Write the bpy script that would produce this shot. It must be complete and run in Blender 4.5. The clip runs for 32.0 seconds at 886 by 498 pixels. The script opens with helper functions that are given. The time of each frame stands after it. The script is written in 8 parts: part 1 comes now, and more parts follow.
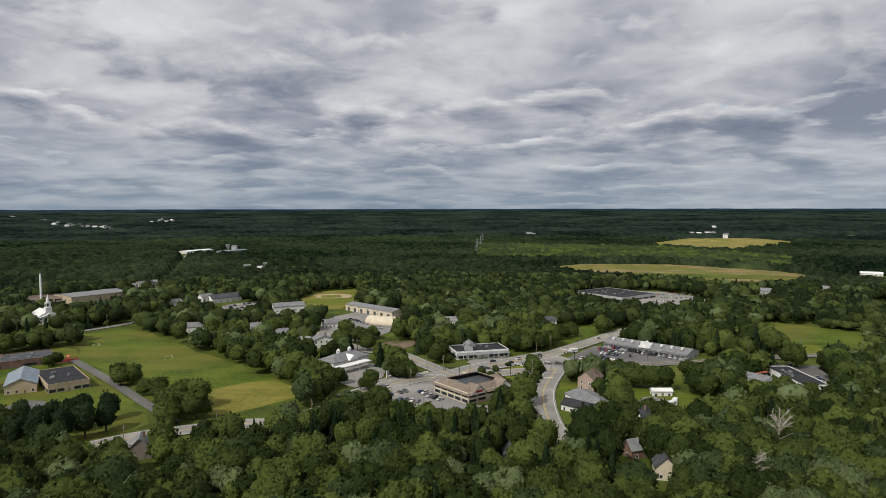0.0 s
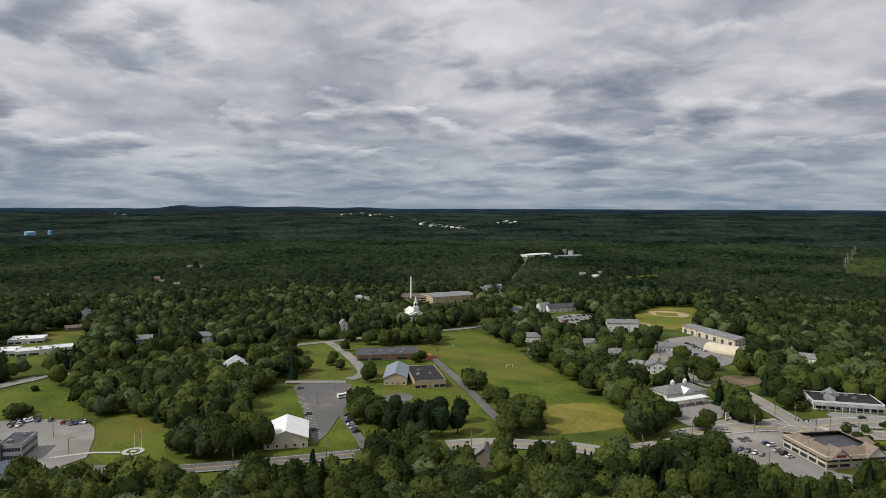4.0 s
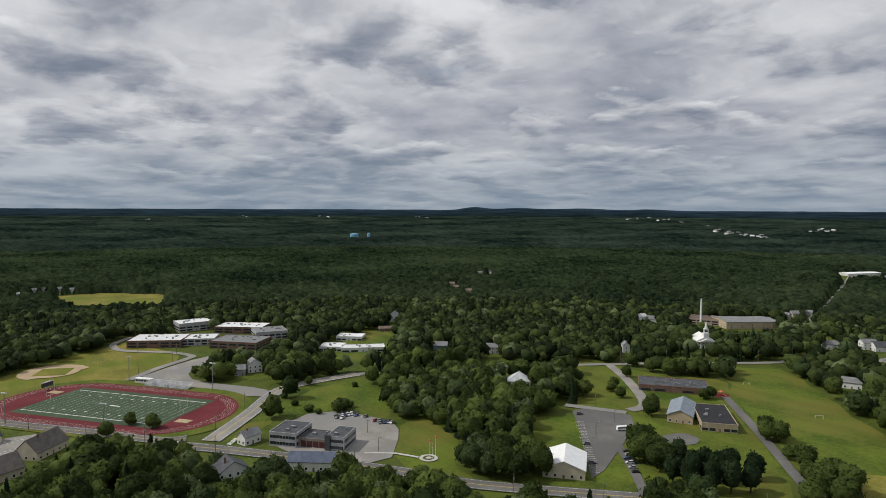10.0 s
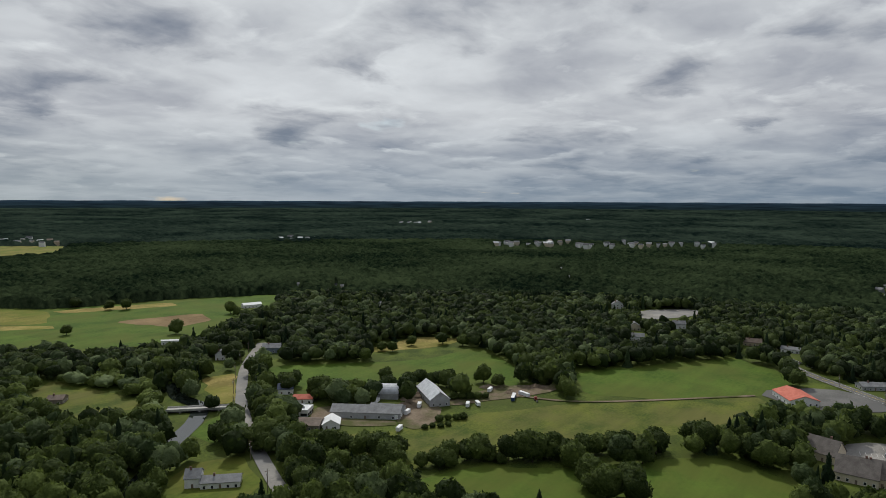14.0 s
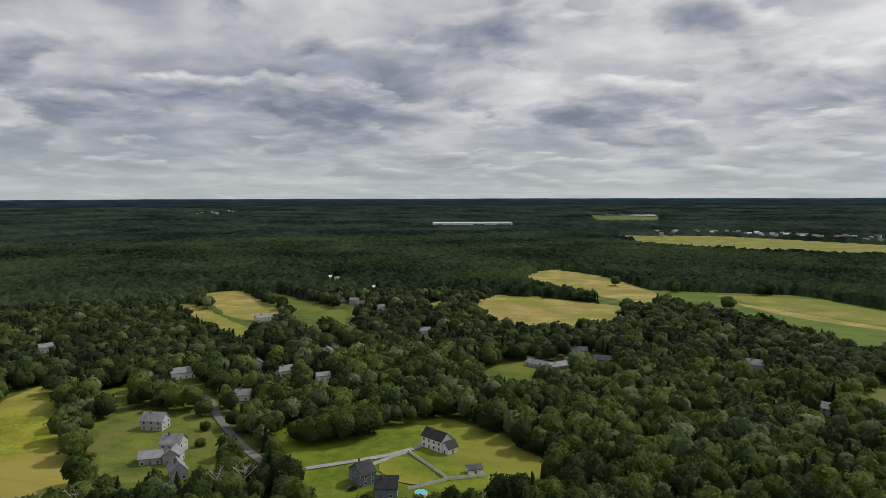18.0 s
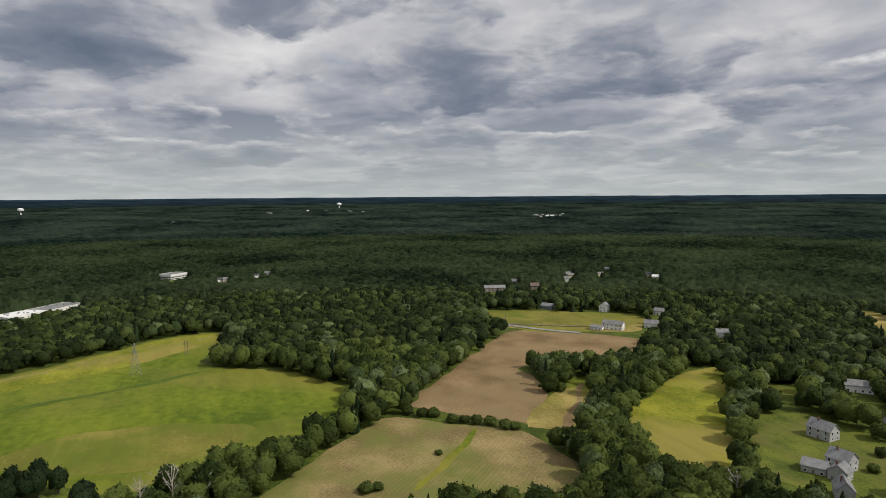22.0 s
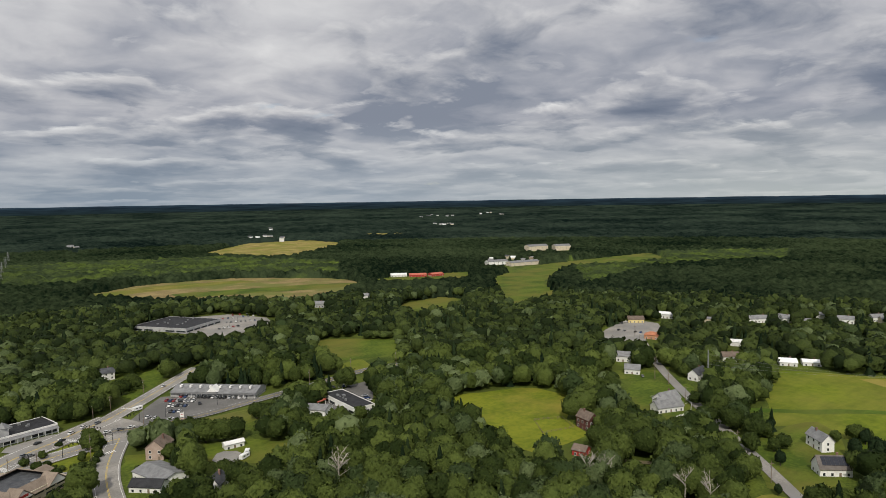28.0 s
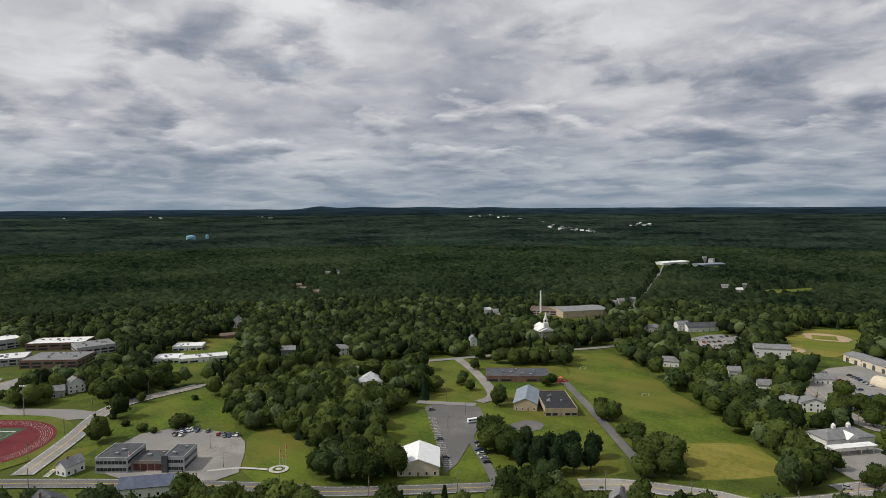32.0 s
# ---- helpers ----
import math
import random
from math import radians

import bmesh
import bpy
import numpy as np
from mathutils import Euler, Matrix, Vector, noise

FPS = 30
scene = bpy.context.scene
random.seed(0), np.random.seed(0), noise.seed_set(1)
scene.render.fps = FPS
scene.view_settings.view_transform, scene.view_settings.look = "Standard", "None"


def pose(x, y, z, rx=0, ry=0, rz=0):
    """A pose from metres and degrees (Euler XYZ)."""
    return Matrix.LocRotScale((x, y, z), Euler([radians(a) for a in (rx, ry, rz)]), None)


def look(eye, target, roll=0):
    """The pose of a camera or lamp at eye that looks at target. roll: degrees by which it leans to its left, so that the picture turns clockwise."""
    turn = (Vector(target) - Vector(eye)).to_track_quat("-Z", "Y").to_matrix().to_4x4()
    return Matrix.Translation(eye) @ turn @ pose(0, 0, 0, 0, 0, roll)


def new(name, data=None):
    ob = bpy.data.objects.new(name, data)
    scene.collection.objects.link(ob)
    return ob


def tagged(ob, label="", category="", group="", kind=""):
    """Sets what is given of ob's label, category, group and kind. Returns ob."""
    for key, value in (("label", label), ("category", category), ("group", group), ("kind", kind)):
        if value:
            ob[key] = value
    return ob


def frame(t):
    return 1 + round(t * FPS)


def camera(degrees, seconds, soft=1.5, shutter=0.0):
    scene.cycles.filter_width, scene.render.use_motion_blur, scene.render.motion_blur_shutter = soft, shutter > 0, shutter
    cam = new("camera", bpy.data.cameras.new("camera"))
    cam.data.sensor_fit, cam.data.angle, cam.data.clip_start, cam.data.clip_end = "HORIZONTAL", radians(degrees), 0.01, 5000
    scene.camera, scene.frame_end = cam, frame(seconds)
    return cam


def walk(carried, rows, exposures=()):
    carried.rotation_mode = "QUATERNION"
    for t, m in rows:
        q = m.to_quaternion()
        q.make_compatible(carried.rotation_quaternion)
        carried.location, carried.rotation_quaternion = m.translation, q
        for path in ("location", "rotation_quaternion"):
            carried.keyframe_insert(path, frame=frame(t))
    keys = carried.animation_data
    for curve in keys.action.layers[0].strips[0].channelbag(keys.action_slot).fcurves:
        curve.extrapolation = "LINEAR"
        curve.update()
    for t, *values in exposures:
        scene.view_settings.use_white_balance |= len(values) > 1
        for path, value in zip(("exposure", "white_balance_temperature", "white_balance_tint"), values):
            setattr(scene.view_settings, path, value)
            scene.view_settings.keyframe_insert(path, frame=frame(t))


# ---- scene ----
cam = camera(68.48, 32.0, soft=0.75)
PATH = [
    (0.0, (0.00, 0.00, 105.00), (0.00, 99.79, 98.53), -0.10),
    (0.5, (-0.20, -0.79, 107.01), (-5.69, 98.85, 100.52), -0.09),
    (1.0, (-0.36, -1.50, 109.02), (-12.33, 97.57, 102.58), 0.01),
    (1.5, (-0.48, -2.10, 111.04), (-18.90, 95.97, 104.57), 0.03),
    (2.0, (-0.55, -2.56, 113.08), (-25.29, 94.12, 106.64), -0.01),
    (2.5, (-0.57, -2.96, 115.11), (-31.60, 91.88, 108.68), 0.07),
    (3.0, (-0.51, -3.29, 117.15), (-37.68, 89.32, 110.70), 0.10),
    (3.5, (-0.39, -3.59, 119.17), (-43.49, 86.41, 112.69), 0.10),
    (4.0, (-0.19, -3.88, 121.17), (-48.40, 83.49, 114.68), 0.17),
    (4.5, (0.07, -4.20, 123.13), (-52.73, 80.48, 116.65), 0.22),
    (6.5, (0.17, -4.39, 130.78), (-66.80, 69.59, 124.29), 0.20),
    (7.0, (0.09, -4.27, 132.36), (-69.08, 67.67, 125.92), 0.16),
    (7.5, (0.02, -4.22, 133.85), (-71.31, 65.58, 127.46), 0.15),
    (8.0, (-0.01, -4.22, 135.15), (-71.91, 65.00, 128.89), 0.18),
    (8.5, (0.01, -4.34, 136.16), (-71.84, 64.93, 129.97), 0.17),
    (9.0, (0.18, -4.60, 136.87), (-73.47, 62.76, 130.65), 0.20),
    (9.5, (0.44, -4.85, 137.37), (-76.28, 58.99, 131.08), 0.23),
    (10.0, (0.70, -5.03, 137.73), (-79.55, 54.30, 131.39), 0.26),
    (10.5, (0.87, -5.23, 138.02), (-83.52, 48.03, 131.64), 0.35),
    (11.0, (0.82, -5.49, 138.29), (-87.44, 41.08, 131.84), 0.37),
    (11.5, (0.35, -5.87, 138.54), (-92.08, 31.73, 132.01), 0.49),
    (12.0, (-0.47, -6.22, 138.76), (-99.18, 8.29, 131.98), 0.48),
    (12.5, (-1.34, -6.36, 138.95), (-100.33, -18.63, 131.89), 0.40),
    (13.0, (-2.04, -6.19, 139.09), (-95.68, -40.49, 131.75), 0.37),
    (13.5, (-2.33, -5.91, 139.19), (-89.30, -54.70, 131.72), 0.35),
    (14.0, (-2.28, -5.73, 139.25), (-81.50, -66.28, 131.66), 0.24),
    (14.5, (-2.13, -5.66, 139.30), (-71.54, -77.24, 131.62), 0.21),
    (16.5, (-1.04, -8.29, 139.16), (-19.69, -106.22, 131.26), 0.04),
    (17.0, (-0.96, -8.35, 139.13), (-5.73, -107.92, 131.18), -0.02),
    (17.5, (-0.91, -8.09, 139.12), (8.46, -107.32, 131.10), -0.07),
    (18.0, (-0.93, -7.65, 139.12), (22.60, -104.51, 131.07), -0.14),
    (18.5, (-1.00, -7.34, 139.14), (36.04, -99.87, 131.04), -0.18),
    (19.0, (-1.07, -7.24, 139.21), (48.48, -93.72, 131.02), -0.22),
    (19.5, (-1.08, -7.34, 139.30), (59.03, -86.83, 131.08), -0.22),
    (20.0, (-1.07, -7.45, 139.39), (67.92, -79.38, 131.15), -0.22),
    (20.5, (-1.05, -7.51, 139.48), (76.43, -70.18, 131.15), -0.35),
    (21.0, (-0.97, -7.52, 139.57), (82.19, -62.44, 131.24), -0.33),
    (21.5, (-0.88, -7.41, 139.67), (87.67, -53.14, 131.34), -0.34),
    (22.0, (-0.88, -7.14, 139.77), (92.07, -43.05, 131.45), -0.40),
    (22.5, (-1.00, -6.86, 139.87), (95.19, -32.89, 131.52), -0.44),
    (23.0, (-1.21, -6.63, 139.95), (97.18, -22.48, 131.63), -0.45),
    (23.5, (-1.45, -6.50, 140.04), (98.11, -10.92, 131.78), -0.49),
    (24.0, (-1.72, -6.42, 140.10), (97.70, 0.53, 131.85), -0.56),
    (24.5, (-1.95, -6.35, 140.15), (96.04, 11.83, 131.90), -0.57),
    (25.0, (-2.23, -6.31, 140.16), (93.34, 21.98, 131.93), -0.63),
    (25.5, (-2.45, -6.23, 140.14), (89.65, 31.86, 131.93), -0.70),
    (27.5, (-1.91, -5.00, 139.60), (65.94, 68.05, 131.80), -0.92),
    (28.0, (-2.04, -4.52, 139.39), (58.52, 74.69, 131.70), -0.90),
    (28.5, (-2.21, -4.04, 139.16), (48.24, 81.97, 131.62), -0.90),
    (29.0, (-2.39, -3.62, 138.91), (33.92, 89.27, 131.58), -0.82),
    (29.5, (-2.64, -3.36, 138.62), (17.67, 94.29, 131.45), -0.78),
    (30.0, (-2.93, -3.05, 138.34), (-0.50, 96.67, 131.35), -0.71),
    (30.5, (-3.24, -2.69, 138.09), (-18.86, 95.85, 131.24), -0.55),
    (31.0, (-3.48, -2.34, 137.86), (-36.46, 91.83, 131.15), -0.48),
    (31.5, (-3.63, -2.09, 137.66), (-52.96, 84.65, 131.06), -0.43),
    (32.0, (-3.83, -1.86, 137.49), (-68.14, 74.44, 130.96), -0.30),
]
# the clip's camera closes down a little while it looks towards the bright south-west
EXPOSURE = [(0.0, 0.02, 6400, 10), (5.0, 0.0, 6350, 10), (9.0, -0.06, 6300, 10), (11.0, -0.14, 6250, 9), (12.5, -0.26, 6150, 8), (14.5, -0.26, 6150, 8), (16.5, -0.08, 6250, 9), (19.0, 0.04, 6500, 10), (26.0, 0.02, 6550, 10), (32.0, 0.0, 6400, 10)]
walk(cam, [(t, look(eye, target, roll)) for t, eye, target, roll in PATH], EXPOSURE)

# ---- sky and sun ----
SUN_DIR = Vector((-0.47, -0.54, 0.70)).normalized()
world = bpy.data.worlds.new("sky")
scene.world = world
world.use_nodes = True


def wire(tree, kind, ins=None, **props):
    """One node: properties by name, inputs by index or name, either values or sockets."""
    n = tree.nodes.new(kind)
    for k, v in props.items():
        setattr(n, k, v)
    for k, v in (ins or {}).items():
        if isinstance(v, bpy.types.NodeSocket):
            tree.links.new(v, n.inputs[k])
        else:
            n.inputs[k].default_value = v
    return n


def ramp(tree, fac, stops):
    n = tree.nodes.new("ShaderNodeValToRGB")
    e = n.color_ramp.elements
    while len(e) < len(stops):
        e.new(0.5)
    for el, (p, c) in zip(e, stops):
        el.position, el.color = p, (*c, 1) if len(c) == 3 else c
    tree.links.new(fac, n.inputs[0])
    return n.outputs[0]


def math_node(tree, op, a, b=0.0, clamp=False):
    return wire(tree, "ShaderNodeMath", {0: a, 1: b}, operation=op, use_clamp=clamp).outputs[0]


def mix_rgb(tree, fac, a, b, blend="MIX"):
    n = tree.nodes.new("ShaderNodeMix")
    n.data_type, n.blend_type = "RGBA", blend
    for k, v in ((0, fac), (6, a), (7, b)):
        if isinstance(v, bpy.types.NodeSocket):
            tree.links.new(v, n.inputs[k])
        else:
            n.inputs[k].default_value = v if k == 0 else (*v, 1)
    return n.outputs[2]


def build_sky():
    """A broken grey deck of flat-based cloud seen from below, with a few blue gaps; far land closes it at the foot."""
    t = world.node_tree
    t.nodes.clear()
    co = wire(t, "ShaderNodeTexCoord").outputs["Generated"]
    sep = wire(t, "ShaderNodeSeparateXYZ", {0: co})
    z = math_node(t, "MAXIMUM", sep.outputs[2], 0.0)
    # rolls of cloud crowd together towards the horizon
    reach = math_node(t, "POWER", math_node(t, "ADD", z, 0.095), -0.74)
    flat = wire(t, "ShaderNodeVectorMath", {0: wire(t, "ShaderNodeCombineXYZ", {0: sep.outputs[0], 1: sep.outputs[1], 2: 0.0}).outputs[0], 3: reach}, operation="SCALE").outputs[0]

    def shifted(v, k):
        return wire(t, "ShaderNodeVectorMath", {0: v, 3: k}, operation="SCALE").outputs[0]

    def cloud_noise(v, scale, detail, rough, dist=0.0):
        return wire(t, "ShaderNodeTexNoise", {"Vector": v, "Scale": scale, "Detail": detail, "Roughness": rough, "Distortion": dist}).outputs["Fac"]

    curl = wire(t, "ShaderNodeVectorMath", {0: wire(t, "ShaderNodeTexNoise", {"Vector": flat, "Scale": 2.2, "Detail": 3.0}).outputs["Color"], 1: (0.5, 0.5, 0.5)}, operation="SUBTRACT").outputs[0]
    bent = wire(t, "ShaderNodeVectorMath", {0: flat, 1: shifted(curl, 0.26)}, operation="ADD").outputs[0]
    west = wire(t, "ShaderNodeVectorMath", {0: co, 1: (-0.80, 0.60, 0.0)}, operation="DOT_PRODUCT").outputs["Value"]
    dot = wire(t, "ShaderNodeVectorMath", {0: co, 1: SUN_DIR}, operation="DOT_PRODUCT").outputs["Value"]
    # light: thin bright cloud towards the sun and the north-west, thick dull cloud in the east
    light = math_node(t, "ADD", math_node(t, "MULTIPLY", math_node(t, "POWER", math_node(t, "MAXIMUM", dot, 0.0), 3.0), 0.24), math_node(t, "MULTIPLY", west, 0.036))
    light = math_node(t, "ADD", light, math_node(t, "MULTIPLY", z, 0.10))
    # a high veil
    broad = cloud_noise(flat, 0.62, 2.0, 0.5)
    body = cloud_noise(bent, 1.45, 7.0, 0.50)
    puff = cloud_noise(bent, 4.2, 7.0, 0.54)
    tone = math_node(t, "ADD", math_node(t, "MULTIPLY", body, 0.55), math_node(t, "MULTIPLY", broad, 0.30))
    tone = math_node(t, "ADD", math_node(t, "ADD", tone, math_node(t, "MULTIPLY", puff, 0.17)), light)
    veil = ramp(t, tone, [(0.43, (0.235, 0.265, 0.330)), (0.50, (0.370, 0.388, 0.440)), (0.565, (0.530, 0.535, 0.565)), (0.66, (0.740, 0.740, 0.745)), (0.84, (1.0, 1.0, 0.99))])
    # lower, flat-based clouds before it: bright ragged rims, dark cores
    lower = wire(t, "ShaderNodeVectorMath", {0: bent, 1: (7.3, 2.9, 4.1)}, operation="ADD").outputs[0]
    above = wire(t, "ShaderNodeVectorMath", {0: shifted(bent, 0.966), 1: (7.3, 2.9, 4.1)}, operation="ADD").outputs[0]
    mass = cloud_noise(lower, 2.0, 8.0, 0.54)
    mass_above = cloud_noise(above, 2.0, 8.0, 0.54)
    lit = math_node(t, "ADD", math_node(t, "MULTIPLY", math_node(t, "SUBTRACT", mass, mass_above), 1.15), light)
    core = math_node(t, "SUBTRACT", math_node(t, "ADD", math_node(t, "MULTIPLY", lit, 0.75), 1.0), mass)
    cumulus = ramp(t, core, [(0.24, (0.110, 0.145, 0.210)), (0.39, (0.215, 0.245, 0.310)), (0.46, (0.360, 0.378, 0.425)), (0.54, (0.600, 0.602, 0.620)), (0.66, (0.90, 0.90, 0.89))])
    cover = ramp(t, mass, [(0.475, (0, 0, 0)), (0.555, (0.95, 0.95, 0.95))])
    cloud = mix_rgb(t, cover, veil, cumulus)
    # under the deck's far rim: blue-grey air in the west, pale clear air in the east
    low = ramp(t, z, [(0.0, (1, 1, 1)), (0.035, (0.72, 0.72, 0.72)), (0.12, (0, 0, 0))])
    side = ramp(t, math_node(t, "ADD", math_node(t, "MULTIPLY", west, 0.5), 0.5), [(0.28, (0.50, 0.54, 0.53)), (0.55, (0.34, 0.40, 0.46)), (0.80, (0.205, 0.275, 0.350))])
    cloud = mix_rgb(t, math_node(t, "MULTIPLY", low, 0.80), cloud, mix_rgb(t, math_node(t, "MULTIPLY", ramp(t, body, [(0.40, (0, 0, 0)), (0.62, (1, 1, 1))]), 0.30), side, (0.52, 0.55, 0.57)))
    hole = ramp(t, cloud_noise(bent, 1.15, 5.0, 0.55), [(0.665, (1, 1, 1)), (0.74, (0.40, 0.40, 0.40))])
    sky = wire(t, "ShaderNodeTexSky", sky_type="NISHITA", sun_disc=False, sun_elevation=math.asin(SUN_DIR.z), sun_rotation=math.atan2(SUN_DIR.x, SUN_DIR.y))
    a = wire(t, "ShaderNodeBackground", {0: sky.outputs[0], 1: 0.10}).outputs[0]
    b = wire(t, "ShaderNodeBackground", {0: cloud, 1: 0.95}).outputs[0]
    m = wire(t, "ShaderNodeMixShader", {0: hole, 1: a, 2: b}).outputs[0]
    # the country beyond the modelled land, painted on the sky: dark forest up to the skyline with blue haze put into
    # its colour, and one low range of hills
    az = math_node(t, "MULTIPLY", math_node(t, "ARCTAN2", sep.outputs[1], sep.outputs[0]), 180 / math.pi)
    line = math_node(t, "MULTIPLY", math_node(t, "SUBTRACT", wire(t, "ShaderNodeTexNoise", {"Vector": co, "Scale": 16.0, "Detail": 4.0, "Roughness": 0.6}).outputs["Fac"], 0.5), 0.0022)
    line = math_node(t, "ADD", line, -0.0030)
    for centre, width, height in ((140.8, 1.3, 0.0042), (136.8, 2.6, 0.0030), (131.2, 2.4, 0.0028), (126.0, 1.6, 0.0022)):
        off = math_node(t, "DIVIDE", math_node(t, "SUBTRACT", az, centre), width)
        bell = math_node(t, "EXPONENT", math_node(t, "MULTIPLY", math_node(t, "MULTIPLY", off, off), -1.0))
        line = math_node(t, "ADD", line, math_node(t, "MULTIPLY", bell, height))
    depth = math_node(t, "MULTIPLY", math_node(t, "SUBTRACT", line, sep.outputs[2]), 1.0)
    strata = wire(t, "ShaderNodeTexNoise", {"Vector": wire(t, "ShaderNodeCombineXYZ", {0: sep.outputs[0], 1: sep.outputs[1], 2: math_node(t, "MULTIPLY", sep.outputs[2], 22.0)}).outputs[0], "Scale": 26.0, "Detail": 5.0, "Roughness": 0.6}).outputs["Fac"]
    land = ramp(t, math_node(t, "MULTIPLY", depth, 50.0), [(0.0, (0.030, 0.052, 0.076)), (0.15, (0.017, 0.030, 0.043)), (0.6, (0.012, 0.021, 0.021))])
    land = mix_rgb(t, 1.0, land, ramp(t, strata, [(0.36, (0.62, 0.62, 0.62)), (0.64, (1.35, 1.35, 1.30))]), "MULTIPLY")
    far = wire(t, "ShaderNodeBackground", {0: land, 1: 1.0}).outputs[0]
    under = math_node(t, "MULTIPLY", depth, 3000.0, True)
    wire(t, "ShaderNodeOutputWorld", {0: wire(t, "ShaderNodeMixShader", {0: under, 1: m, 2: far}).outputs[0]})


build_sky()
sun = new("sun", bpy.data.lights.new("sun", "SUN"))
sun.data.energy, sun.data.angle, sun.data.color = 2.8, radians(1.5), (1.0, 0.93, 0.80)
sun.matrix_world = look(SUN_DIR * 100, (0, 0, 0))

# ---- materials ----
MATS = {}


def surface(name, dark, light, scale=1.0, rough=0.9, fine=12.0, bump=0.3, metal=0.0, spots=None, per_object=0.0, coord="Object", streak=None):
    """A two-scale mottled surface between two colours, with fine relief."""
    m = bpy.data.materials.new(name)
    m.use_nodes = True
    t = m.node_tree
    t.nodes.clear()
    co = wire(t, "ShaderNodeTexCoord").outputs[coord]
    if coord == "Object":
        co = wire(t, "ShaderNodeNewGeometry").outputs["Position"]
    big = wire(t, "ShaderNodeTexNoise", {"Vector": co, "Scale": scale, "Detail": 3.0}).outputs["Fac"]
    small = wire(t, "ShaderNodeTexNoise", {"Vector": co, "Scale": scale * fine, "Detail": 4.0, "Roughness": 0.65}).outputs["Fac"]
    both = math_node(t, "ADD", math_node(t, "MULTIPLY", big, 0.55), math_node(t, "MULTIPLY", small, 0.45))
    col = ramp(t, both, [(0.41, dark), (0.59, light)] if scale <= 0.05 else [(0.36, dark), (0.64, light)])
    if spots:
        where = ramp(t, wire(t, "ShaderNodeTexNoise", {"Vector": co, "Scale": scale * 0.45, "Detail": 5.0, "Roughness": 0.6}).outputs["Fac"], [(0.45, (0, 0, 0)), (0.60, (1, 1, 1))])
        col = mix_rgb(t, where, col, spots)
    if streak is not None:
        # mowing and wheel tracks along the field
        mp = wire(t, "ShaderNodeMapping", {"Vector": co, "Rotation": (0, 0, -radians(streak)), "Scale": (0.010, 0.08, 1.0)}).outputs[0]
        lines = wire(t, "ShaderNodeTexNoise", {"Vector": mp, "Scale": 1.0, "Detail": 5.0, "Roughness": 0.7}).outputs["Fac"]
        col = mix_rgb(t, ramp(t, lines, [(0.36, (0.22, 0.22, 0.22)), (0.54, (0, 0, 0))]), col, tuple(c * 0.62 for c in dark))
        col = mix_rgb(t, ramp(t, lines, [(0.54, (0, 0, 0)), (0.72, (0.24, 0.24, 0.24))]), col, tuple(min(1, c * 1.25) for c in light))
    if per_object:
        r = wire(t, "ShaderNodeObjectInfo").outputs["Random"]
        hsv = wire(t, "ShaderNodeHueSaturation", {"Value": math_node(t, "ADD", 1.0 - per_object / 2, math_node(t, "MULTIPLY", r, per_object)), "Color": col})
        col = hsv.outputs[0]
    bs = wire(t, "ShaderNodeBsdfPrincipled", {"Base Color": col, "Roughness": rough, "Metallic": metal})
    bs.inputs["Specular IOR Level"].default_value = 0.12 if rough >= 0.65 else 0.5
    if bump:
        bs_n = wire(t, "ShaderNodeBump", {"Strength": bump, "Distance": 0.15, "Height": small}).outputs[0]
        t.links.new(bs_n, bs.inputs["Normal"])
    wire(t, "ShaderNodeOutputMaterial", {0: bs.outputs[0]})
    MATS[name] = m
    return m


def rows_surface(name, dark, light, angle, pitch, patches):
    """Tilled soil: furrows along one heading, over broad patches of a second tone."""
    m = surface(name, dark, light, 0.03, 0.95, 20.0, 0.0, spots=patches)
    t = m.node_tree
    bs = next(n for n in t.nodes if n.type == "BSDF_PRINCIPLED")
    co = wire(t, "ShaderNodeNewGeometry").outputs["Position"]
    mp = wire(t, "ShaderNodeMapping", {"Vector": co, "Rotation": (0, 0, -radians(angle))}).outputs[0]
    w = wire(t, "ShaderNodeTexWave", {"Vector": mp, "Scale": 0.314 / pitch, "Distortion": 1.5, "Detail": 3.0, "Detail Scale": 0.5}, bands_direction="Y").outputs["Fac"]
    col = bs.inputs["Base Color"].links[0].from_socket
    t.links.new(mix_rgb(t, math_node(t, "MULTIPLY", w, 0.09), col, tuple(c * 0.45 for c in dark)), bs.inputs["Base Color"])
    t.links.new(wire(t, "ShaderNodeBump", {"Strength": 0.22, "Distance": 0.3, "Height": w}).outputs[0], bs.inputs["Normal"])


surface("undergrowth", (0.034, 0.054, 0.008), (0.100, 0.130, 0.020), 0.05, spots=(0.066, 0.084, 0.016))
surface("lawn", (0.048, 0.080, 0.010), (0.108, 0.142, 0.018), 0.03, spots=(0.130, 0.128, 0.026), streak=60)
surface("bright", (0.085, 0.120, 0.010), (0.175, 0.195, 0.018), 0.02, spots=(0.225, 0.195, 0.035), streak=20)
surface("dry", (0.125, 0.125, 0.022), (0.220, 0.195, 0.045), 0.03, spots=(0.115, 0.140, 0.018), streak=-44)
surface("hay", (0.175, 0.145, 0.040), (0.335, 0.265, 0.088), 0.03, spots=(0.165, 0.170, 0.028), streak=-44)
surface("rough", (0.052, 0.078, 0.012), (0.130, 0.145, 0.024), 0.05, spots=(0.120, 0.120, 0.032), streak=20)
surface("meadow", (0.066, 0.104, 0.008), (0.150, 0.182, 0.016), 0.012, spots=(0.180, 0.176, 0.032), streak=100)
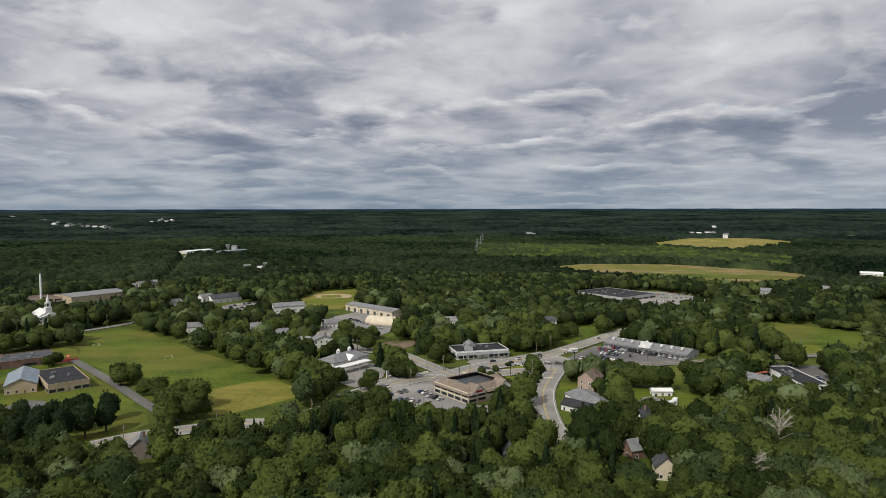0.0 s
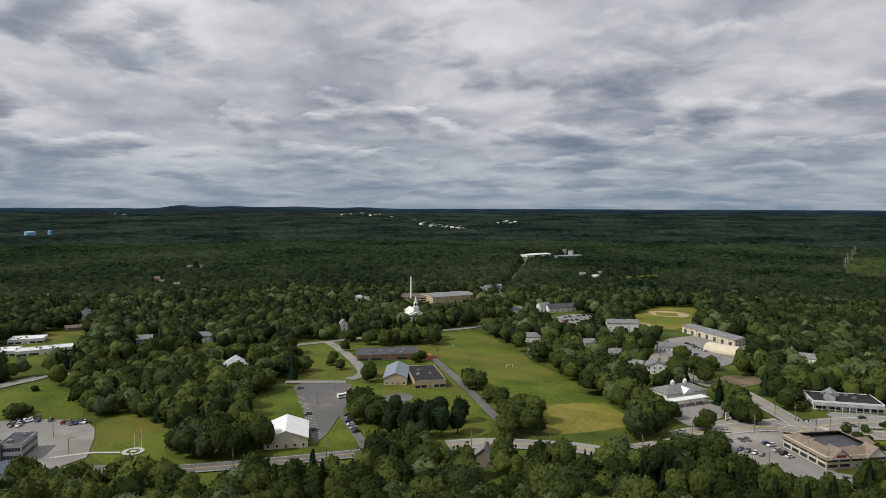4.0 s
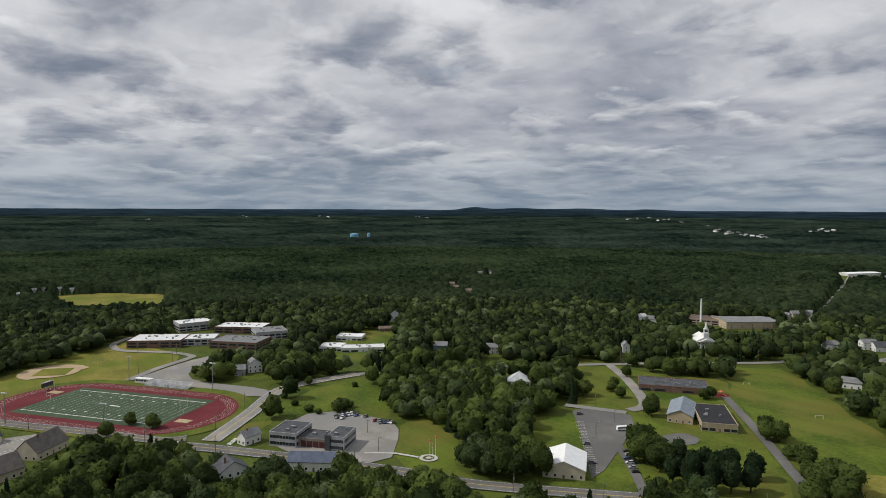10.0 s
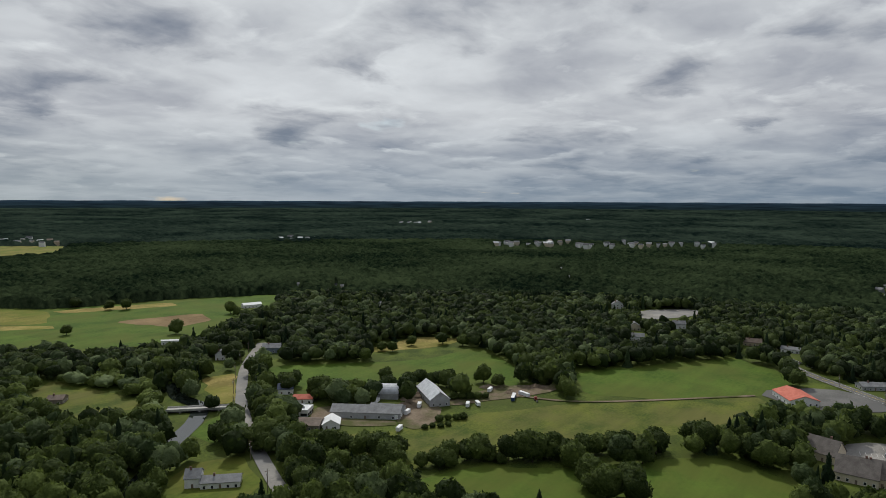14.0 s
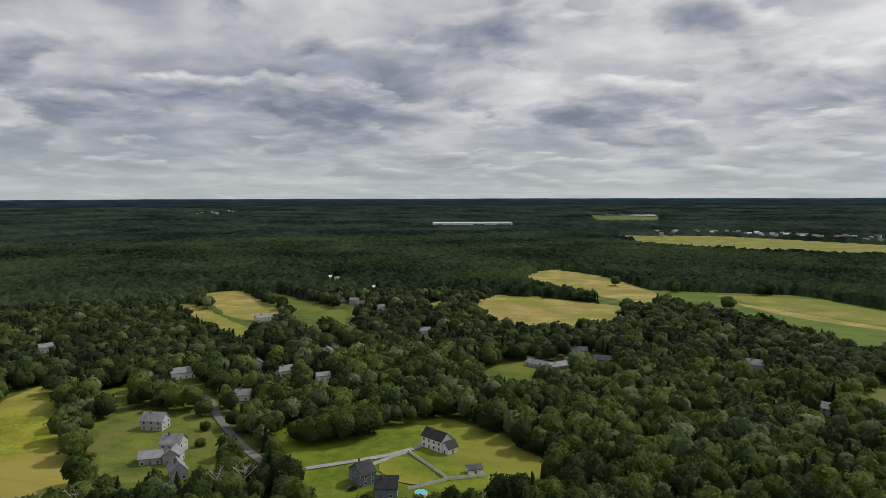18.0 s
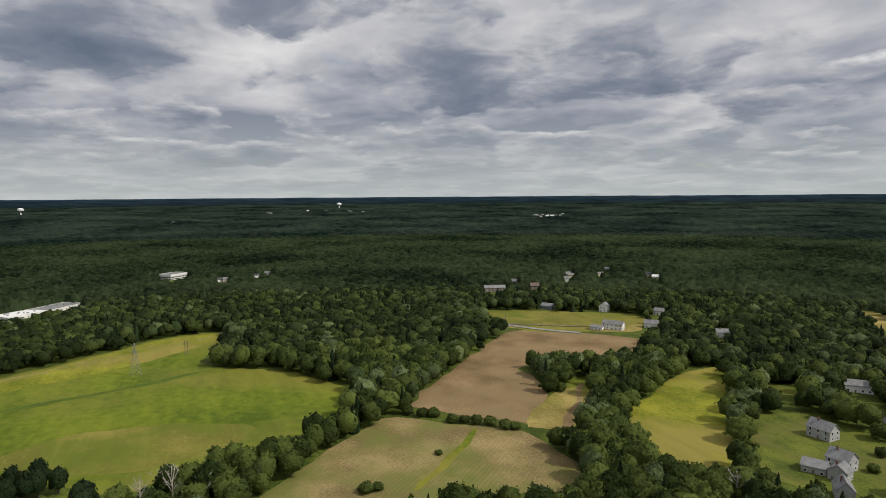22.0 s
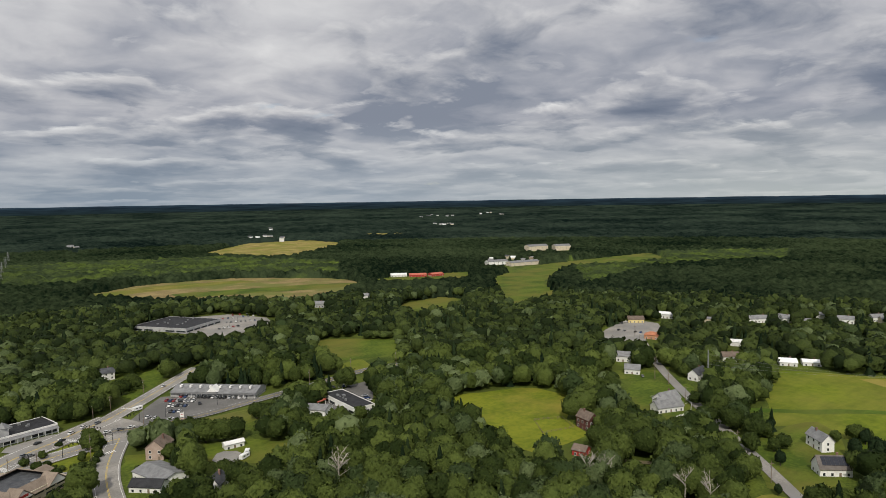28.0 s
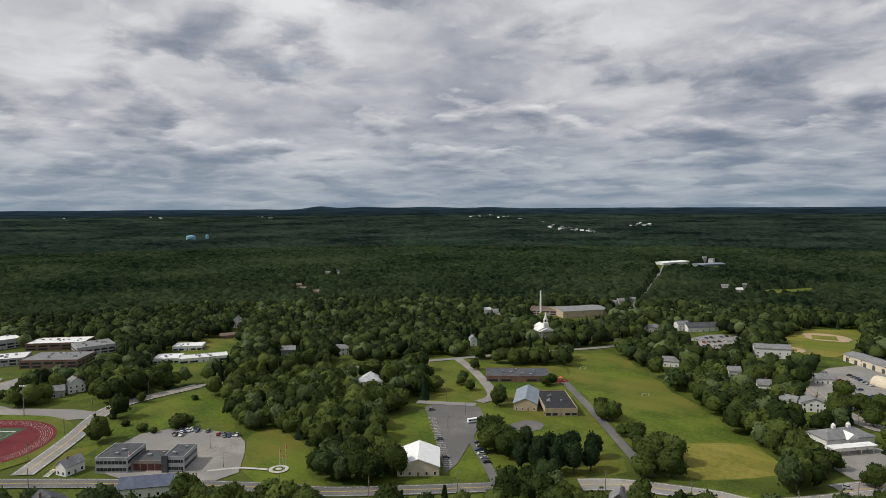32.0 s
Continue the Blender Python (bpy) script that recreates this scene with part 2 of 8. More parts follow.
surface("yellow_grass", (0.115, 0.138, 0.012), (0.250, 0.248, 0.028), 0.03, spots=(0.240, 0.205, 0.050), streak=-46)
surface("lush", (0.050, 0.092, 0.010), (0.090, 0.140, 0.018), 0.03, spots=(0.088, 0.112, 0.018), streak=10)
surface("dirt", (0.120, 0.090, 0.062), (0.240, 0.190, 0.140), 0.08, 0.95, 10, 0.5, spots=(0.080, 0.085, 0.030))
surface("deadwood", (0.30, 0.27, 0.23), (0.46, 0.43, 0.38), 1.5, 0.9, 6, 0.2)
rows_surface("soil", (0.140, 0.096, 0.048), (0.275, 0.192, 0.102), -42, 2.4, (0.215, 0.158, 0.082))
rows_surface("plowed", (0.150, 0.115, 0.050), (0.295, 0.228, 0.104), -46, 2.4, (0.140, 0.150, 0.040))
surface("asphalt", (0.110, 0.107, 0.104), (0.170, 0.166, 0.160), 0.05, 0.9, 20, 0.1, spots=(0.120, 0.118, 0.116))
surface("pale_asphalt", (0.200, 0.190, 0.176), (0.310, 0.295, 0.274), 0.05, 0.9, 20, 0.1, spots=(0.22, 0.215, 0.21))
surface("gravel", (0.230, 0.190, 0.145), (0.360, 0.310, 0.250), 0.08, 0.95, 12, 0.3)
surface("paint_white", (0.62, 0.62, 0.60), (0.80, 0.80, 0.78), 0.3, 0.6, 8, 0.05)
surface("paint_yellow", (0.50, 0.36, 0.06), (0.62, 0.46, 0.10), 0.3, 0.7, 8, 0.05)
for n, a, b in (("white", (0.62, 0.62, 0.61), (0.80, 0.80, 0.79)), ("cream", (0.50, 0.44, 0.34), (0.64, 0.57, 0.45)), ("greywall", (0.30, 0.305, 0.315), (0.44, 0.445, 0.455)),
                ("brick", (0.14, 0.085, 0.070), (0.25, 0.155, 0.125)), ("brickpale", (0.32, 0.24, 0.20), (0.46, 0.36, 0.31)), ("tan", (0.36, 0.29, 0.20), (0.48, 0.40, 0.29)),
                ("bluegrey", (0.13, 0.16, 0.20), (0.21, 0.25, 0.30)), ("brownwall", (0.17, 0.145, 0.125), (0.28, 0.245, 0.215)), ("darkred", (0.075, 0.030, 0.028), (0.13, 0.055, 0.05)),
                ("redwall", (0.30, 0.035, 0.030), (0.42, 0.065, 0.055)), ("yellow", (0.58, 0.47, 0.20), (0.70, 0.58, 0.28)), ("orangewall", (0.42, 0.20, 0.11), (0.52, 0.28, 0.17))):
    surface(n, a, b, 0.25, 0.75, 9, 0.1, per_object=0.12)
for n, a, b in (("greyroof", (0.145, 0.148, 0.155), (0.25, 0.255, 0.262)), ("darkroof", (0.045, 0.048, 0.055), (0.10, 0.105, 0.115)), ("blackroof", (0.020, 0.021, 0.024), (0.045, 0.046, 0.050)),
                ("brownroof", (0.105, 0.080, 0.065), (0.19, 0.15, 0.125)), ("tanroof", (0.17, 0.137, 0.110), (0.26, 0.212, 0.172)), ("tanroof2", (0.105, 0.092, 0.084), (0.18, 0.162, 0.148)),
                ("bluegreyroof", (0.16, 0.19, 0.23), (0.26, 0.30, 0.35)), ("blueroof", (0.07, 0.085, 0.13), (0.12, 0.14, 0.19)), ("redroof", (0.42, 0.11, 0.075), (0.56, 0.18, 0.13)),
                ("orangeroof", (0.34, 0.13, 0.07), (0.45, 0.20, 0.12)), ("whiteroof", (0.56, 0.57, 0.58), (0.76, 0.77, 0.78)), ("whitemetal", (0.70, 0.71, 0.72), (0.84, 0.85, 0.86)), ("silver", (0.40, 0.42, 0.45), (0.60, 0.62, 0.65))):
    surface(n, a, b, 0.35, 0.7, 7, 0.25, per_object=0.15)
surface("solar", (0.010, 0.012, 0.020), (0.022, 0.026, 0.040), 0.4, 0.25, 6, 0.0)
surface("glass", (0.012, 0.016, 0.020), (0.035, 0.042, 0.050), 0.4, 0.12, 4, 0.0)
surface("bark", (0.045, 0.036, 0.028), (0.11, 0.092, 0.075), 1.5, 0.95, 6, 0.6)
surface("concrete", (0.36, 0.35, 0.33), (0.52, 0.51, 0.48), 0.3, 0.9, 8, 0.15)
surface("steel", (0.24, 0.25, 0.26), (0.38, 0.39, 0.40), 0.8, 0.5, 6, 0.05, metal=0.6)
surface("wood", (0.13, 0.10, 0.075), (0.24, 0.19, 0.15), 0.8, 0.85, 8, 0.2)
surface("rubber", (0.012, 0.012, 0.012), (0.03, 0.03, 0.03), 1.0, 0.8, 6, 0.05)
surface("turf", (0.045, 0.072, 0.042), (0.072, 0.102, 0.062), 0.08, 0.9, 10, 0.1)
surface("track", (0.100, 0.016, 0.022), (0.150, 0.032, 0.036), 0.06, 0.9, 10, 0.1)
surface("infield", (0.330, 0.250, 0.160), (0.440, 0.345, 0.230), 0.08, 0.95, 10, 0.1)
surface("tank_blue", (0.16, 0.36, 0.52), (0.24, 0.46, 0.62), 0.05, 0.5, 8, 0.02)


def leaf_material(name, dark, light, far=False):
    m = bpy.data.materials.new(name)
    m.use_nodes = True
    t = m.node_tree
    t.nodes.clear()
    geo = wire(t, "ShaderNodeNewGeometry")
    pos = geo.outputs["Position"]
    isl = geo.outputs["Random Per Island"]
    tint = wire(t, "ShaderNodeAttribute", attribute_name="tint").outputs["Fac"]
    obj = wire(t, "ShaderNodeObjectInfo").outputs["Random"]
    # the wide far patches put cloud-shadow tones into the leaf colour
    patch_n = wire(t, "ShaderNodeTexNoise", {"Vector": pos, "Scale": 0.0035 if far else 0.010, "Detail": 4.0}).outputs["Fac"]
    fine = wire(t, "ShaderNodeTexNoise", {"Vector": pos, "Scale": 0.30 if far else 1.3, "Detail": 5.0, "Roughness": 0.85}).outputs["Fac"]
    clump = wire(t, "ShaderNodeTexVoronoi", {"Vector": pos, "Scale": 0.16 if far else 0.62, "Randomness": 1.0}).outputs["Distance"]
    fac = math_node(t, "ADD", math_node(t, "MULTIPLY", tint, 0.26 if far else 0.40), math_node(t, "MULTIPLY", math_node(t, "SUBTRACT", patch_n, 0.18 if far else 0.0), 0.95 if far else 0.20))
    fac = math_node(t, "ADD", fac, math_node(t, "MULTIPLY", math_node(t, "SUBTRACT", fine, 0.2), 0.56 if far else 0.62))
    # clump middles lighter, gaps darker: shade between clumps put into the colour
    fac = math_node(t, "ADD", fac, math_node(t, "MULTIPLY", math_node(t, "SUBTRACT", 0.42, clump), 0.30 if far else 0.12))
    if not far:
        fac = math_node(t, "ADD", fac, math_node(t, "MULTIPLY", math_node(t, "SUBTRACT", math_node(t, "ADD", isl, math_node(t, "MULTIPLY", obj, 0.4)), 0.7), 0.17))
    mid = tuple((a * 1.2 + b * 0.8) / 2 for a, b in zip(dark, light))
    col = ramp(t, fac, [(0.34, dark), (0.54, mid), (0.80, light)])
    bs = wire(t, "ShaderNodeBsdfPrincipled", {"Base Color": col, "Roughness": 0.75})
    bs.inputs["Specular IOR Level"].default_value = 0.0 if far else 0.12
    if far:
        # open ground taken by young, fresh green shrubs, their sunlit brightness put into the colour
        young = math_node(t, "MULTIPLY", math_node(t, "MULTIPLY", math_node(t, "SUBTRACT", tint, 0.92), 5.0, True), ramp(t, wire(t, "ShaderNodeTexNoise", {"Vector": pos, "Scale": 0.016, "Detail": 5.0, "Roughness": 0.6}).outputs["Fac"], [(0.42, (0, 0, 0)), (0.66, (1, 1, 1))]))
        fresh = ramp(t, math_node(t, "ADD", math_node(t, "MULTIPLY", fine, 0.7), math_node(t, "MULTIPLY", math_node(t, "SUBTRACT", tint, 0.95), 0.35)), [(0.24, (0.016, 0.030, 0.007)), (0.60, (0.120, 0.165, 0.036))])
        t.links.new(mix_rgb(t, young, col, fresh), bs.inputs["Base Color"])
        t.links.new(wire(t, "ShaderNodeBump", {"Strength": 0.8, "Distance": 2.0, "Height": fine}).outputs[0], bs.inputs["Normal"])
        wire(t, "ShaderNodeOutputMaterial", {0: bs.outputs[0]})
    else:
        lump = wire(t, "ShaderNodeTexNoise", {"Vector": pos, "Scale": 0.8, "Detail": 6.0, "Roughness": 0.8}).outputs["Fac"]
        t.links.new(wire(t, "ShaderNodeBump", {"Strength": 0.85, "Distance": 1.0, "Height": math_node(t, "SUBTRACT", lump, math_node(t, "MULTIPLY", clump, 0.9))}).outputs[0], bs.inputs["Normal"])
        tr = wire(t, "ShaderNodeBsdfTranslucent", {0: col}).outputs[0]
        wire(t, "ShaderNodeOutputMaterial", {0: wire(t, "ShaderNodeMixShader", {0: 0.36, 1: bs.outputs[0], 2: tr}).outputs[0]})
    MATS[name] = m


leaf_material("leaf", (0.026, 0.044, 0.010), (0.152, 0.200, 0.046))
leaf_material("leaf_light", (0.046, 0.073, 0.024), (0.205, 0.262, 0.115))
# leaf darkened for the outer woods: cloud shade put into the colour
leaf_material("outer_leaf_shaded", (0.018, 0.031, 0.009), (0.114, 0.154, 0.040))
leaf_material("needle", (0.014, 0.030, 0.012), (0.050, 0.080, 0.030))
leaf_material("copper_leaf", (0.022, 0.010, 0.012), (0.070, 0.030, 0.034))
# blue haze over the distant woods, put into the leaf colour
leaf_material("distant_leaf_hazed", (0.0040, 0.0088, 0.0080), (0.034, 0.050, 0.036), far=True)
# far woods: cloud shade and shade between crowns put into the colour
leaf_material("far_leaf_shaded", (0.0046, 0.0098, 0.0058), (0.041, 0.058, 0.027), far=True)

# ---- building blocks ----


def link_mesh(name, verts, faces, mat, parent=None, label="", smooth=False):
    me = bpy.data.meshes.new(name)
    me.from_pydata([tuple(v) for v in verts], [], faces)
    me.materials.append(MATS[mat])
    if smooth:
        me.polygons.foreach_set("use_smooth", [True] * len(me.polygons))
    ob = new(name, me)
    ob.parent = parent
    if label:
        ob["label"] = label
    return ob


def box(x0, x1, y0, y1, z0, z1):
    v = [(x, y, z) for z in (z0, z1) for y in (y0, y1) for x in (x0, x1)]
    return v, [(0, 2, 3, 1), (4, 5, 7, 6), (0, 1, 5, 4), (2, 6, 7, 3), (0, 4, 6, 2), (1, 3, 7, 5)]


def join(*pieces):
    V, Fs = [], []
    for v, f in pieces:
        k = len(V)
        V += list(v)
        Fs += [tuple(i + k for i in q) for q in f]
    return V, Fs


def tube(x, y, z0, z1, r0, r1, n=8, lean=(0, 0)):
    v = []
    for z, r, s in ((z0, r0, 0), (z1, r1, 1)):
        v += [(x + lean[0] * s + r * math.cos(6.2832 * i / n), y + lean[1] * s + r * math.sin(6.2832 * i / n), z) for i in range(n)]
    f = [(i, (i + 1) % n, n + (i + 1) % n, n + i) for i in range(n)]
    f += [tuple(range(n - 1, -1, -1)), tuple(range(n, 2 * n))]
    return v, f


def rod(p, q, r, n=5):
    """A round bar from p to q."""
    p, q = Vector(p), Vector(q)
    m = (q - p).to_track_quat("Z", "Y").to_matrix()
    v = [c + m @ Vector((r * math.cos(6.2832 * i / n), r * math.sin(6.2832 * i / n), 0)) for c in (p, q) for i in range(n)]
    return v, [(i, (i + 1) % n, n + (i + 1) % n, n + i) for i in range(n)] + [tuple(range(n - 1, -1, -1)), tuple(range(n, 2 * n))]


def thing(name, x, y, z=0.0, rot=0.0, label="", category="", group=""):
    e = new(name)
    e.matrix_world = pose(x, y, z, 0, 0, rot)
    return tagged(e, label, category, group)


def terrain(x, y):
    """Flat country, raised gently far out so that it nears the skyline from the camera."""
    return 62.0 * np.clip((np.hypot(x, y) - 2000.0) / 2900.0, 0, 1) ** 1.35


# ---- ground ----
def build_ground():
    na = 240
    radii = [0.0] + list(np.geomspace(60, 4940, 70))
    V, Fs = [(0, 0, 0)], []
    for r in radii[1:]:
        for i in range(na):
            a = 2 * math.pi * i / na
            x, y = r * math.cos(a), r * math.sin(a)
            V.append((x, y, float(terrain(x, y))))
    Fs += [(0, 1 + i, 1 + (i + 1) % na) for i in range(na)]
    for k in range(len(radii) - 2):
        a, b = 1 + k * na, 1 + (k + 1) * na
        Fs += [(a + i, b + i, b + (i + 1) % na, a + (i + 1) % na) for i in range(na)]
    tagged(link_mesh("ground", V, Fs, "undergrowth", smooth=True), "dark green grass and undergrowth over flat country", "ground", kind="structure")


build_ground()
CLEAR = []      # polygons without woodland
SHADY = []      # (polyline, half width) of streets
SCRUB = []      # polygons of low, pale green shrubs
SPOTS = []      # (x, y, rot, half width, half depth) of buildings


def rounded(poly, times=2):
    p = [Vector(q) for q in poly]
    for _ in range(times):
        p = [q for a, b in zip(p, p[1:] + p[:1]) for q in (a * 0.78 + b * 0.22, a * 0.22 + b * 0.78)]
    return p


def ragged(poly):
    """A field's outline: corners eased, edges wandering by a few metres."""
    p = [Vector(q) for q in poly]
    p = [q for a, b in zip(p, p[1:] + p[:1]) for q in (a * 0.88 + b * 0.12, a * 0.12 + b * 0.88)]
    out = []
    for a, b in zip(p, p[1:] + p[:1]):
        n = max(1, int((b - a).length / 14))
        for i in range(n):
            q = a.lerp(b, i / n)
            w = min(3.0, 0.006 * q.length + 0.4)
            out.append(q + Vector((noise.noise(Vector((q.x * 0.06, q.y * 0.06, 0))), noise.noise(Vector((q.x * 0.06, q.y * 0.06, 9))))) * w * 1.6)
    return out


def sheet(name, poly, mat, z, label, category):
    """A flat piece of ground cover, laid on the terrain."""
    me = bpy.data.meshes.new(name)
    bm = bmesh.new()
    bm.faces.new([bm.verts.new((p[0], p[1], 0)) for p in poly])
    far = max(math.hypot(p[0], p[1]) for p in poly)
    if far > 1900:
        bmesh.ops.triangulate(bm, faces=bm.faces[:])
        bmesh.ops.subdivide_edges(bm, edges=bm.edges[:], cuts=3, use_grid_fill=True)
    for v in bm.verts:
        v.co.z = float(terrain(v.co.x, v.co.y)) + z
    bm.normal_update()
    for f in bm.faces:
        if f.normal.z < 0:
            f.normal_flip()
    bm.to_mesh(me)
    bm.free()
    me.materials.append(MATS[mat])
    return tagged(new(name, me), label, category, kind="structure")


LOOKS = {"lawn": "mown green grass", "bright": "bright yellow-green grass", "dry": "dry olive-green grass", "hay": "golden dry hay", "lush": "deep green grass", "rough": "rough tufted pasture grass",
         "meadow": "yellow-green meadow grass with dry patches", "yellow_grass": "vivid yellow-green grass", "soil": "brown tilled soil in rows", "plowed": "pale brown plowed soil with greenish rows"}
LAYER = [0.05]


def field(name, mat, poly):
    LAYER[0] += 0.002
    edge = ragged(poly)
    CLEAR.append([tuple(p) for p in edge])
    sheet(name, edge, mat, LAYER[0], "open %s of %s among trees" % (name.replace("_", " "), LOOKS[mat]), "field")


DARK_LOTS = ("school_lot", "mall_lot", "auto_lot", "red_roof_lot", "school_court")
DIRT_LOTS = ("dirt_pad", "baler_yard", "shed_yard", "farm_dirt")


def lot(name, poly):
    mat = "asphalt" if name in DARK_LOTS else "dirt" if name in DIRT_LOTS else "pale_asphalt"
    LAYER[0] += 0.002
    CLEAR.append(poly)
    sheet(name, rounded(poly, 1), mat, LAYER[0] + 0.12, "bare brown dirt yard" if mat == "dirt" else "worn grey asphalt parking area", "yard" if mat == "dirt" else "parking lot")


def ribbon(points, half):
    pts2 = [Vector(p) for p in points]
    fine = []
    for i in range(len(pts2) - 1):
        p0, p1, p2, p3 = pts2[max(i - 1, 0)], pts2[i], pts2[i + 1], pts2[min(i + 2, len(pts2) - 1)]
        for k in range(6):
            s = k / 6
            fine.append(0.5 * (2 * p1 + (p2 - p0) * s + (2 * p0 - 5 * p1 + 4 * p2 - p3) * s * s + (3 * p1 - p0 - 3 * p2 + p3) * s ** 3))
    fine.append(pts2[-1])
    L, R = [], []
    for i, p in enumerate(fine):
        d = (fine[min(i + 1, len(fine) - 1)] - fine[max(i - 1, 0)]).normalized()
        n = Vector((-d.y, d.x)) * half
        L.append(p + n)
        R.append(p - n)
    return L, R, fine


def strip(name, L, R, mat, z, parent=None):
    k = len(L)
    V = [(p.x, p.y, z) for p in L + R]
    return link_mesh(name, V, [(i, k + i, k + i + 1, i + 1) for i in range(k - 1)], mat, parent)


def street(name, width, points):
    LAYER[0] += 0.002
    L, R, mid = ribbon(points, width / 2)
    z = LAYER[0] + 0.25
    road = strip(name, L, R, "dirt" if name in ("white_lane", "red_lane", "yard_path") else "asphalt" if width in (5, 6, 10, 11) else "pale_asphalt", z)
    tagged(road, "grey asphalt road with painted lines" if width > 6 else "narrow grey lane", "road", kind="structure")
    SHADY.append(([tuple(p) for p in mid], width / 2))
    if width >= 10:
        for s in (-0.15, 0.15):
            a = [m + (l - m) * (s * 0.25 + 0.016) for l, m in zip(L, mid)]
            b = [m + (l - m) * (s * 0.25 - 0.016) for l, m in zip(L, mid)]
            strip("centre_line", a, b, "paint_yellow", z + 0.012, road)
        for s in (-0.84, 0.84):
            a = [m + (l - m) * (s + 0.014) for l, m in zip(L, mid)]
            b = [m + (l - m) * (s - 0.014) for l, m in zip(L, mid)]
            strip("edge_line", a, b, "paint_white", z + 0.012, road)


field("soccer_field", "lawn", [(-303, 528), (-268, 562), (-74, 363), (-107, 323), (-141, 327), (-200, 396), (-243, 438)])
# kept free of trees so that the east road shows from the camera
field("roadside_verge", "rough", [(114, 417), (157, 418), (179, 417), (162, 399), (142, 387), (131, 367), (113, 383)])
field("junction_island", "bright", [(29, 396), (47, 425), (56, 425), (65, 415), (61, 396), (52, 375), (39, 378), (31, 387)])
field("brick_house_lawn", "lawn", [(66, 373), (70, 385), (80, 379), (76, 365), (70, 357), (63, 362)])
field("ball_field", "dry", [(-582, -28), (-629, 19), (-694, 96), (-730, 145), (-658, 135), (-595, 98), (-556, 37), (-541, 8), (-543, -22)])
field("mown_strip", "dry", [(-149, 356), (-107, 392), (-74, 363), (-112, 320)])
field("school_lawn", "lawn", [(-404, 446), (-361, 457), (-333, 453), (-278, 485), (-232, 423), (-140, 311), (-155, 287), (-199, 269), (-197, 247), (-258, 251), (-306, 289), (-290, 321)])
field("flag_lawn", "lawn", [(-344, 218), (-342, 234), (-301, 231), (-270, 206), (-245, 199), (-277, 178), (-306, 186)])
field("north_lawn", "lawn", [(-418, 164), (-451, 207), (-446, 247), (-408, 244), (-355, 217), (-383, 194), (-397, 170)])
field("corner_lawn", "lawn", [(-403, 137), (-393, 154), (-376, 127), (-373, 117)])
field("house_lawn", "lawn", [(-644, 356), (-597, 367), (-531, 325), (-573, 317)])
field("school_field", "dry", [(-604, 71), (-686, 129), (-643, 153), (-603, 149), (-549, 92), (-575, 60), (-574, 43), (-533, 12), (-556, -33), (-586, -3)])
field("town_lawn", "lawn", [(-613, 325), (-610, 374), (-533, 333), (-513, 285), (-527, 254)])
field("back_field", "dry", [(-1117, 153), (-1089, 248), (-990, 232), (-1014, 138)])
field("far_field", "dry", [(-1143, 101), (-1151, 174), (-1059, 248), (-967, 213), (-999, 118)])
field("farm_meadow", "lush", [(-337, -446), (-430, -361), (-507, -348), (-456, -271), (-413, -251), (-388, -316), (-366, -333), (-312, -368), (-297, -394)])
field("green_meadow", "lush", [(-479, -237), (-614, -144), (-577, -95), (-519, -88), (-453, -150), (-429, -203)])
field("farm_pasture", "rough", [(-247, -297), (-291, -259), (-352, -235), (-414, -192), (-500, -105), (-479, -84), (-398, -117), (-342, -152), (-313, -181), (-277, -210), (-238, -219)])
field("south_pasture", "lush", [(-230, -212), (-277, -193), (-301, -157), (-333, -128), (-370, -92), (-358, -63), (-307, -39), (-300, -28)])
field("gap_field", "hay", [(-435, -425), (-509, -420), (-527, -374), (-475, -380), (-431, -409)])
field("small_meadow", "hay", [(-284, -458), (-308, -448), (-263, -383), (-251, -390)])
field("river_bank", "lush", [(-210, -353), (-238, -369), (-242, -356), (-210, -320)])
field("river_lawn", "lawn", [(-186, -313), (-209, -303), (-196, -264), (-172, -250), (-142, -279), (-166, -301)])
field("marsh", "rough", [(-176, -504), (-208, -542), (-222, -460), (-227, -417), (-178, -437)])
field("long_field", "lush", [(-30, -1015), (-152, -1005), (-278, -1002), (-346, -885), (-482, -844), (-612, -769), (-545, -695), (-442, -643), (-348, -588), (-306, -601), (-235, -666), (-202, -779), (-118, -885)])
field("tan_field", "hay", [(127, -1150), (98, -1255), (5, -1167), (-49, -1044), (-28, -955), (57, -1064)])
field("far_meadow", "dry", [(-1, -2338), (-399, -2364), (-842, -2003), (-677, -1731), (-374, -1829), (-129, -2015)])
field("hay_field", "hay", [(161, -867), (102, -916), (-32, -853), (-23, -773), (51, -719), (72, -693), (96, -713), (134, -751)])
field("small_hay", "hay", [(218, -818), (202, -854), (190, -777)])
field("house_yard", "lawn", [(97, -498), (70, -548), (46, -526), (47, -488)])
field("driveway_meadow", "meadow", [(186, -348), (172, -370), (124, -371), (91, -399), (51, -373), (23, -340), (19, -323), (113, -264), (126, -268), (158, -313)])
field("dirt_field", "soil", [(524, -256), (578, -302), (507, -403), (485, -395), (458, -358), (499, -325), (536, -305), (457, -245), (430, -249), (405, -243), (337, -199), (366, -179)])
field("strip_field", "dry", [(339, -196), (421, -274), (409, -288), (317, -215)])
field("striphedge_field", "hay", [(404, -274), (404, -284), (330, -226), (328, -218)])
field("yellow_field", "yellow_grass", [(344, -271), (397, -358), (402, -408), (305, -318), (244, -265), (234, -246), (283, -230)])
field("house_row", "rough", [(304, -330), (293, -368), (243, -367), (185, -298), (226, -266), (253, -279)])
field("farm_yard", "hay", [(672, -336), (657, -421), (590, -476), (531, -428), (568, -354), (605, -310)])
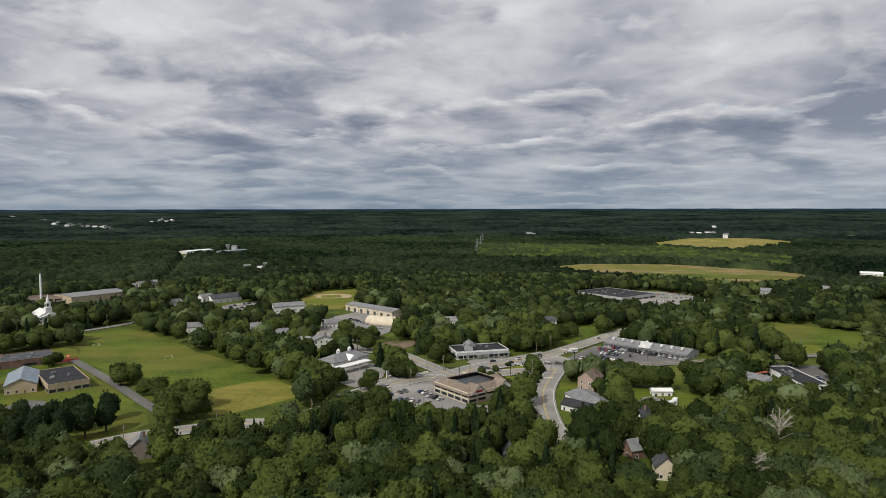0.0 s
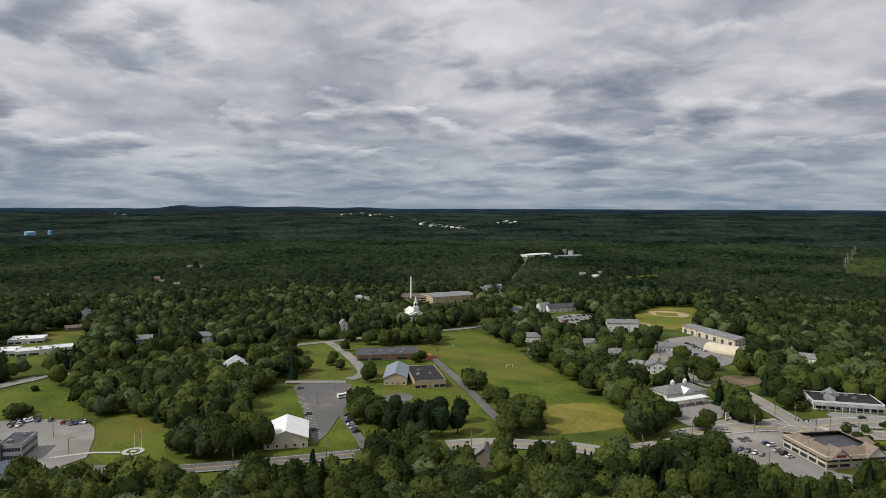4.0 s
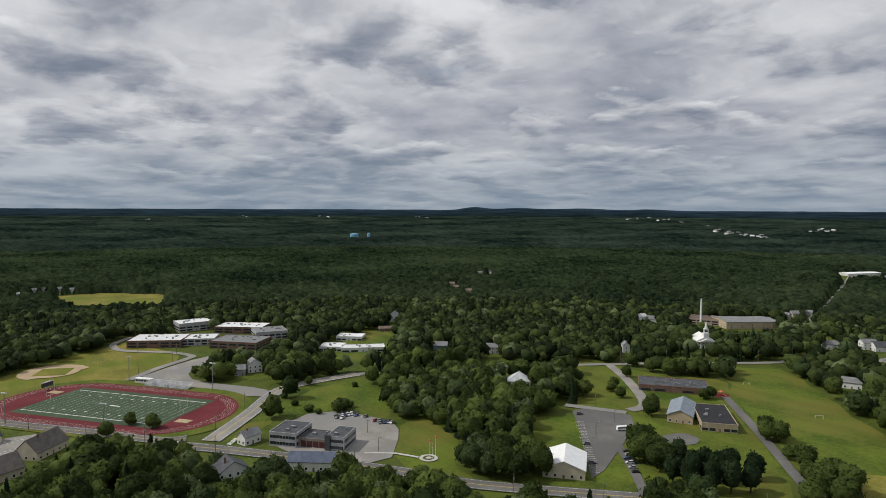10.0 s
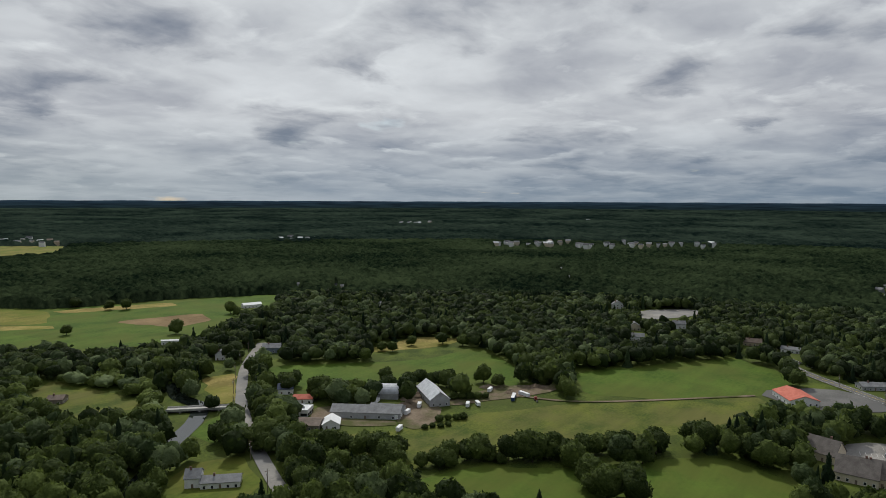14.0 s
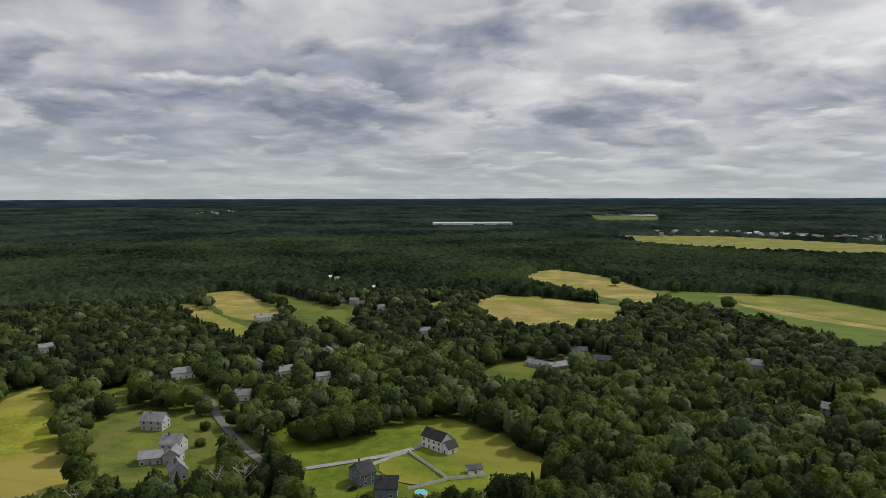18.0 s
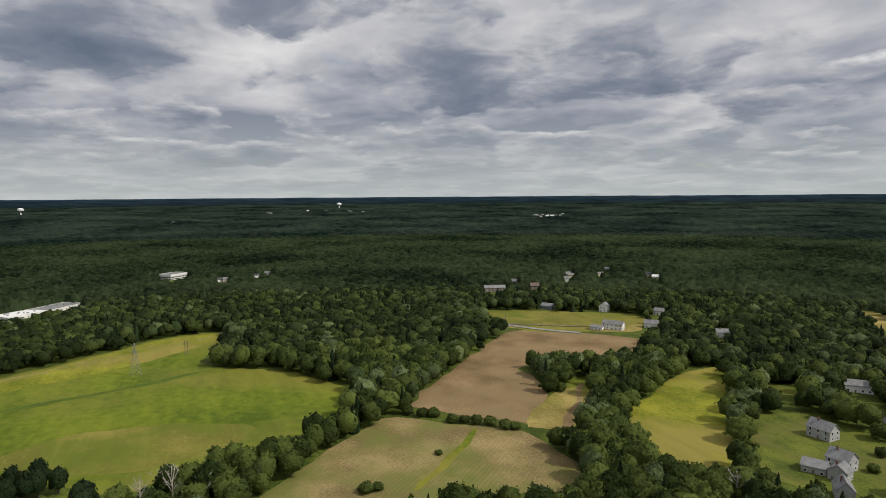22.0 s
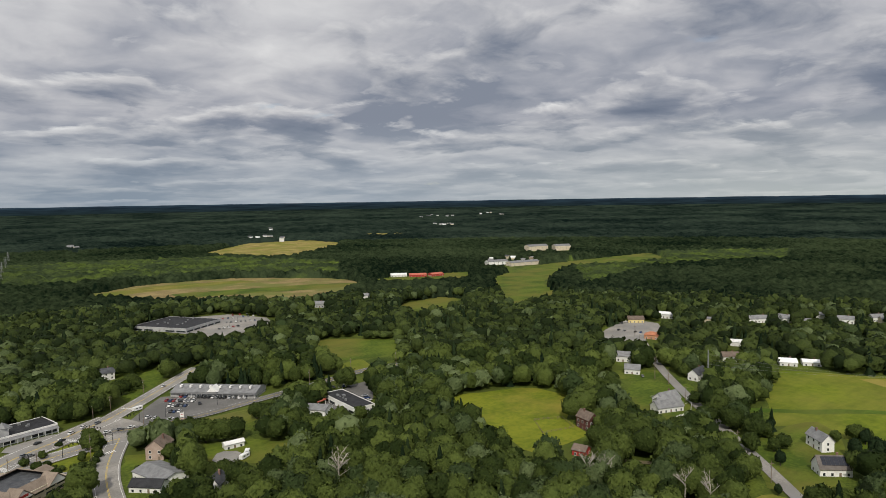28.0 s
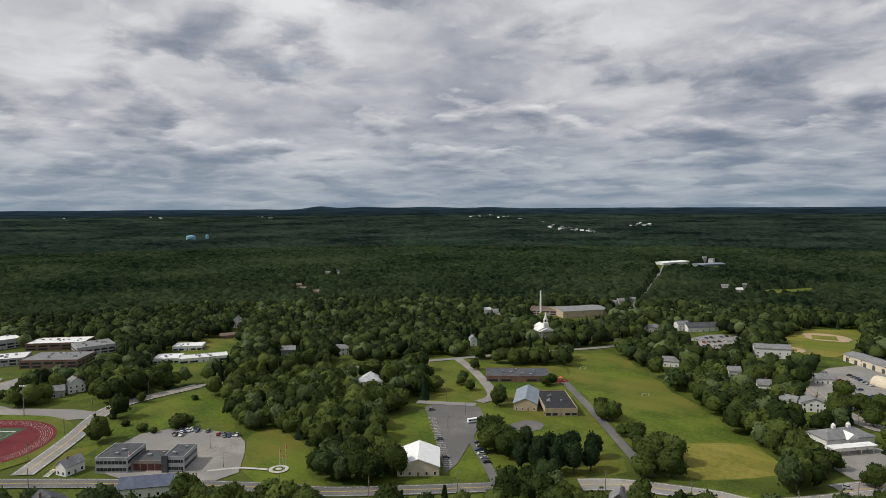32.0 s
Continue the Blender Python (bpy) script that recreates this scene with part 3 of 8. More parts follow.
field("far_hay", "hay", [(558, -828), (525, -882), (369, -718), (360, -658), (414, -671)])
field("strip_hay", "hay", [(535, -732), (524, -756), (347, -609), (335, -566)])
field("orchard_strip", "lawn", [(487, -887), (275, -725), (261, -656), (334, -693)])
field("lane_lawn", "lawn", [(355, -395), (332, -417), (315, -389), (336, -381)])
field("hump_field", "hay", [(154, -813), (143, -927), (19, -844), (-23, -762), (44, -696), (115, -718)])
field("far_strip", "hay", [(131, -1115), (85, -1267), (-9, -1168), (-82, -987), (-67, -853), (-9, -923)])
field("yard_green", "lawn", [(98, -509), (54, -558), (45, -506), (79, -480)])
field("meadow", "meadow", [(512, 241), (548, 187), (615, 98), (695, 18), (705, -42), (631, -27), (567, -5), (518, -78), (460, -108), (427, -105), (370, -57), (350, -5), (326, 29), (369, 79), (381, 121), (406, 160), (383, 181)])
field("meadow_front", "dry", [(398, 104), (428, 62), (424, 4), (402, -40), (368, -24), (354, 28), (374, 82)])
field("meadow_rise", "yellow_grass", [(536, 190), (606, 100), (686, 20), (696, -36), (640, -18), (572, 62), (520, 160)])
field("plowed_field", "plowed", [(297, -26), (364, -90), (387, -118), (361, -149), (337, -187), (273, -191), (254, -176), (280, -27)])
field("upper_plowed", "soil", [(405, -136), (583, -298), (588, -336), (510, -406), (481, -395), (466, -332), (493, -284), (437, -233), (390, -239), (345, -193), (370, -163)])
field("strip_green", "hay", [(341, -191), (393, -242), (400, -282), (320, -212)])
field("tilled_strip", "soil", [(401, -269), (403, -276), (326, -215), (323, -205)])
field("field_track", "bright", [(345, -160), (343, -163), (281, -106), (282, -100)])
field("yard_far", "dry", [(709, -329), (688, -378), (619, -484), (569, -471), (551, -368), (586, -318)])
field("fence_lawn", "bright", [(274, 355), (334, 331), (341, 299), (302, 269), (293, 241), (267, 237), (244, 246), (253, 278)])
field("street_lawn", "lawn", [(397, 328), (417, 321), (444, 297), (431, 284), (405, 289)])
field("village_lawn", "lawn", [(403, 282), (431, 258), (359, 222), (345, 240)])
field("corner_house_lawn", "lawn", [(358, 178), (414, 168), (402, 147), (341, 119), (303, 126), (302, 143)])
field("pool_lawn", "lawn", [(322, 94), (338, 73), (339, 53), (319, 31), (291, 23), (278, 44), (272, 69), (292, 93)])
field("south_yard", "dry", [(296, 140), (300, 118), (276, 106), (262, 122), (264, 142)])
field("family_lawn", "lawn", [(342, 248), (347, 217), (387, 232), (419, 276), (403, 292), (359, 272)])
# darker grass along a track across the meadow
field("meadow_swale", "lush", [(399, 203), (421, 179), (486, 121), (515, 36), (541, -8), (547, -6), (521, 40), (492, 127), (427, 185), (404, 208)])
field("far_green", "lawn", [(765, 857), (951, 944), (1371, 954), (1260, 832), (998, 895), (772, 740), (698, 636), (576, 612)])
field("far_hay2", "hay", [(545, 1796), (773, 2093), (1000, 2103), (1034, 1881), (678, 1526)])
field("far_hay3", "hay", [(1240, 2254), (1462, 2146), (1353, 1988), (1181, 2102)])
field("red_barn_field", "lawn", [(582, 980), (794, 955), (725, 873), (597, 912)])
field("brown_field", "plowed", [(154, 1113), (259, 1190), (421, 1175), (554, 1031), (555, 953), (422, 837), (326, 913), (251, 983)])
field("crop_strip", "lawn", [(266, 1039), (488, 988), (551, 947), (502, 916), (351, 958), (267, 983)])
field("fallow_strip", "dry", [(161, 1106), (261, 1159), (405, 1132), (443, 1096), (280, 1093), (178, 1074)])
field("green_strip", "lawn", [(290, 591), (350, 537), (321, 483), (263, 493), (267, 545)])
field("power_lawn", "meadow", [(258, 484), (283, 489), (274, 446), (241, 452)])
field("mid_lawn", "lawn", [(467, 714), (556, 732), (569, 684), (441, 625)])
field("shop_green", "lawn", [(85, 535), (129, 571), (138, 552), (95, 474)])
field("corner_green", "lawn", [(107, 379), (133, 365), (149, 336), (141, 316), (119, 327), (99, 350)])
field("ball_park", "dry", [(-164, 735), (-158, 800), (-110, 828), (-96, 765), (-102, 667), (-146, 658)])
field("hay_strip", "hay", [(-157, -931), (-301, -769), (-293, -750), (-212, -820)])
field("tan_strip", "hay", [(-340, -870), (-468, -820), (-458, -788), (-344, -838)])
field("soil_strip", "soil", [(-349, -743), (-445, -714), (-427, -662), (-381, -654)])
field("olive_strip", "dry", [(-148, -981), (-287, -967), (-340, -870), (-298, -782), (-217, -867)])
field("north_field", "lawn", [(-291, 1128), (-221, 1213), (-213, 1142), (-275, 1086)])
SCRUB.append([(86, 1675), (297, 1625), (506, 1559), (667, 1240), (567, 1054), (412, 1209), (222, 1226), (62, 1241)])
SCRUB.append([(367, 1137), (536, 1085), (502, 863), (365, 808), (307, 1007)])
SCRUB.append([(290, 591), (365, 539), (315, 448), (243, 497)])
SCRUB.append([(-201, -548), (-240, -487), (-243, -421), (-216, -362), (-203, -374), (-178, -464)])
SCRUB.append([(1067, 953), (1353, 892), (1571, 716), (1352, 616), (1076, 735), (758, 636)])
lot("pharmacy_lot", [(-49, 363), (-36, 397), (-2, 411), (-7, 381), (13, 337), (35, 339), (17, 320), (-3, 312), (-25, 328), (-45, 332)])
lot("bank_lot", [(-74, 413), (-47, 436), (-34, 404), (-48, 369), (-63, 382)])
lot("mall_lot", [(82, 439), (100, 466), (118, 490), (165, 437), (164, 429), (144, 428), (117, 427), (93, 429)])
lot("super_lot", [(168, 757), (261, 816), (310, 719), (220, 653), (195, 705)])
lot("auto_lot", [(177, 381), (250, 433), (236, 388), (212, 367)])
lot("long_mall_lot", [(10, 437), (48, 450), (57, 429), (35, 414)])
lot("town_lot", [(-356, 135), (-397, 170), (-388, 197), (-350, 214), (-329, 207), (-289, 174), (-330, 140)])
lot("school_lot", [(-303, 330), (-271, 353), (-251, 333), (-208, 243), (-236, 269), (-271, 303)])
lot("school_court", [(-232, 330), (-227, 348), (-214, 347), (-210, 333), (-224, 324)])
lot("high_lot", [(-554, 98), (-593, 149), (-606, 180), (-569, 162), (-554, 141), (-522, 138), (-467, 178), (-446, 172), (-467, 148), (-514, 116)])
lot("shops_lot", [(-428, -46), (-447, -29), (-459, 25), (-436, 34), (-409, 15), (-382, -19), (-394, -39)])
lot("red_roof_lot", [(-510, -111), (-556, -68), (-544, -26), (-519, -21), (-485, -68)])
lot("white_lot", [(-239, 664), (-226, 710), (-197, 712), (-185, 654), (-216, 620)])
lot("baler_yard", [(-311, -280), (-332, -294), (-349, -288), (-343, -266), (-319, -251), (-297, -250), (-298, -266)])
lot("shed_yard", [(-271, -317), (-288, -332), (-299, -324), (-281, -304), (-303, -273), (-296, -265), (-273, -294)])
lot("farm_dirt", [(-346, -272), (-352, -258), (-372, -250), (-392, -236), (-424, -222), (-436, -232), (-408, -262), (-376, -268)])
lot("yard_slab", [(103, 341), (112, 355), (123, 347), (117, 333)])
lot("barn_lot", [(522, 421), (607, 449), (611, 401), (509, 364), (491, 396)])
lot("far_lot", [(-803, -308), (-860, -244), (-806, -232), (-736, -276)])
lot("garage_lot", [(-100, 505), (-62, 500), (-36, 560), (-40, 640), (-75, 662), (-112, 606)])
lot("dirt_pad", [(-51, 483), (-43, 503), (-23, 509), (-20, 487), (-39, 463)])
lot("intersection", [(65, 448), (78, 460), (87, 443), (92, 429), (82, 421), (71, 389), (62, 397), (67, 421)])
street("north_road", 20, [(-1, 386), (14, 409), (28, 422), (43, 432), (59, 444), (76, 457)])
street("north_road_b", 14, [(72, 452), (101, 484), (128, 515), (161, 552)])
street("south_road", 13, [(52, 273), (52, 322), (58, 368), (73, 413)])
street("east_road", 10, [(71, 430), (84, 425), (104, 424), (129, 425), (159, 431), (181, 435), (216, 442), (267, 452), (315, 448)])
street("main_street", 16, [(73, 413), (41, 406), (12, 396), (-15, 391), (-40, 369), (-54, 352)])
street("main_street_b", 14, [(-31, 368), (-75, 316), (-101, 308), (-136, 294), (-154, 280)])
street("main_street_c", 11, [(-184, 252), (-240, 199), (-266, 183), (-302, 158), (-332, 135), (-363, 110), (-393, 84)])
street("main_street_d", 10, [(-394, 98), (-401, 83), (-435, 57), (-472, 26), (-535, -26), (-601, -94), (-657, -119)])
street("side_street", 12, [(-381, 108), (-419, 146), (-456, 179), (-466, 205), (-467, 254)])
street("back_street", 7, [(-467, 254), (-440, 307), (-413, 372), (-372, 444)])
street("church_street", 7, [(-372, 444), (-338, 499), (-307, 544), (-283, 585), (-276, 642)])
street("village_road", 8, [(-276, 642), (-297, 705), (-366, 823), (-409, 966), (-521, 1307), (-585, 1498)])
street("school_drive", 8, [(-367, 449), (-326, 421), (-278, 379), (-274, 357)])
street("school_drive_b", 7, [(-308, 330), (-272, 351)])
street("parking_drive", 5, [(-251, 309), (-222, 286), (-195, 263), (-184, 252)])
street("field_drive", 6, [(-253, 440), (-202, 388), (-151, 333), (-130, 311)])
street("shop_road", 13, [(8, 397), (-2, 411), (-36, 464), (-54, 469), (-76, 492), (-106, 538)])
street("slip_lane", 7, [(8, 392), (27, 385), (38, 375), (52, 370)])
street("farm_road", 8, [(-189, -234), (-198, -257), (-223, -308), (-252, -359), (-274, -392), (-325, -458), (-389, -521)])
street("school_loop", 7, [(-555, 97), (-582, 125), (-602, 153), (-614, 161), (-641, 147), (-673, 114), (-708, 112), (-737, 133)])
street("red_lane", 4, [(256, 222), (266, 213), (274, 204), (283, 192)])
street("bridge_road", 6, [(-222, -401), (-256, -369)])
street("house_drive", 4, [(144, -305), (110, -330), (93, -350), (91, -360)])
street("street_row", 5, [(169, -307), (194, -327), (229, -361), (265, -400), (311, -419)])
street("far_lane", 6, [(337, -670), (244, -572), (213, -538)])
street("barn_lane", 7, [(637, -305), (588, -336), (551, -368)])
street("white_lane", 5, [(623, -319), (590, -368), (570, -401)])
street("street_east", 7, [(298, 124), (326, 156), (353, 188), (402, 247), (466, 316), (552, 395)])
street("yard_path", 3, [(-394, -244), (-414, -192), (-500, -105)])

# crossings and lane lines at the junction
def crossing(x, y, rot, length):
    n = int(length / 1.2)
    o = link_mesh("crosswalk", *join(*[box(-length / 2 + i * 1.2, -length / 2 + i * 1.2 + 0.6, -1.5, 1.5, 0, 0.02) for i in range(n)]), "paint_white")
    o.matrix_world = pose(x, y, LAYER[0] + 0.27, 0, 0, rot)
    tagged(o, "white painted zebra crossing bars on asphalt", "road marking", "zebra crossings", "stuff")


for x, y, r, l in ((62, 392, 12, 13), (49, 428, 125, 18), (90, 470, 130, 14), (96, 426, 80, 10), (16, 399, 110, 16), (-14, 404, 40, 12), (-372, 118, -45, 11)):
    crossing(x, y, r, l)
for pts_l in ([(20, 408), (30, 416), (44, 425), (58, 436)], [(-8, 398), (10, 403), (26, 413)], [(56, 409), (38, 402), (14, 394)], [(104, 492), (130, 521), (158, 553)]):
    L, R, mid = ribbon(pts_l, 0.1)
    for i in range(0, len(L) - 2, 2):
        tagged(strip("lane_dash", L[i:i + 2], R[i:i + 2], "paint_white", LAYER[0] + 0.27), "white painted lane dash on asphalt", "road marking", "lane dashes", "stuff")

# ---- buildings ----
UNIT = {}


def unit_window():
    """A window frame of one metre square with its pane, to be scaled."""
    if not UNIT:
        loop = [(s * r, t * r) for r in (0.5, 0.4) for s, t in ((-1, -1), (1, -1), (1, 1), (-1, 1))]
        ring_v = [(x, y, z) for y in (-0.05, 0.05) for x, z in loop]
        ring_f = []
        for k in range(4):
            n = (k + 1) % 4
            ring_f += [(k, n, 4 + n, 4 + k), (8 + k, 12 + k, 12 + n, 8 + n), (k, 8 + k, 8 + n, n), (4 + k, 4 + n, 12 + n, 12 + k)]
        f = ring_v, ring_f
        for key, (v, q), mat in (("frame", f, "paint_white"), ("pane", box(-0.41, 0.41, -0.02, 0.02, -0.41, 0.41), "glass"), ("door", box(-0.5, 0.5, -0.05, 0.05, 0, 1), "wood"), ("rooftop", box(-0.5, 0.5, -0.5, 0.5, 0, 1), "steel"), ("chimney", join(box(-0.45, 0.45, -0.35, 0.35, 0, 1), box(-0.52, 0.52, -0.42, 0.42, 0.88, 1.0)), "brick")):
            me = bpy.data.meshes.new(key)
            me.from_pydata(v, [], q)
            me.materials.append(MATS[mat])
            UNIT[key] = me
        v, q = ring_v, ring_f + [(4, 5, 6, 7)]
        me = bpy.data.meshes.new("window")
        me.from_pydata(v, [], q)
        me.materials.append(MATS["paint_white"])
        me.materials.append(MATS["glass"])
        for p in me.polygons[-1:]:
            p.material_index = 1
        UNIT["window"] = me
        for key, base in (("shop_frame", "frame"), ("shop_window", "window")):
            me = UNIT[base].copy()
            me.name = key
            me.materials[0] = MATS["darkroof"]
            UNIT[key] = me
    return UNIT


def piece(name, key, parent, x, y, z, rot, sx, sy, sz, label=""):
    o = bpy.data.objects.new(name, unit_window()[key])
    scene.collection.objects.link(o)
    o.parent = parent
    o.matrix_local = pose(x, y, z, 0, 0, rot) @ Matrix.Diagonal((sx, sy, sz, 1))
    if label:
        o["label"] = label
    return o


WALLS = {"white": "white clapboard", "cream": "cream", "greywall": "grey-sided", "brick": "red-brown brick", "brickpale": "pale brick", "tan": "tan", "bluegrey": "blue-grey sided", "brownwall": "brown-shingled",
         "darkred": "dark red clapboard", "redwall": "bright red", "yellow": "pale yellow", "orangewall": "orange stucco"}
ROOFS = {"greyroof": "grey shingle", "darkroof": "dark grey", "blackroof": "black shingle", "brownroof": "brown shingle", "tanroof": "tan shingle", "tanroof2": "weathered brown-grey shingle", "bluegreyroof": "blue-grey metal",
         "blueroof": "slate-blue", "redroof": "salmon-red metal", "orangeroof": "orange tile", "whiteroof": "white membrane", "whitemetal": "white metal", "silver": "silver metal", "solar": "solar-panelled", "white": "white", "cream": "cream"}
SHAPES = {"gx": "gabled", "gy": "gabled", "hip": "hipped", "pyr": "pyramid", "flat": "flat", "flatm": "flat-topped", "arch": "rounded"}
KINDS = {"house": "house", "cottage": "house", "ranch": "house", "colonial": "house", "shed": "shed", "barn": "barn", "school": "school", "gym": "school", "elementary": "school", "church": "church", "condo": "apartment building", "garage": "garage", "shop": "shop", "mall": "shop", "supermarket": "shop", "bank": "bank", "pharmacy": "shop"}


def building(name, x, y, rot, w, d, h, roof, rise, wall, cover):
    cat = next((v for k, v in KINDS.items() if k in name and (k != "church" or name == "church")), "building")
    e = thing(name, x, y, float(terrain(x, y)), rot, "%s %s with a %s %s roof" % (WALLS[wall], name.replace("_", " ").rstrip(" abcdefg") if name[-2] == "_" else name.replace("_", " "), SHAPES[roof], ROOFS[cover]), cat)
    SPOTS.append((x, y, math.radians(rot), w / 2, d / 2))
    a, b = w / 2, d / 2
    body = list(box(-a, a, -b, b, -0.3, h))
    if roof in ("gx", "gy"):
        if roof == "gx":
            g = [(-a, -b, h), (-a, b, h), (-a, 0, h + rise), (a, -b, h), (a, b, h), (a, 0, h + rise)]
        else:
            g = [(-a, -b, h), (a, -b, h), (0, -b, h + rise), (-a, b, h), (a, b, h), (0, b, h + rise)]
        body = join(body, (g, [(0, 1, 2), (3, 5, 4)] if roof == "gx" else [(0, 2, 1), (3, 4, 5)]))
    link_mesh("wall", *body, wall, e)
    o, th = 0.5, 0.28
    if roof in ("gx", "gy"):
        A, B = (a, b) if roof == "gx" else (b, a)
        k = rise / B
        sec = [(-B - o, h - o * k), (0, h + rise), (B + o, h - o * k), (B + o, h - o * k + th), (0, h + rise + th), (-B - o, h - o * k + th)]
        V = [(s * (A + o), p[0], p[1]) for s in (-1, 1) for p in sec]
        if roof == "gy":
            V = [(-v[1], v[0], v[2]) for v in V]
        Fq = [(5, 4, 1, 0), (4, 3, 2, 1), (6, 7, 10, 11), (7, 8, 9, 10), (0, 1, 7, 6), (1, 2, 8, 7), (5, 11, 10, 4), (4, 10, 9, 3), (0, 6, 11, 5), (2, 3, 9, 8)]
        link_mesh("roof", V, Fq, cover, e)
    elif roof in ("hip", "pyr"):
        r = max(a - b, 0.05) if roof == "hip" else 0.05
        c0 = [(-a - o, -b - o, h), (a + o, -b - o, h), (a + o, b + o, h), (-a - o, b + o, h)]
        V = c0 + [(p[0], p[1], h + th) for p in c0] + [(-r, 0, h + rise), (r, 0, h + rise)]
        link_mesh("roof", V, [(3, 2, 1, 0), (0, 1, 5, 4), (1, 2, 6, 5), (2, 3, 7, 6), (3, 0, 4, 7), (4, 5, 9, 8), (6, 7, 8, 9), (5, 6, 9), (7, 4, 8)], cover, e)
    elif roof == "arch":
        n = 10
        V = [(s * (a + 0.3), -(b + 0.3) * math.cos(math.pi * i / n), h + rise * math.sin(math.pi * i / n)) for s in (-1, 1) for i in range(n + 1)]
        Fq = [(i, i + 1, n + 2 + i, n + 1 + i) for i in range(n)] + [tuple(range(n, -1, -1)), tuple(range(n + 1, 2 * n + 2))]
        link_mesh("roof", V, Fq, cover, e)
    else:
        p = 0.5
        link_mesh("roof", *box(-a + 0.3, a - 0.3, -b + 0.3, b - 0.3, h, h + 0.15), "darkroof" if roof == "flatm" else cover, e)
        link_mesh("parapet", *join(box(-a - 0.05, a + 0.05, -b - 0.05, -b + 0.3, h, h + p), box(-a - 0.05, a + 0.05, b - 0.3, b + 0.05, h, h + p), box(-a - 0.05, -a + 0.3, -b + 0.3, b - 0.3, h, h + p), box(a - 0.3, a + 0.05, -b + 0.3, b - 0.3, h, h + p)), wall, e)
        if roof == "flatm":
            i0, i1 = 1.2, 4.5
            V = [(s * (a + i0), t * (b + i0), h - 0.8) for s, t in ((-1, -1), (1, -1), (1, 1), (-1, 1))] + [(s * (a - i1), t * (b - i1), h + rise) for s, t in ((-1, -1), (1, -1), (1, 1), (-1, 1))]
            V += [(v[0] * 0.985, v[1] * 0.985, v[2] - 0.3) for v in V[:4]] + [(v[0] * 0.97, v[1] * 0.97, v[2] - 0.3) for v in V[4:]]
            Fq = [(i, (i + 1) % 4, 4 + (i + 1) % 4, 4 + i) for i in range(4)] + [(8 + i, 12 + i, 12 + (i + 1) % 4, 8 + (i + 1) % 4) for i in range(4)] + [(i, 8 + i, 8 + (i + 1) % 4, (i + 1) % 4) for i in range(4)] + [(4 + i, 4 + (i + 1) % 4, 12 + (i + 1) % 4, 12 + i) for i in range(4)]
            link_mesh("mansard", V, Fq, cover, e, "sloping tan shingle skirt")
        rnd = random.Random(name)
        for _ in range(min(9, 1 + int(w * d / 160))):
            s = rnd.uniform(1.0, 2.6)
            piece("rooftop_unit", "rooftop", e, rnd.uniform(-a + 3, a - 3) * 0.8, rnd.uniform(-b + 3, b - 3) * 0.8, h + 0.15, 0, s, s * 0.8, rnd.uniform(0.7, 1.5))
    # openings
    near = math.hypot(x, y) < 345
    floors = 2 if h >= 5.5 else 1
    if roof == "arch":
        floors = 0
    for fl in range(floors):
        zc = 1.7 + fl * 2.9 if floors == 2 and h < 12 else h * (0.3 + 0.4 * fl)
        for side in range(4):
            ln, off, rr = ((w, -b, 0), (w, b, 180), (d, a, 90), (d, -a, -90))[side]
            n = max(1, min(6 if near else 5, int(ln / (3.6 if ln < 22 else ln / 6))))
            out_x, out_y = ((0, -1), (0, 1), (1, 0), (-1, 0))[side]
            cr, sr = math.cos(math.radians(rot)), math.sin(math.radians(rot))
            if not near and (out_x * cr - out_y * sr) * x + (out_x * sr + out_y * cr) * y > 0:
                continue
            for i in range(n):
                q = (i + 0.5) / n * ln - ln / 2
                px, py = (q, off) if side < 2 else (off, q)
                if fl == 0 and i == n // 2 and side < 2:
                    piece("door", "door", e, px, py, 0, rr, 1.1, 1.0, 2.1)
                    continue
                wide = roof in ("flat", "flatm")
                wf = piece("window", "shop_frame" if wide else "frame", e, px, py, zc, rr, ln / n * 0.84 if wide else 1.4, 1.0, 1.75)
                if near:
                    piece("pane", "pane", wf, 0, 0, 0, 0, 1, 1, 1)
                else:
                    wf.data = unit_window()["shop_window" if wide else "window"]
    if cat in ("house", "apartment building") and roof in ("gx", "gy"):
        piece("chimney", "chimney", e, a * 0.35, b * 0.15, h + rise * 0.5, 0, 1, 1, rise * 0.5 + 1.3, "brick chimney")
    return e


building("pharmacy", 16.8, 360.4, 37.6, 31.9, 29.9, 6, "flatm", 3, "cream", "tanroof")
building("bank", -66.0, 427.5, 51.5, 31.9, 15.3, 5, "hip", 4, "white", "greyroof")
building("mall", 24.7, 457.3, 15.1, 38.1, 22.0, 5, "flat", 1, "white", "blackroof")
building("strip_mall", 150.0, 466.1, -44.0, 63.2, 20.0, 4, "gx", 2.6, "greywall", "greyroof")
building("supermarket", 200.8, 757.2, -54.2, 70.2, 59.9, 4.5, "flat", 1, "greywall", "blackroof")
building("auto_shop", 209.4, 381.2, -89.7, 43.9, 15.2, 4.5, "flat", 1, "white", "blackroof")
building("auto_shed", 186.5, 379.1, -53.6, 14.2, 12.0, 4, "gx", 2, "white", "greyroof")
building("brick_house", 85.0, 370.0, -39.6, 10.0, 12.0, 7, "gy", 4, "brickpale", "brownroof")
building("garage", 77.5, 338.1, -71.3, 24.3, 15.7, 4, "gx", 2, "white", "greyroof")
building("black_shed", 69.7, 328.8, -43.7, 16.2, 8.0, 3, "gx", 2.5, "white", "blackroof")
building("long_shed", -67.4, 639.2, -44.5, 71.6, 18.0, 6, "gx", 2, "cream", "greyroof")
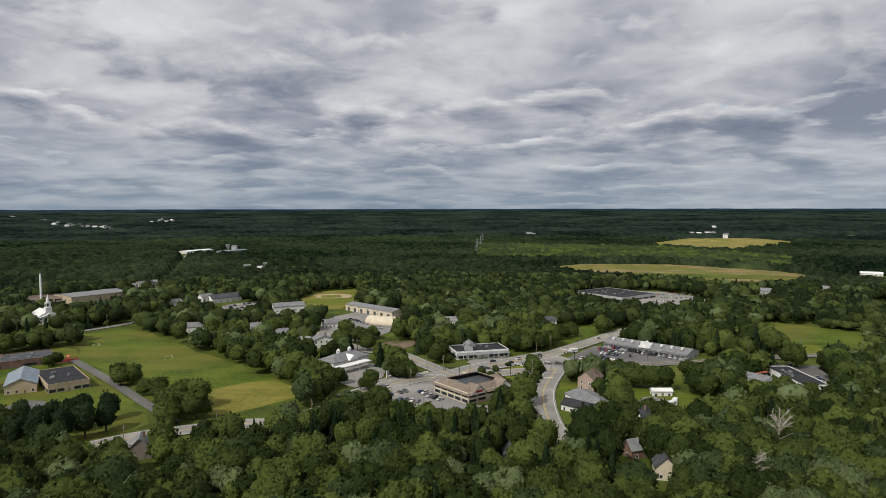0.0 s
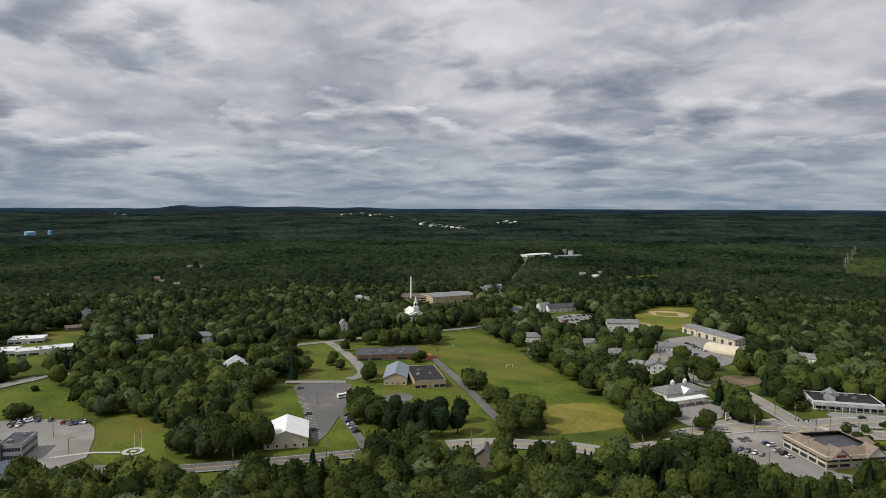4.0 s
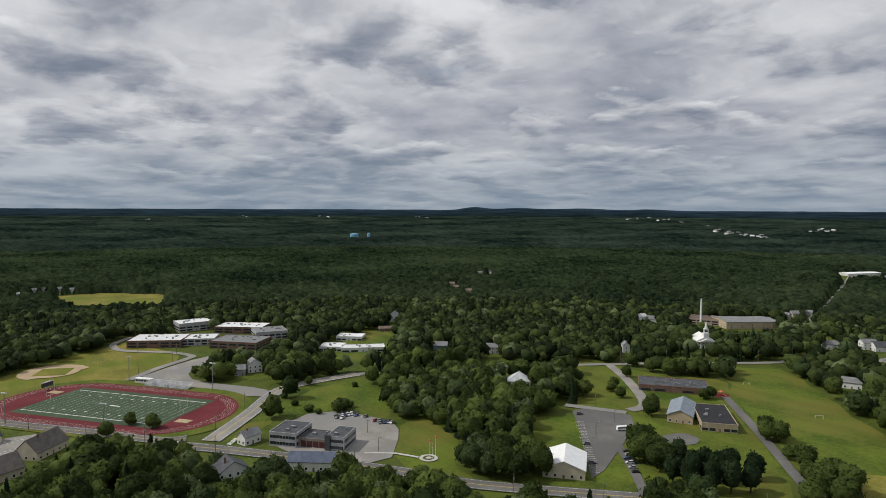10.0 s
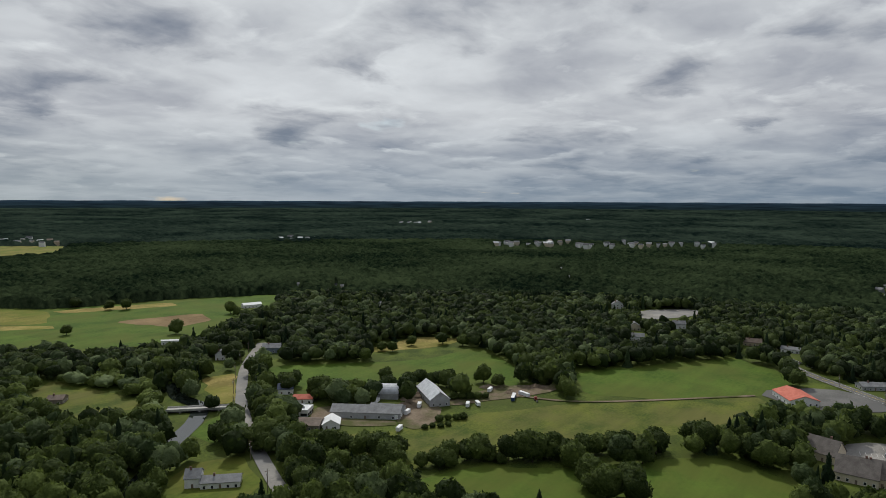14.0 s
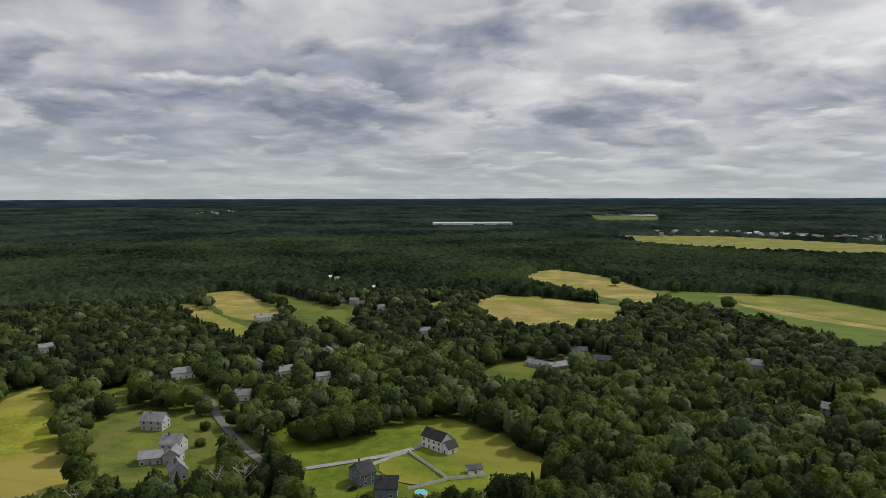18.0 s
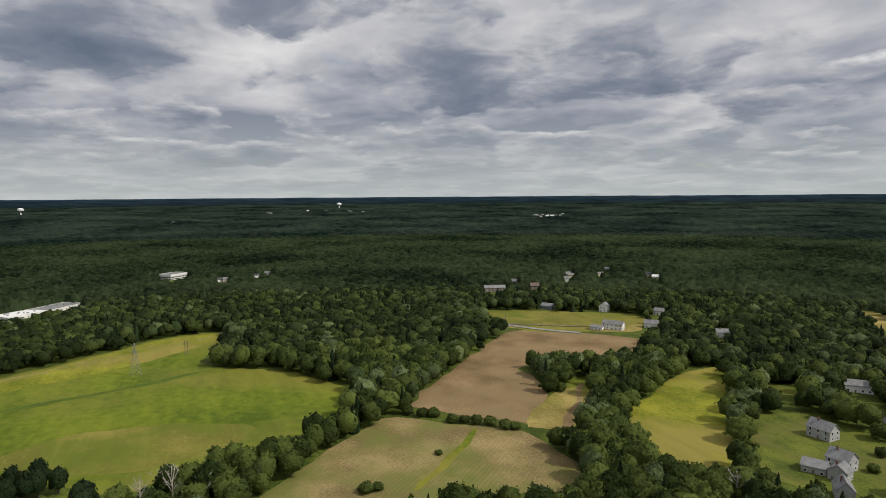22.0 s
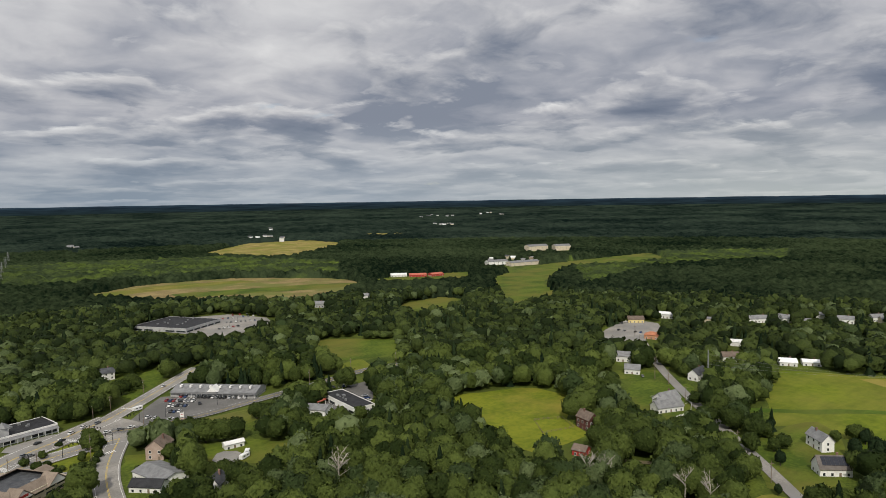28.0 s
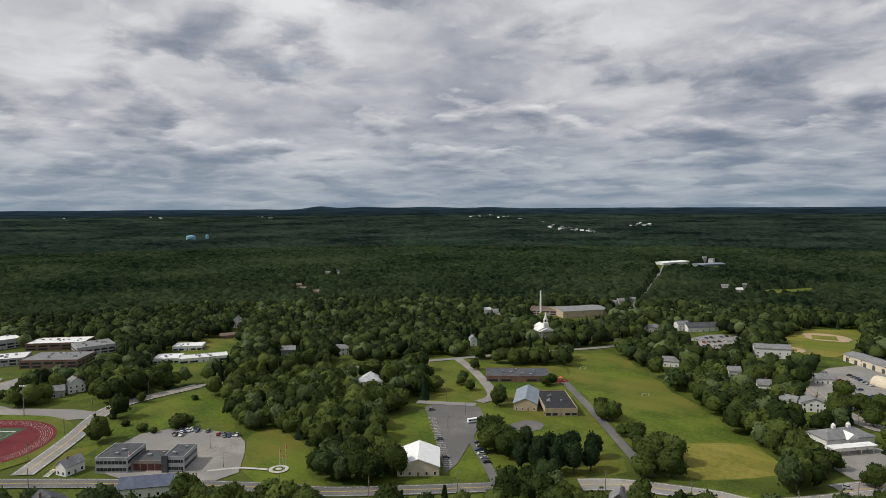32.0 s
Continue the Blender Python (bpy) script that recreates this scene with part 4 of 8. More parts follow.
building("quonset", -54.3, 580.2, -21.3, 26.7, 16.0, 1, "arch", 6, "cream", "cream")
building("hedge_house", -104.6, 483.9, -8.4, 10.7, 9.0, 5, "gx", 3, "white", "greyroof")
building("road_cottage", -98.9, 566.1, 29.6, 14.4, 9.0, 4, "gx", 3, "white", "greyroof")
building("woods_ranch", 8.5, 579.5, -8.9, 14.8, 10.0, 3.5, "gx", 3, "white", "greyroof")
building("village_house", 92.6, 565.1, -0.5, 12.3, 9.0, 6, "gx", 3, "white", "darkroof")
building("colonial", -151.3, 632.4, 25.5, 30.1, 9.0, 9, "gx", 3, "white", "greyroof")
building("small_house", -129.2, 515.8, 26.2, 9.8, 9.0, 5, "gx", 3, "white", "greyroof")
building("white_house", -91.3, 484.7, 28.4, 16.2, 10.0, 6, "gy", 3, "white", "greyroof")
building("cottage", -158.0, 543.4, 30.9, 9.4, 8.0, 5, "gx", 3, "white", "greyroof")
building("brick_ranch", 82.1, 268.9, 20.2, 10.5, 6.3, 4, "gx", 3.5, "brick", "greyroof")
building("cream_house", 86.4, 247.6, -11.0, 8.3, 9.0, 5, "gy", 4, "cream", "darkroof")
building("blue_shed", 27.9, 263.1, -0.3, 5.8, 7.0, 4, "gy", 3, "bluegrey", "darkroof")
building("shed_house", 96.0, 308.9, -44.1, 7.4, 10.0, 4, "gy", 4, "white", "darkroof")
building("trailer_home", 121.4, 356.7, -0.3, 10.9, 5.0, 3, "gx", 1, "white", "white")
building("church", -365.6, 591.7, 48.5, 17.5, 24.0, 7, "gy", 5, "white", "white")
building("mill", -434.1, 715.4, 25.9, 41.5, 30.0, 7, "flat", 1, "brickpale", "brownroof")
building("mill_hall", -400.0, 733.4, 55.9, 61.4, 40.0, 8, "gx", 2, "tan", "greyroof")
building("school_gym", -247.1, 376.6, 29.5, 15.7, 34.0, 5, "gy", 3.5, "tan", "bluegreyroof")
building("school_wing", -227.9, 383.0, 40.6, 21.1, 42.0, 5, "flat", 1, "tan", "blackroof")
building("school_hall", -290.1, 430.0, 38.2, 50.4, 26.0, 4.5, "flat", 1, "brick", "darkroof")
building("metal_hall", -231.3, 247.3, 40.4, 21.5, 26.0, 5, "gy", 4, "cream", "whitemetal")
building("gym_block", -684.7, 150.0, 58.9, 51.0, 34.0, 7, "flat", 1, "brick", "whiteroof")
building("high_school_wing", -668.5, 185.3, 61.7, 31.9, 26.0, 6.5, "flat", 1, "greywall", "whiteroof")
building("high_school_hall", -631.5, 213.7, 43.0, 49.1, 34.0, 7, "flat", 1, "brick", "greyroof")
building("high_school_tower", -751.1, 200.6, -89.2, 36.3, 26.0, 9, "flat", 1, "greywall", "whiteroof")
building("high_school_annex", -705.4, 242.0, 48.6, 52.7, 30.0, 7, "flat", 1, "brick", "whiteroof")
building("high_school_end", -658.4, 253.6, 78.9, 32.5, 30.0, 8, "flat", 1, "greywall", "greyroof")
building("elementary", -565.8, 281.0, 48.4, 22.1, 20.0, 4, "flat", 1, "white", "whiteroof")
building("elementary_wing", -599.0, 318.9, 48.5, 27.3, 18.0, 4, "flat", 1, "white", "whiteroof")
building("elementary_hall", -544.0, 302.3, 61.7, 41.2, 16.0, 4, "flat", 1, "white", "whiteroof")
building("town_hall", -355.0, 147.0, 39.7, 17.0, 21.0, 8, "flat", 1, "greywall", "darkroof")
building("town_hall_bays", -341.6, 158.2, 39.7, 18.0, 15.0, 5, "flat", 1, "brownwall", "darkroof")
building("town_hall_wing", -330.5, 167.4, 39.7, 10.8, 18.0, 8, "flat", 1, "greywall", "darkroof")
building("corner_house", -366.9, 126.1, -73.7, 11.0, 7.4, 5, "gx", 3, "white", "greyroof")
building("front_house", -321.4, 99.8, -89.1, 16.3, 12.0, 6, "gy", 5, "white", "darkroof")
building("blue_roof_hall", -312.3, 140.9, 51.4, 23.9, 14.0, 5, "gx", 3, "white", "blueroof")
building("white_shop", -210.0, 545.1, 21.2, 13.3, 10.0, 5, "gx", 3, "white", "greyroof")
building("woods_house", -523.3, 174.9, 70.1, 9.0, 10.0, 5, "gx", 3, "greywall", "greyroof")
building("woods_house_b", -526.9, 187.9, 84.6, 11.8, 10.0, 7, "gy", 4, "white", "greyroof")
building("hill_house", -665.1, 414.3, 48.7, 8.1, 9.0, 9, "gy", 3, "white", "greyroof")
building("hill_barn", -618.2, 373.2, 60.0, 16.5, 8.0, 3, "gx", 2, "brick", "brownroof")
building("street_house", -464.1, 398.2, 48.5, 12.3, 9.0, 6, "gx", 3, "white", "greyroof")
building("gazebo_house", -368.8, 342.9, 48.3, 17.7, 12.0, 3, "pyr", 7, "white", "silver")
building("lane_house", -503.2, 365.2, 48.5, 13.0, 9.0, 5, "gx", 3, "bluegrey", "greyroof")
building("church_house", -392.8, 505.0, 48.5, 6.7, 9.0, 7, "gy", 3, "white", "greyroof")
building("shop_row", -244.4, 721.2, 48.5, 35.3, 14.0, 5, "gx", 4, "white", "darkroof")
building("shop_house", -261.4, 711.9, 48.5, 13.1, 10.0, 7, "gx", 3, "white", "greyroof")
building("north_shop", -575.8, 1511.3, 67.1, 85.8, 30.0, 5, "gx", 1, "white", "whitemetal")
building("east_shop", -489.8, 1508.5, 59.3, 69.1, 30.0, 5, "gx", 1, "bluegrey", "bluegreyroof")
building("red_roof_shop", -505.7, -80.3, 34.2, 26.0, 19.6, 4, "gx", 3, "white", "redroof")
building("condo_a", -402.7, -50.0, 74.6, 16.3, 14.0, 4.5, "gx", 6.5, "cream", "tanroof2")
building("condo_b", -381.4, -32.6, 89.9, 18.5, 16.0, 4.5, "gx", 6.5, "cream", "tanroof2")
building("condo_c", -384.0, -23.6, -78.7, 24.6, 16.0, 4.5, "gx", 6.5, "cream", "tanroof2")
building("condo_d", -377.5, -7.5, -73.2, 21.2, 14.0, 4.5, "gx", 6.5, "cream", "tanroof2")
building("condo_e", -391.1, 5.5, -63.8, 18.2, 14.0, 4.5, "gx", 6.5, "cream", "tanroof2")
building("condo_f", -450.4, -4.9, -63.7, 25.0, 14.0, 4.5, "gx", 6.5, "cream", "darkroof")
building("condo_g", -418.2, 26.9, -45.7, 22.9, 14.0, 4.5, "gx", 6.5, "cream", "tanroof2")
building("barn", -352.5, -281.8, 54.7, 34.6, 13.6, 5, "gx", 5, "greywall", "silver")
building("silo_barn", -338.1, -310.2, -55.6, 14.8, 14.0, 4, "arch", 5, "greywall", "silver")
building("farm_shed", -299.5, -294.0, -57.1, 44.7, 14.0, 4, "gx", 3, "greywall", "greyroof")
building("farm_shed_b", -308.9, -285.2, -63.7, 21.0, 14.0, 4, "gx", 3, "greywall", "greyroof")
building("white_tent", -271.5, -297.3, -45.9, 10.3, 12.0, 3, "gy", 3, "white", "whitemetal")
building("farm_shop", -276.2, -329.3, -59.2, 10.4, 12.0, 4, "flat", 1, "white", "whiteroof")
building("farm_hall", -262.8, -307.4, -57.2, 15.3, 14.0, 3, "gx", 2, "brownwall", "brownroof")
building("red_shed", -293.2, -348.9, -47.5, 13.6, 9.0, 3, "gx", 2, "white", "redroof")
building("lake_house", -668.5, -110.0, -88.9, 15.5, 9.0, 3, "gx", 2, "white", "greyroof")
building("corner_house_b", -574.1, -40.6, -56.6, 18.6, 10.0, 3, "gx", 2, "greywall", "greyroof")
building("field_trailer", -331.7, -585.0, -43.1, 15.8, 4.0, 4, "gx", 0.5, "white", "whitemetal")
building("white_cottage", -328.0, -497.2, -43.2, 8.1, 9.0, 5, "gy", 3, "white", "greyroof")
building("road_house", -371.9, -483.8, -43.2, 15.7, 10.0, 5, "gx", 3, "bluegrey", "greyroof")
building("far_barn", -511.8, -704.7, -19.3, 23.2, 12.0, 4, "gx", 2, "white", "whitemetal")
building("river_house", -173.6, -288.9, -43.6, 7.1, 9.0, 5, "gx", 3, "white", "greyroof")
building("river_house_b", -181.8, -278.4, -43.6, 18.4, 9.0, 3, "gx", 2, "white", "greyroof")
building("blue_house", -298.8, -374.3, -43.4, 10.3, 9.0, 4, "gx", 3, "white", "blueroof")
building("woods_roof", -142.1, -459.1, -26.5, 11.8, 10.0, 5, "gx", 3, "greywall", "greyroof")
building("bank_house", -188.6, -479.2, -43.4, 10.2, 10.0, 3, "gx", 2, "brownwall", "brownroof")
building("black_roof_house", 85.8, -348.5, -29.1, 15.1, 8.4, 6.5, "gx", 3.5, "white", "blackroof")
building("black_roof_ell", 77.5, -343.9, 54.5, 6.7, 5.9, 3.5, "gx", 3, "white", "blackroof")
building("blue_house_a", 110.6, -298.5, -35.9, 11.7, 8.0, 6, "gy", 4, "bluegrey", "blackroof")
building("blue_house_b", 94.6, -288.1, 13.7, 10.2, 10.0, 5, "gx", 4, "bluegrey", "blackroof")
building("garden_shed", 59.3, -320.8, 29.3, 7.0, 5.0, 2.8, "gx", 1.5, "white", "darkroof")
building("row_house_a", 258.5, -339.1, 5.4, 13.8, 9.0, 6, "gx", 4, "greywall", "greyroof")
building("row_house_b", 224.6, -310.0, 10.1, 11.0, 10.0, 6, "gx", 4, "greywall", "greyroof")
building("row_house_c", 216.0, -297.9, 18.1, 8.7, 8.0, 5, "gy", 3, "greywall", "greyroof")
building("row_garage", 227.8, -295.5, 29.2, 11.2, 10.0, 3.5, "gx", 2.5, "greywall", "greyroof")
building("row_house_d", 202.1, -281.9, 46.4, 7.6, 10.0, 5, "gy", 4, "greywall", "greyroof")
building("white_farm", 311.7, -440.4, 41.0, 17.2, 10.0, 5, "gx", 3, "white", "greyroof")
building("white_long", 555.2, -410.4, 35.5, 21.1, 10.0, 6, "gx", 3, "white", "greyroof")
building("white_long_shed", 559.3, -393.1, 40.2, 12.1, 8.0, 3, "gx", 2, "white", "greyroof")
building("white_barn", 644.0, -461.4, 28.7, 10.1, 8.0, 7, "gy", 4, "white", "greyroof")
building("white_fence_house", 546.9, -451.4, 51.6, 14.0, 10.0, 5, "gx", 3, "white", "greyroof")
building("field_house", 367.9, -666.6, 50.7, 19.2, 9.0, 4, "gx", 3, "white", "greyroof")
building("clearing_house", 483.8, -485.4, 54.8, 12.4, 9.0, 5, "gx", 3, "white", "greyroof")
building("pine_house", 835.1, -473.7, 70.5, 12.5, 10.0, 6, "gx", 4, "brownwall", "brownroof")
building("pine_house_b", 687.4, -410.0, 28.7, 15.3, 9.0, 4, "gx", 3, "bluegrey", "greyroof")
building("roadside_house", 238.5, -467.1, 50.7, 13.9, 9.0, 4, "gx", 3, "white", "greyroof")
building("roadside_ranch", 46.0, -534.8, -28.8, 21.2, 10.0, 3, "gx", 2.5, "greywall", "greyroof")
building("roadside_ranch_b", 31.3, -533.7, 38.2, 18.1, 10.0, 3, "gx", 2.5, "greywall", "greyroof")
building("wood_house", 171.8, -636.4, 28.8, 12.1, 9.0, 4, "gx", 3, "white", "greyroof")
building("lane_house_b", 237.0, -402.7, 14.2, 10.6, 9.0, 4, "gx", 3, "white", "greyroof")
building("twin_house", 371.5, 146.9, 56.9, 13.6, 7.1, 6, "gx", 3.5, "white", "greyroof")
building("solar_house", 341.7, 129.0, -42.1, 15.3, 9.4, 4, "gx", 5, "white", "tanroof2")
building("long_white_house", 294.0, 80.0, 40.0, 24.0, 8.5, 4.5, "gx", 2.5, "white", "greyroof")
building("grey_shed", 279.0, 64.0, 30.0, 8.0, 6.0, 3, "gx", 2, "greywall", "greyroof")
building("pool_house", 323.5, 79.0, 50.9, 7.5, 5.4, 3, "gx", 2, "white", "whitemetal")
building("greenhouse", 539.2, 241.6, -56.0, 12.9, 14.0, 3, "gx", 2, "white", "whitemetal")
building("greenhouse_b", 551.1, 228.1, -55.6, 13.6, 10.0, 3, "gx", 1.5, "white", "whitemetal")
building("white_house_b", 756.7, 281.4, -66.8, 16.1, 9.0, 5, "gx", 3, "white", "greyroof")
building("white_house_c", 792.1, 264.0, -33.7, 14.6, 9.0, 5, "gx", 3, "white", "greyroof")
building("plaza", 884.0, 185.1, -41.5, 49.9, 30.0, 4, "flat", 1, "white", "whiteroof")
building("plaza_b", 924.8, 154.2, -33.1, 57.1, 30.0, 4, "flat", 1, "white", "greyroof")
building("school_roof", 1195.1, 24.4, -43.0, 39.2, 26.0, 9, "flat", 1, "white", "greyroof")
building("ridge_house", 842.3, -412.1, 77.9, 30.8, 12.0, 6, "gx", 3, "brownwall", "greyroof")
building("red_house", 298.7, 248.2, 81.1, 11.2, 7.4, 7, "gx", 3.5, "darkred", "brownroof")
building("red_shed_b", 265.5, 224.5, -71.2, 7.4, 8.0, 3, "gx", 2, "redwall", "brownroof")
building("family_house", 375.2, 244.7, -8.8, 15.9, 10.1, 4.5, "gx", 4, "white", "greyroof")
building("family_garage", 370.4, 241.2, -26.8, 14.9, 9.0, 3.5, "gx", 3, "white", "greyroof")
building("family_wing", 363.6, 236.8, -20.6, 19.0, 9.0, 3.5, "gx", 3.5, "white", "greyroof")
building("street_house_b", 445.9, 264.9, 7.0, 16.7, 7.9, 5, "gx", 3.5, "white", "darkroof")
building("shop_street", 448.9, 335.0, -60.2, 11.6, 10.0, 5, "gx", 3, "white", "greyroof")
building("shop_street_b", 422.4, 306.7, -57.3, 11.5, 10.0, 4, "gx", 3, "white", "greyroof")
building("yellow_shop", 598.1, 432.3, -42.1, 17.0, 10.0, 4, "gx", 3, "yellow", "brownroof")
building("orange_shop", 540.9, 371.1, -64.2, 13.2, 10.0, 4, "hip", 3, "orangewall", "orangeroof")
building("box_shop", 645.6, 424.9, -68.9, 15.6, 10.0, 5, "gx", 2, "white", "whitemetal")
building("gable_house", 517.0, 278.7, -41.0, 13.8, 10.0, 4, "gx", 3, "white", "brownroof")
building("white_house_e", 697.3, 342.0, -42.1, 11.8, 9.0, 5, "gx", 3, "white", "greyroof")
building("white_house_f", 716.3, 324.8, -42.1, 10.0, 9.0, 5, "gx", 3, "white", "greyroof")
building("red_roof_barn", 671.7, 953.2, -28.9, 30.7, 14.0, 4, "gx", 2, "redwall", "redroof")
building("red_roof_barn_b", 701.7, 939.0, -1.8, 25.1, 14.0, 4, "gx", 2, "redwall", "redroof")
building("white_barn_long", 646.6, 978.0, -27.7, 28.7, 14.0, 4, "gx", 2, "white", "whitemetal")
building("hotel_a", 1231.7, 1204.8, -10.5, 59.2, 24.0, 12, "gx", 4, "cream", "greyroof")
building("hotel_b", 1282.3, 1163.2, -23.5, 43.1, 24.0, 12, "gx", 4, "cream", "greyroof")
building("town_row_a", 915.3, 1010.4, -16.1, 46.0, 20.0, 7, "gx", 3, "white", "greyroof")
building("town_row_b", 944.8, 962.3, -7.6, 72.4, 20.0, 7, "gx", 3, "cream", "greyroof")
building("white_cottage_b", 465.3, 788.6, -43.2, 9.7, 10.0, 5, "gx", 3, "white", "greyroof")
building("farm_cottage", 382.4, 768.2, -42.8, 15.1, 10.0, 5, "gx", 3, "greywall", "greyroof")
building("cove_cottage", -128.0, 269.0, 20.0, 9.0, 9.0, 5, "gy", 4, "brownwall", "greyroof")
building("village_shop", -283.0, 684.0, 48.5, 14.0, 10.0, 5, "gx", 3, "white", "greyroof")
building("back_house_a", 17.0, -584.0, 12.0, 15.0, 9.0, 4, "gx", 3, "greywall", "darkroof")
building("back_house_b", -5.0, -557.0, -10.0, 15.0, 9.0, 4, "gx", 3, "brownwall", "darkroof")
building("hidden_house", -123.0, -565.0, -18.0, 14.0, 10.0, 5, "gx", 3.5, "greywall", "greyroof")
building("lane_house_d", 293.0, -782.0, 20.0, 13.0, 9.0, 4, "gx", 3, "brick", "brownroof")
building("lane_house_e", 261.0, -760.0, 20.0, 13.0, 9.0, 4, "gx", 3, "white", "greyroof")
building("lane_house_f", 268.0, -477.0, 40.0, 8.5, 8.0, 5, "gy", 3, "white", "greyroof")
building("lane_house_g", 232.0, -534.0, 30.0, 8.0, 8.0, 4, "gy", 3, "white", "greyroof")
building("rear_house", 602.0, -507.0, 30.0, 11.0, 9.0, 5, "gx", 3, "white", "greyroof")
building("brown_roof_house", -678.0, -145.0, -75.0, 16.0, 10.0, 3.5, "gx", 3, "tan", "brownroof")
building("wood_edge_house_a", -630.0, -242.0, -68.0, 15.0, 9.0, 4, "gx", 3, "white", "greyroof")
building("wood_edge_house_b", -719.0, -228.0, -60.0, 13.0, 9.0, 5, "gx", 3, "white", "greyroof")
building("wood_edge_house_c", -679.0, -263.0, -60.0, 12.0, 9.0, 5, "gy", 3.5, "cream", "greyroof")
building("wood_edge_house_d", -800.0, -332.0, -60.0, 14.0, 9.0, 6, "gy", 4, "white", "greyroof")
building("warehouse_far", 533.2, -2735.4, 15.3, 336.0, 60.0, 18, "flat", 1, "white", "whiteroof")

def crown(rng, segs, rings, cards, size, conifer=False):
    """A unit crown: lumpy boughs as an uneven shell with gaps at the foot, and loose leaf clusters round it. Corners and quads."""
    V, Q = [], []
    lobes = rng.normal(size=(26, 3))
    lobes /= np.linalg.norm(lobes, axis=1)[:, None]
    lobes[:, 2] = np.where(lobes[:, 2] < -0.3, -lobes[:, 2], lobes[:, 2])
    wide, gain = rng.uniform(0.30, 0.62, 26), rng.uniform(0.22, 0.46, 26)

    def reach(n):
        # rounded boughs with creases between them
        ang = np.arccos(np.clip(lobes @ n, -1, 1)) / wide
        return 0.60 + float(np.max(gain * np.sqrt(np.maximum(0, 1 - ang ** 2)))) + rng.uniform(-0.06, 0.06)

    for k in range(rings):
        for i in range(segs):
            a = 6.2832 * (i + 0.5 * (k % 2)) / segs
            if conifer:
                h = k / (rings - 1)
                r = (0.05 + 0.80 * h) * (1.15 if k % 2 else 0.75) * rng.uniform(0.8, 1.2)
                V.append((r * math.cos(a), r * math.sin(a), 1 - 2 * h))
            else:
                th = 0.12 + (2.15 - 0.12) * k / (rings - 1)
                n = np.array((math.sin(th) * math.cos(a), math.sin(th) * math.sin(a), math.cos(th)))
                V.append(tuple(n * reach(n)))
    for k in range(rings - 1):
        for i in range(segs):
            p, q = k * segs + i, k * segs + (i + 1) % segs
            Q.append((p, p + segs, q + segs, q))
    for _ in range(cards):
        if conifer:
            h = rng.random() ** 0.7
            a = rng.random() * 6.2832
            n = np.array((math.cos(a), math.sin(a), 0.45))
            c = np.array((math.cos(a) * (0.08 + 0.85 * h), math.sin(a) * (0.08 + 0.85 * h), 1 - 2 * h))
        else:
            n = rng.normal(size=3)
            n /= np.linalg.norm(n)
            n[2] = n[2] if n[2] > -0.5 else -n[2]
            c = n * (reach(n) + 0.03)
        n = n + rng.normal(size=3) * 0.7
        n /= np.linalg.norm(n)
        t = np.cross(n, rng.normal(size=3))
        t /= np.linalg.norm(t)
        b = np.cross(n, t)
        s = size * rng.uniform(0.6, 1.4)
        k = len(V)
        V += [tuple(c + t * s), tuple(c + b * s * 0.7), tuple(c - t * s), tuple(c - b * s * 0.7)]
        Q.append((k, k + 1, k + 2, k + 3))
    return np.array(V), np.array(Q)


# ---- sports ground ----
def oval(cx, cy, rot, straight, r, n=24):
    c, s = math.cos(math.radians(rot)), math.sin(math.radians(rot))
    loc = [(straight / 2 + r * math.cos(a), r * math.sin(a)) for a in np.linspace(-math.pi / 2, math.pi / 2, n)]
    loc += [(-straight / 2 - r * math.cos(a), -r * math.sin(a)) for a in np.linspace(-math.pi / 2, math.pi / 2, n)]
    return [(cx + x * c - y * s, cy + x * s + y * c) for x, y in loc]


FX, FY, FROT = -487.0, 75.5, 37.6
CLEAR.append(oval(FX, FY, FROT, 84.4, 58.0))
sheet("stadium_lawn", oval(FX, FY, FROT, 84.4, 56.0), "lawn", 0.42, "green grass round the running track", "lawn")
sheet("running_track", oval(FX, FY, FROT, 84.4, 46.0), "track", 0.50, "dark red rubber running track", "running track")
fm = pose(FX, FY, 0, 0, 0, FROT)
fld = link_mesh("football_field", *box(-57.5, 57.5, -31, 31, 0.5, 0.56), "turf")
fld.matrix_world = fm
tagged(fld, "green artificial turf football field with white yard lines", "sports field", kind="structure")
for i in range(-12, 13):
    x = i * 4.572
    link_mesh("yard_line", *box(x - 0.06, x + 0.06, -24.4, 24.4, 0.56, 0.585), "concrete", fld)
for y in (-24.4, 24.4):
    link_mesh("side_line", *box(-54.9, 54.9, y - 0.3, y + 0.3, 0.56, 0.59), "paint_white", fld)
for i in range(-4, 5):
    for y in (-16, 16):
        link_mesh("yard_number", *box(i * 9.144 - 1.0, i * 9.144 + 1.0, y - 0.45, y + 0.45, 0.56, 0.592), "paint_white", fld)
link_mesh("centre_mark", *box(-4, 4, -0.7, 0.7, 0.56, 0.594), "paint_white", fld)
for r in (37.7, 38.9, 40.1, 41.3, 42.5, 43.7):
    a, b = oval(0, 0, 0, 84.4, r - 0.06), oval(0, 0, 0, 84.4, r + 0.06)
    k = len(a)
    link_mesh("lane_line", [(p[0], p[1], 0.515) for p in a + b], [(i, (i + 1) % k, k + (i + 1) % k, k + i) for i in range(k)], "concrete", fld)
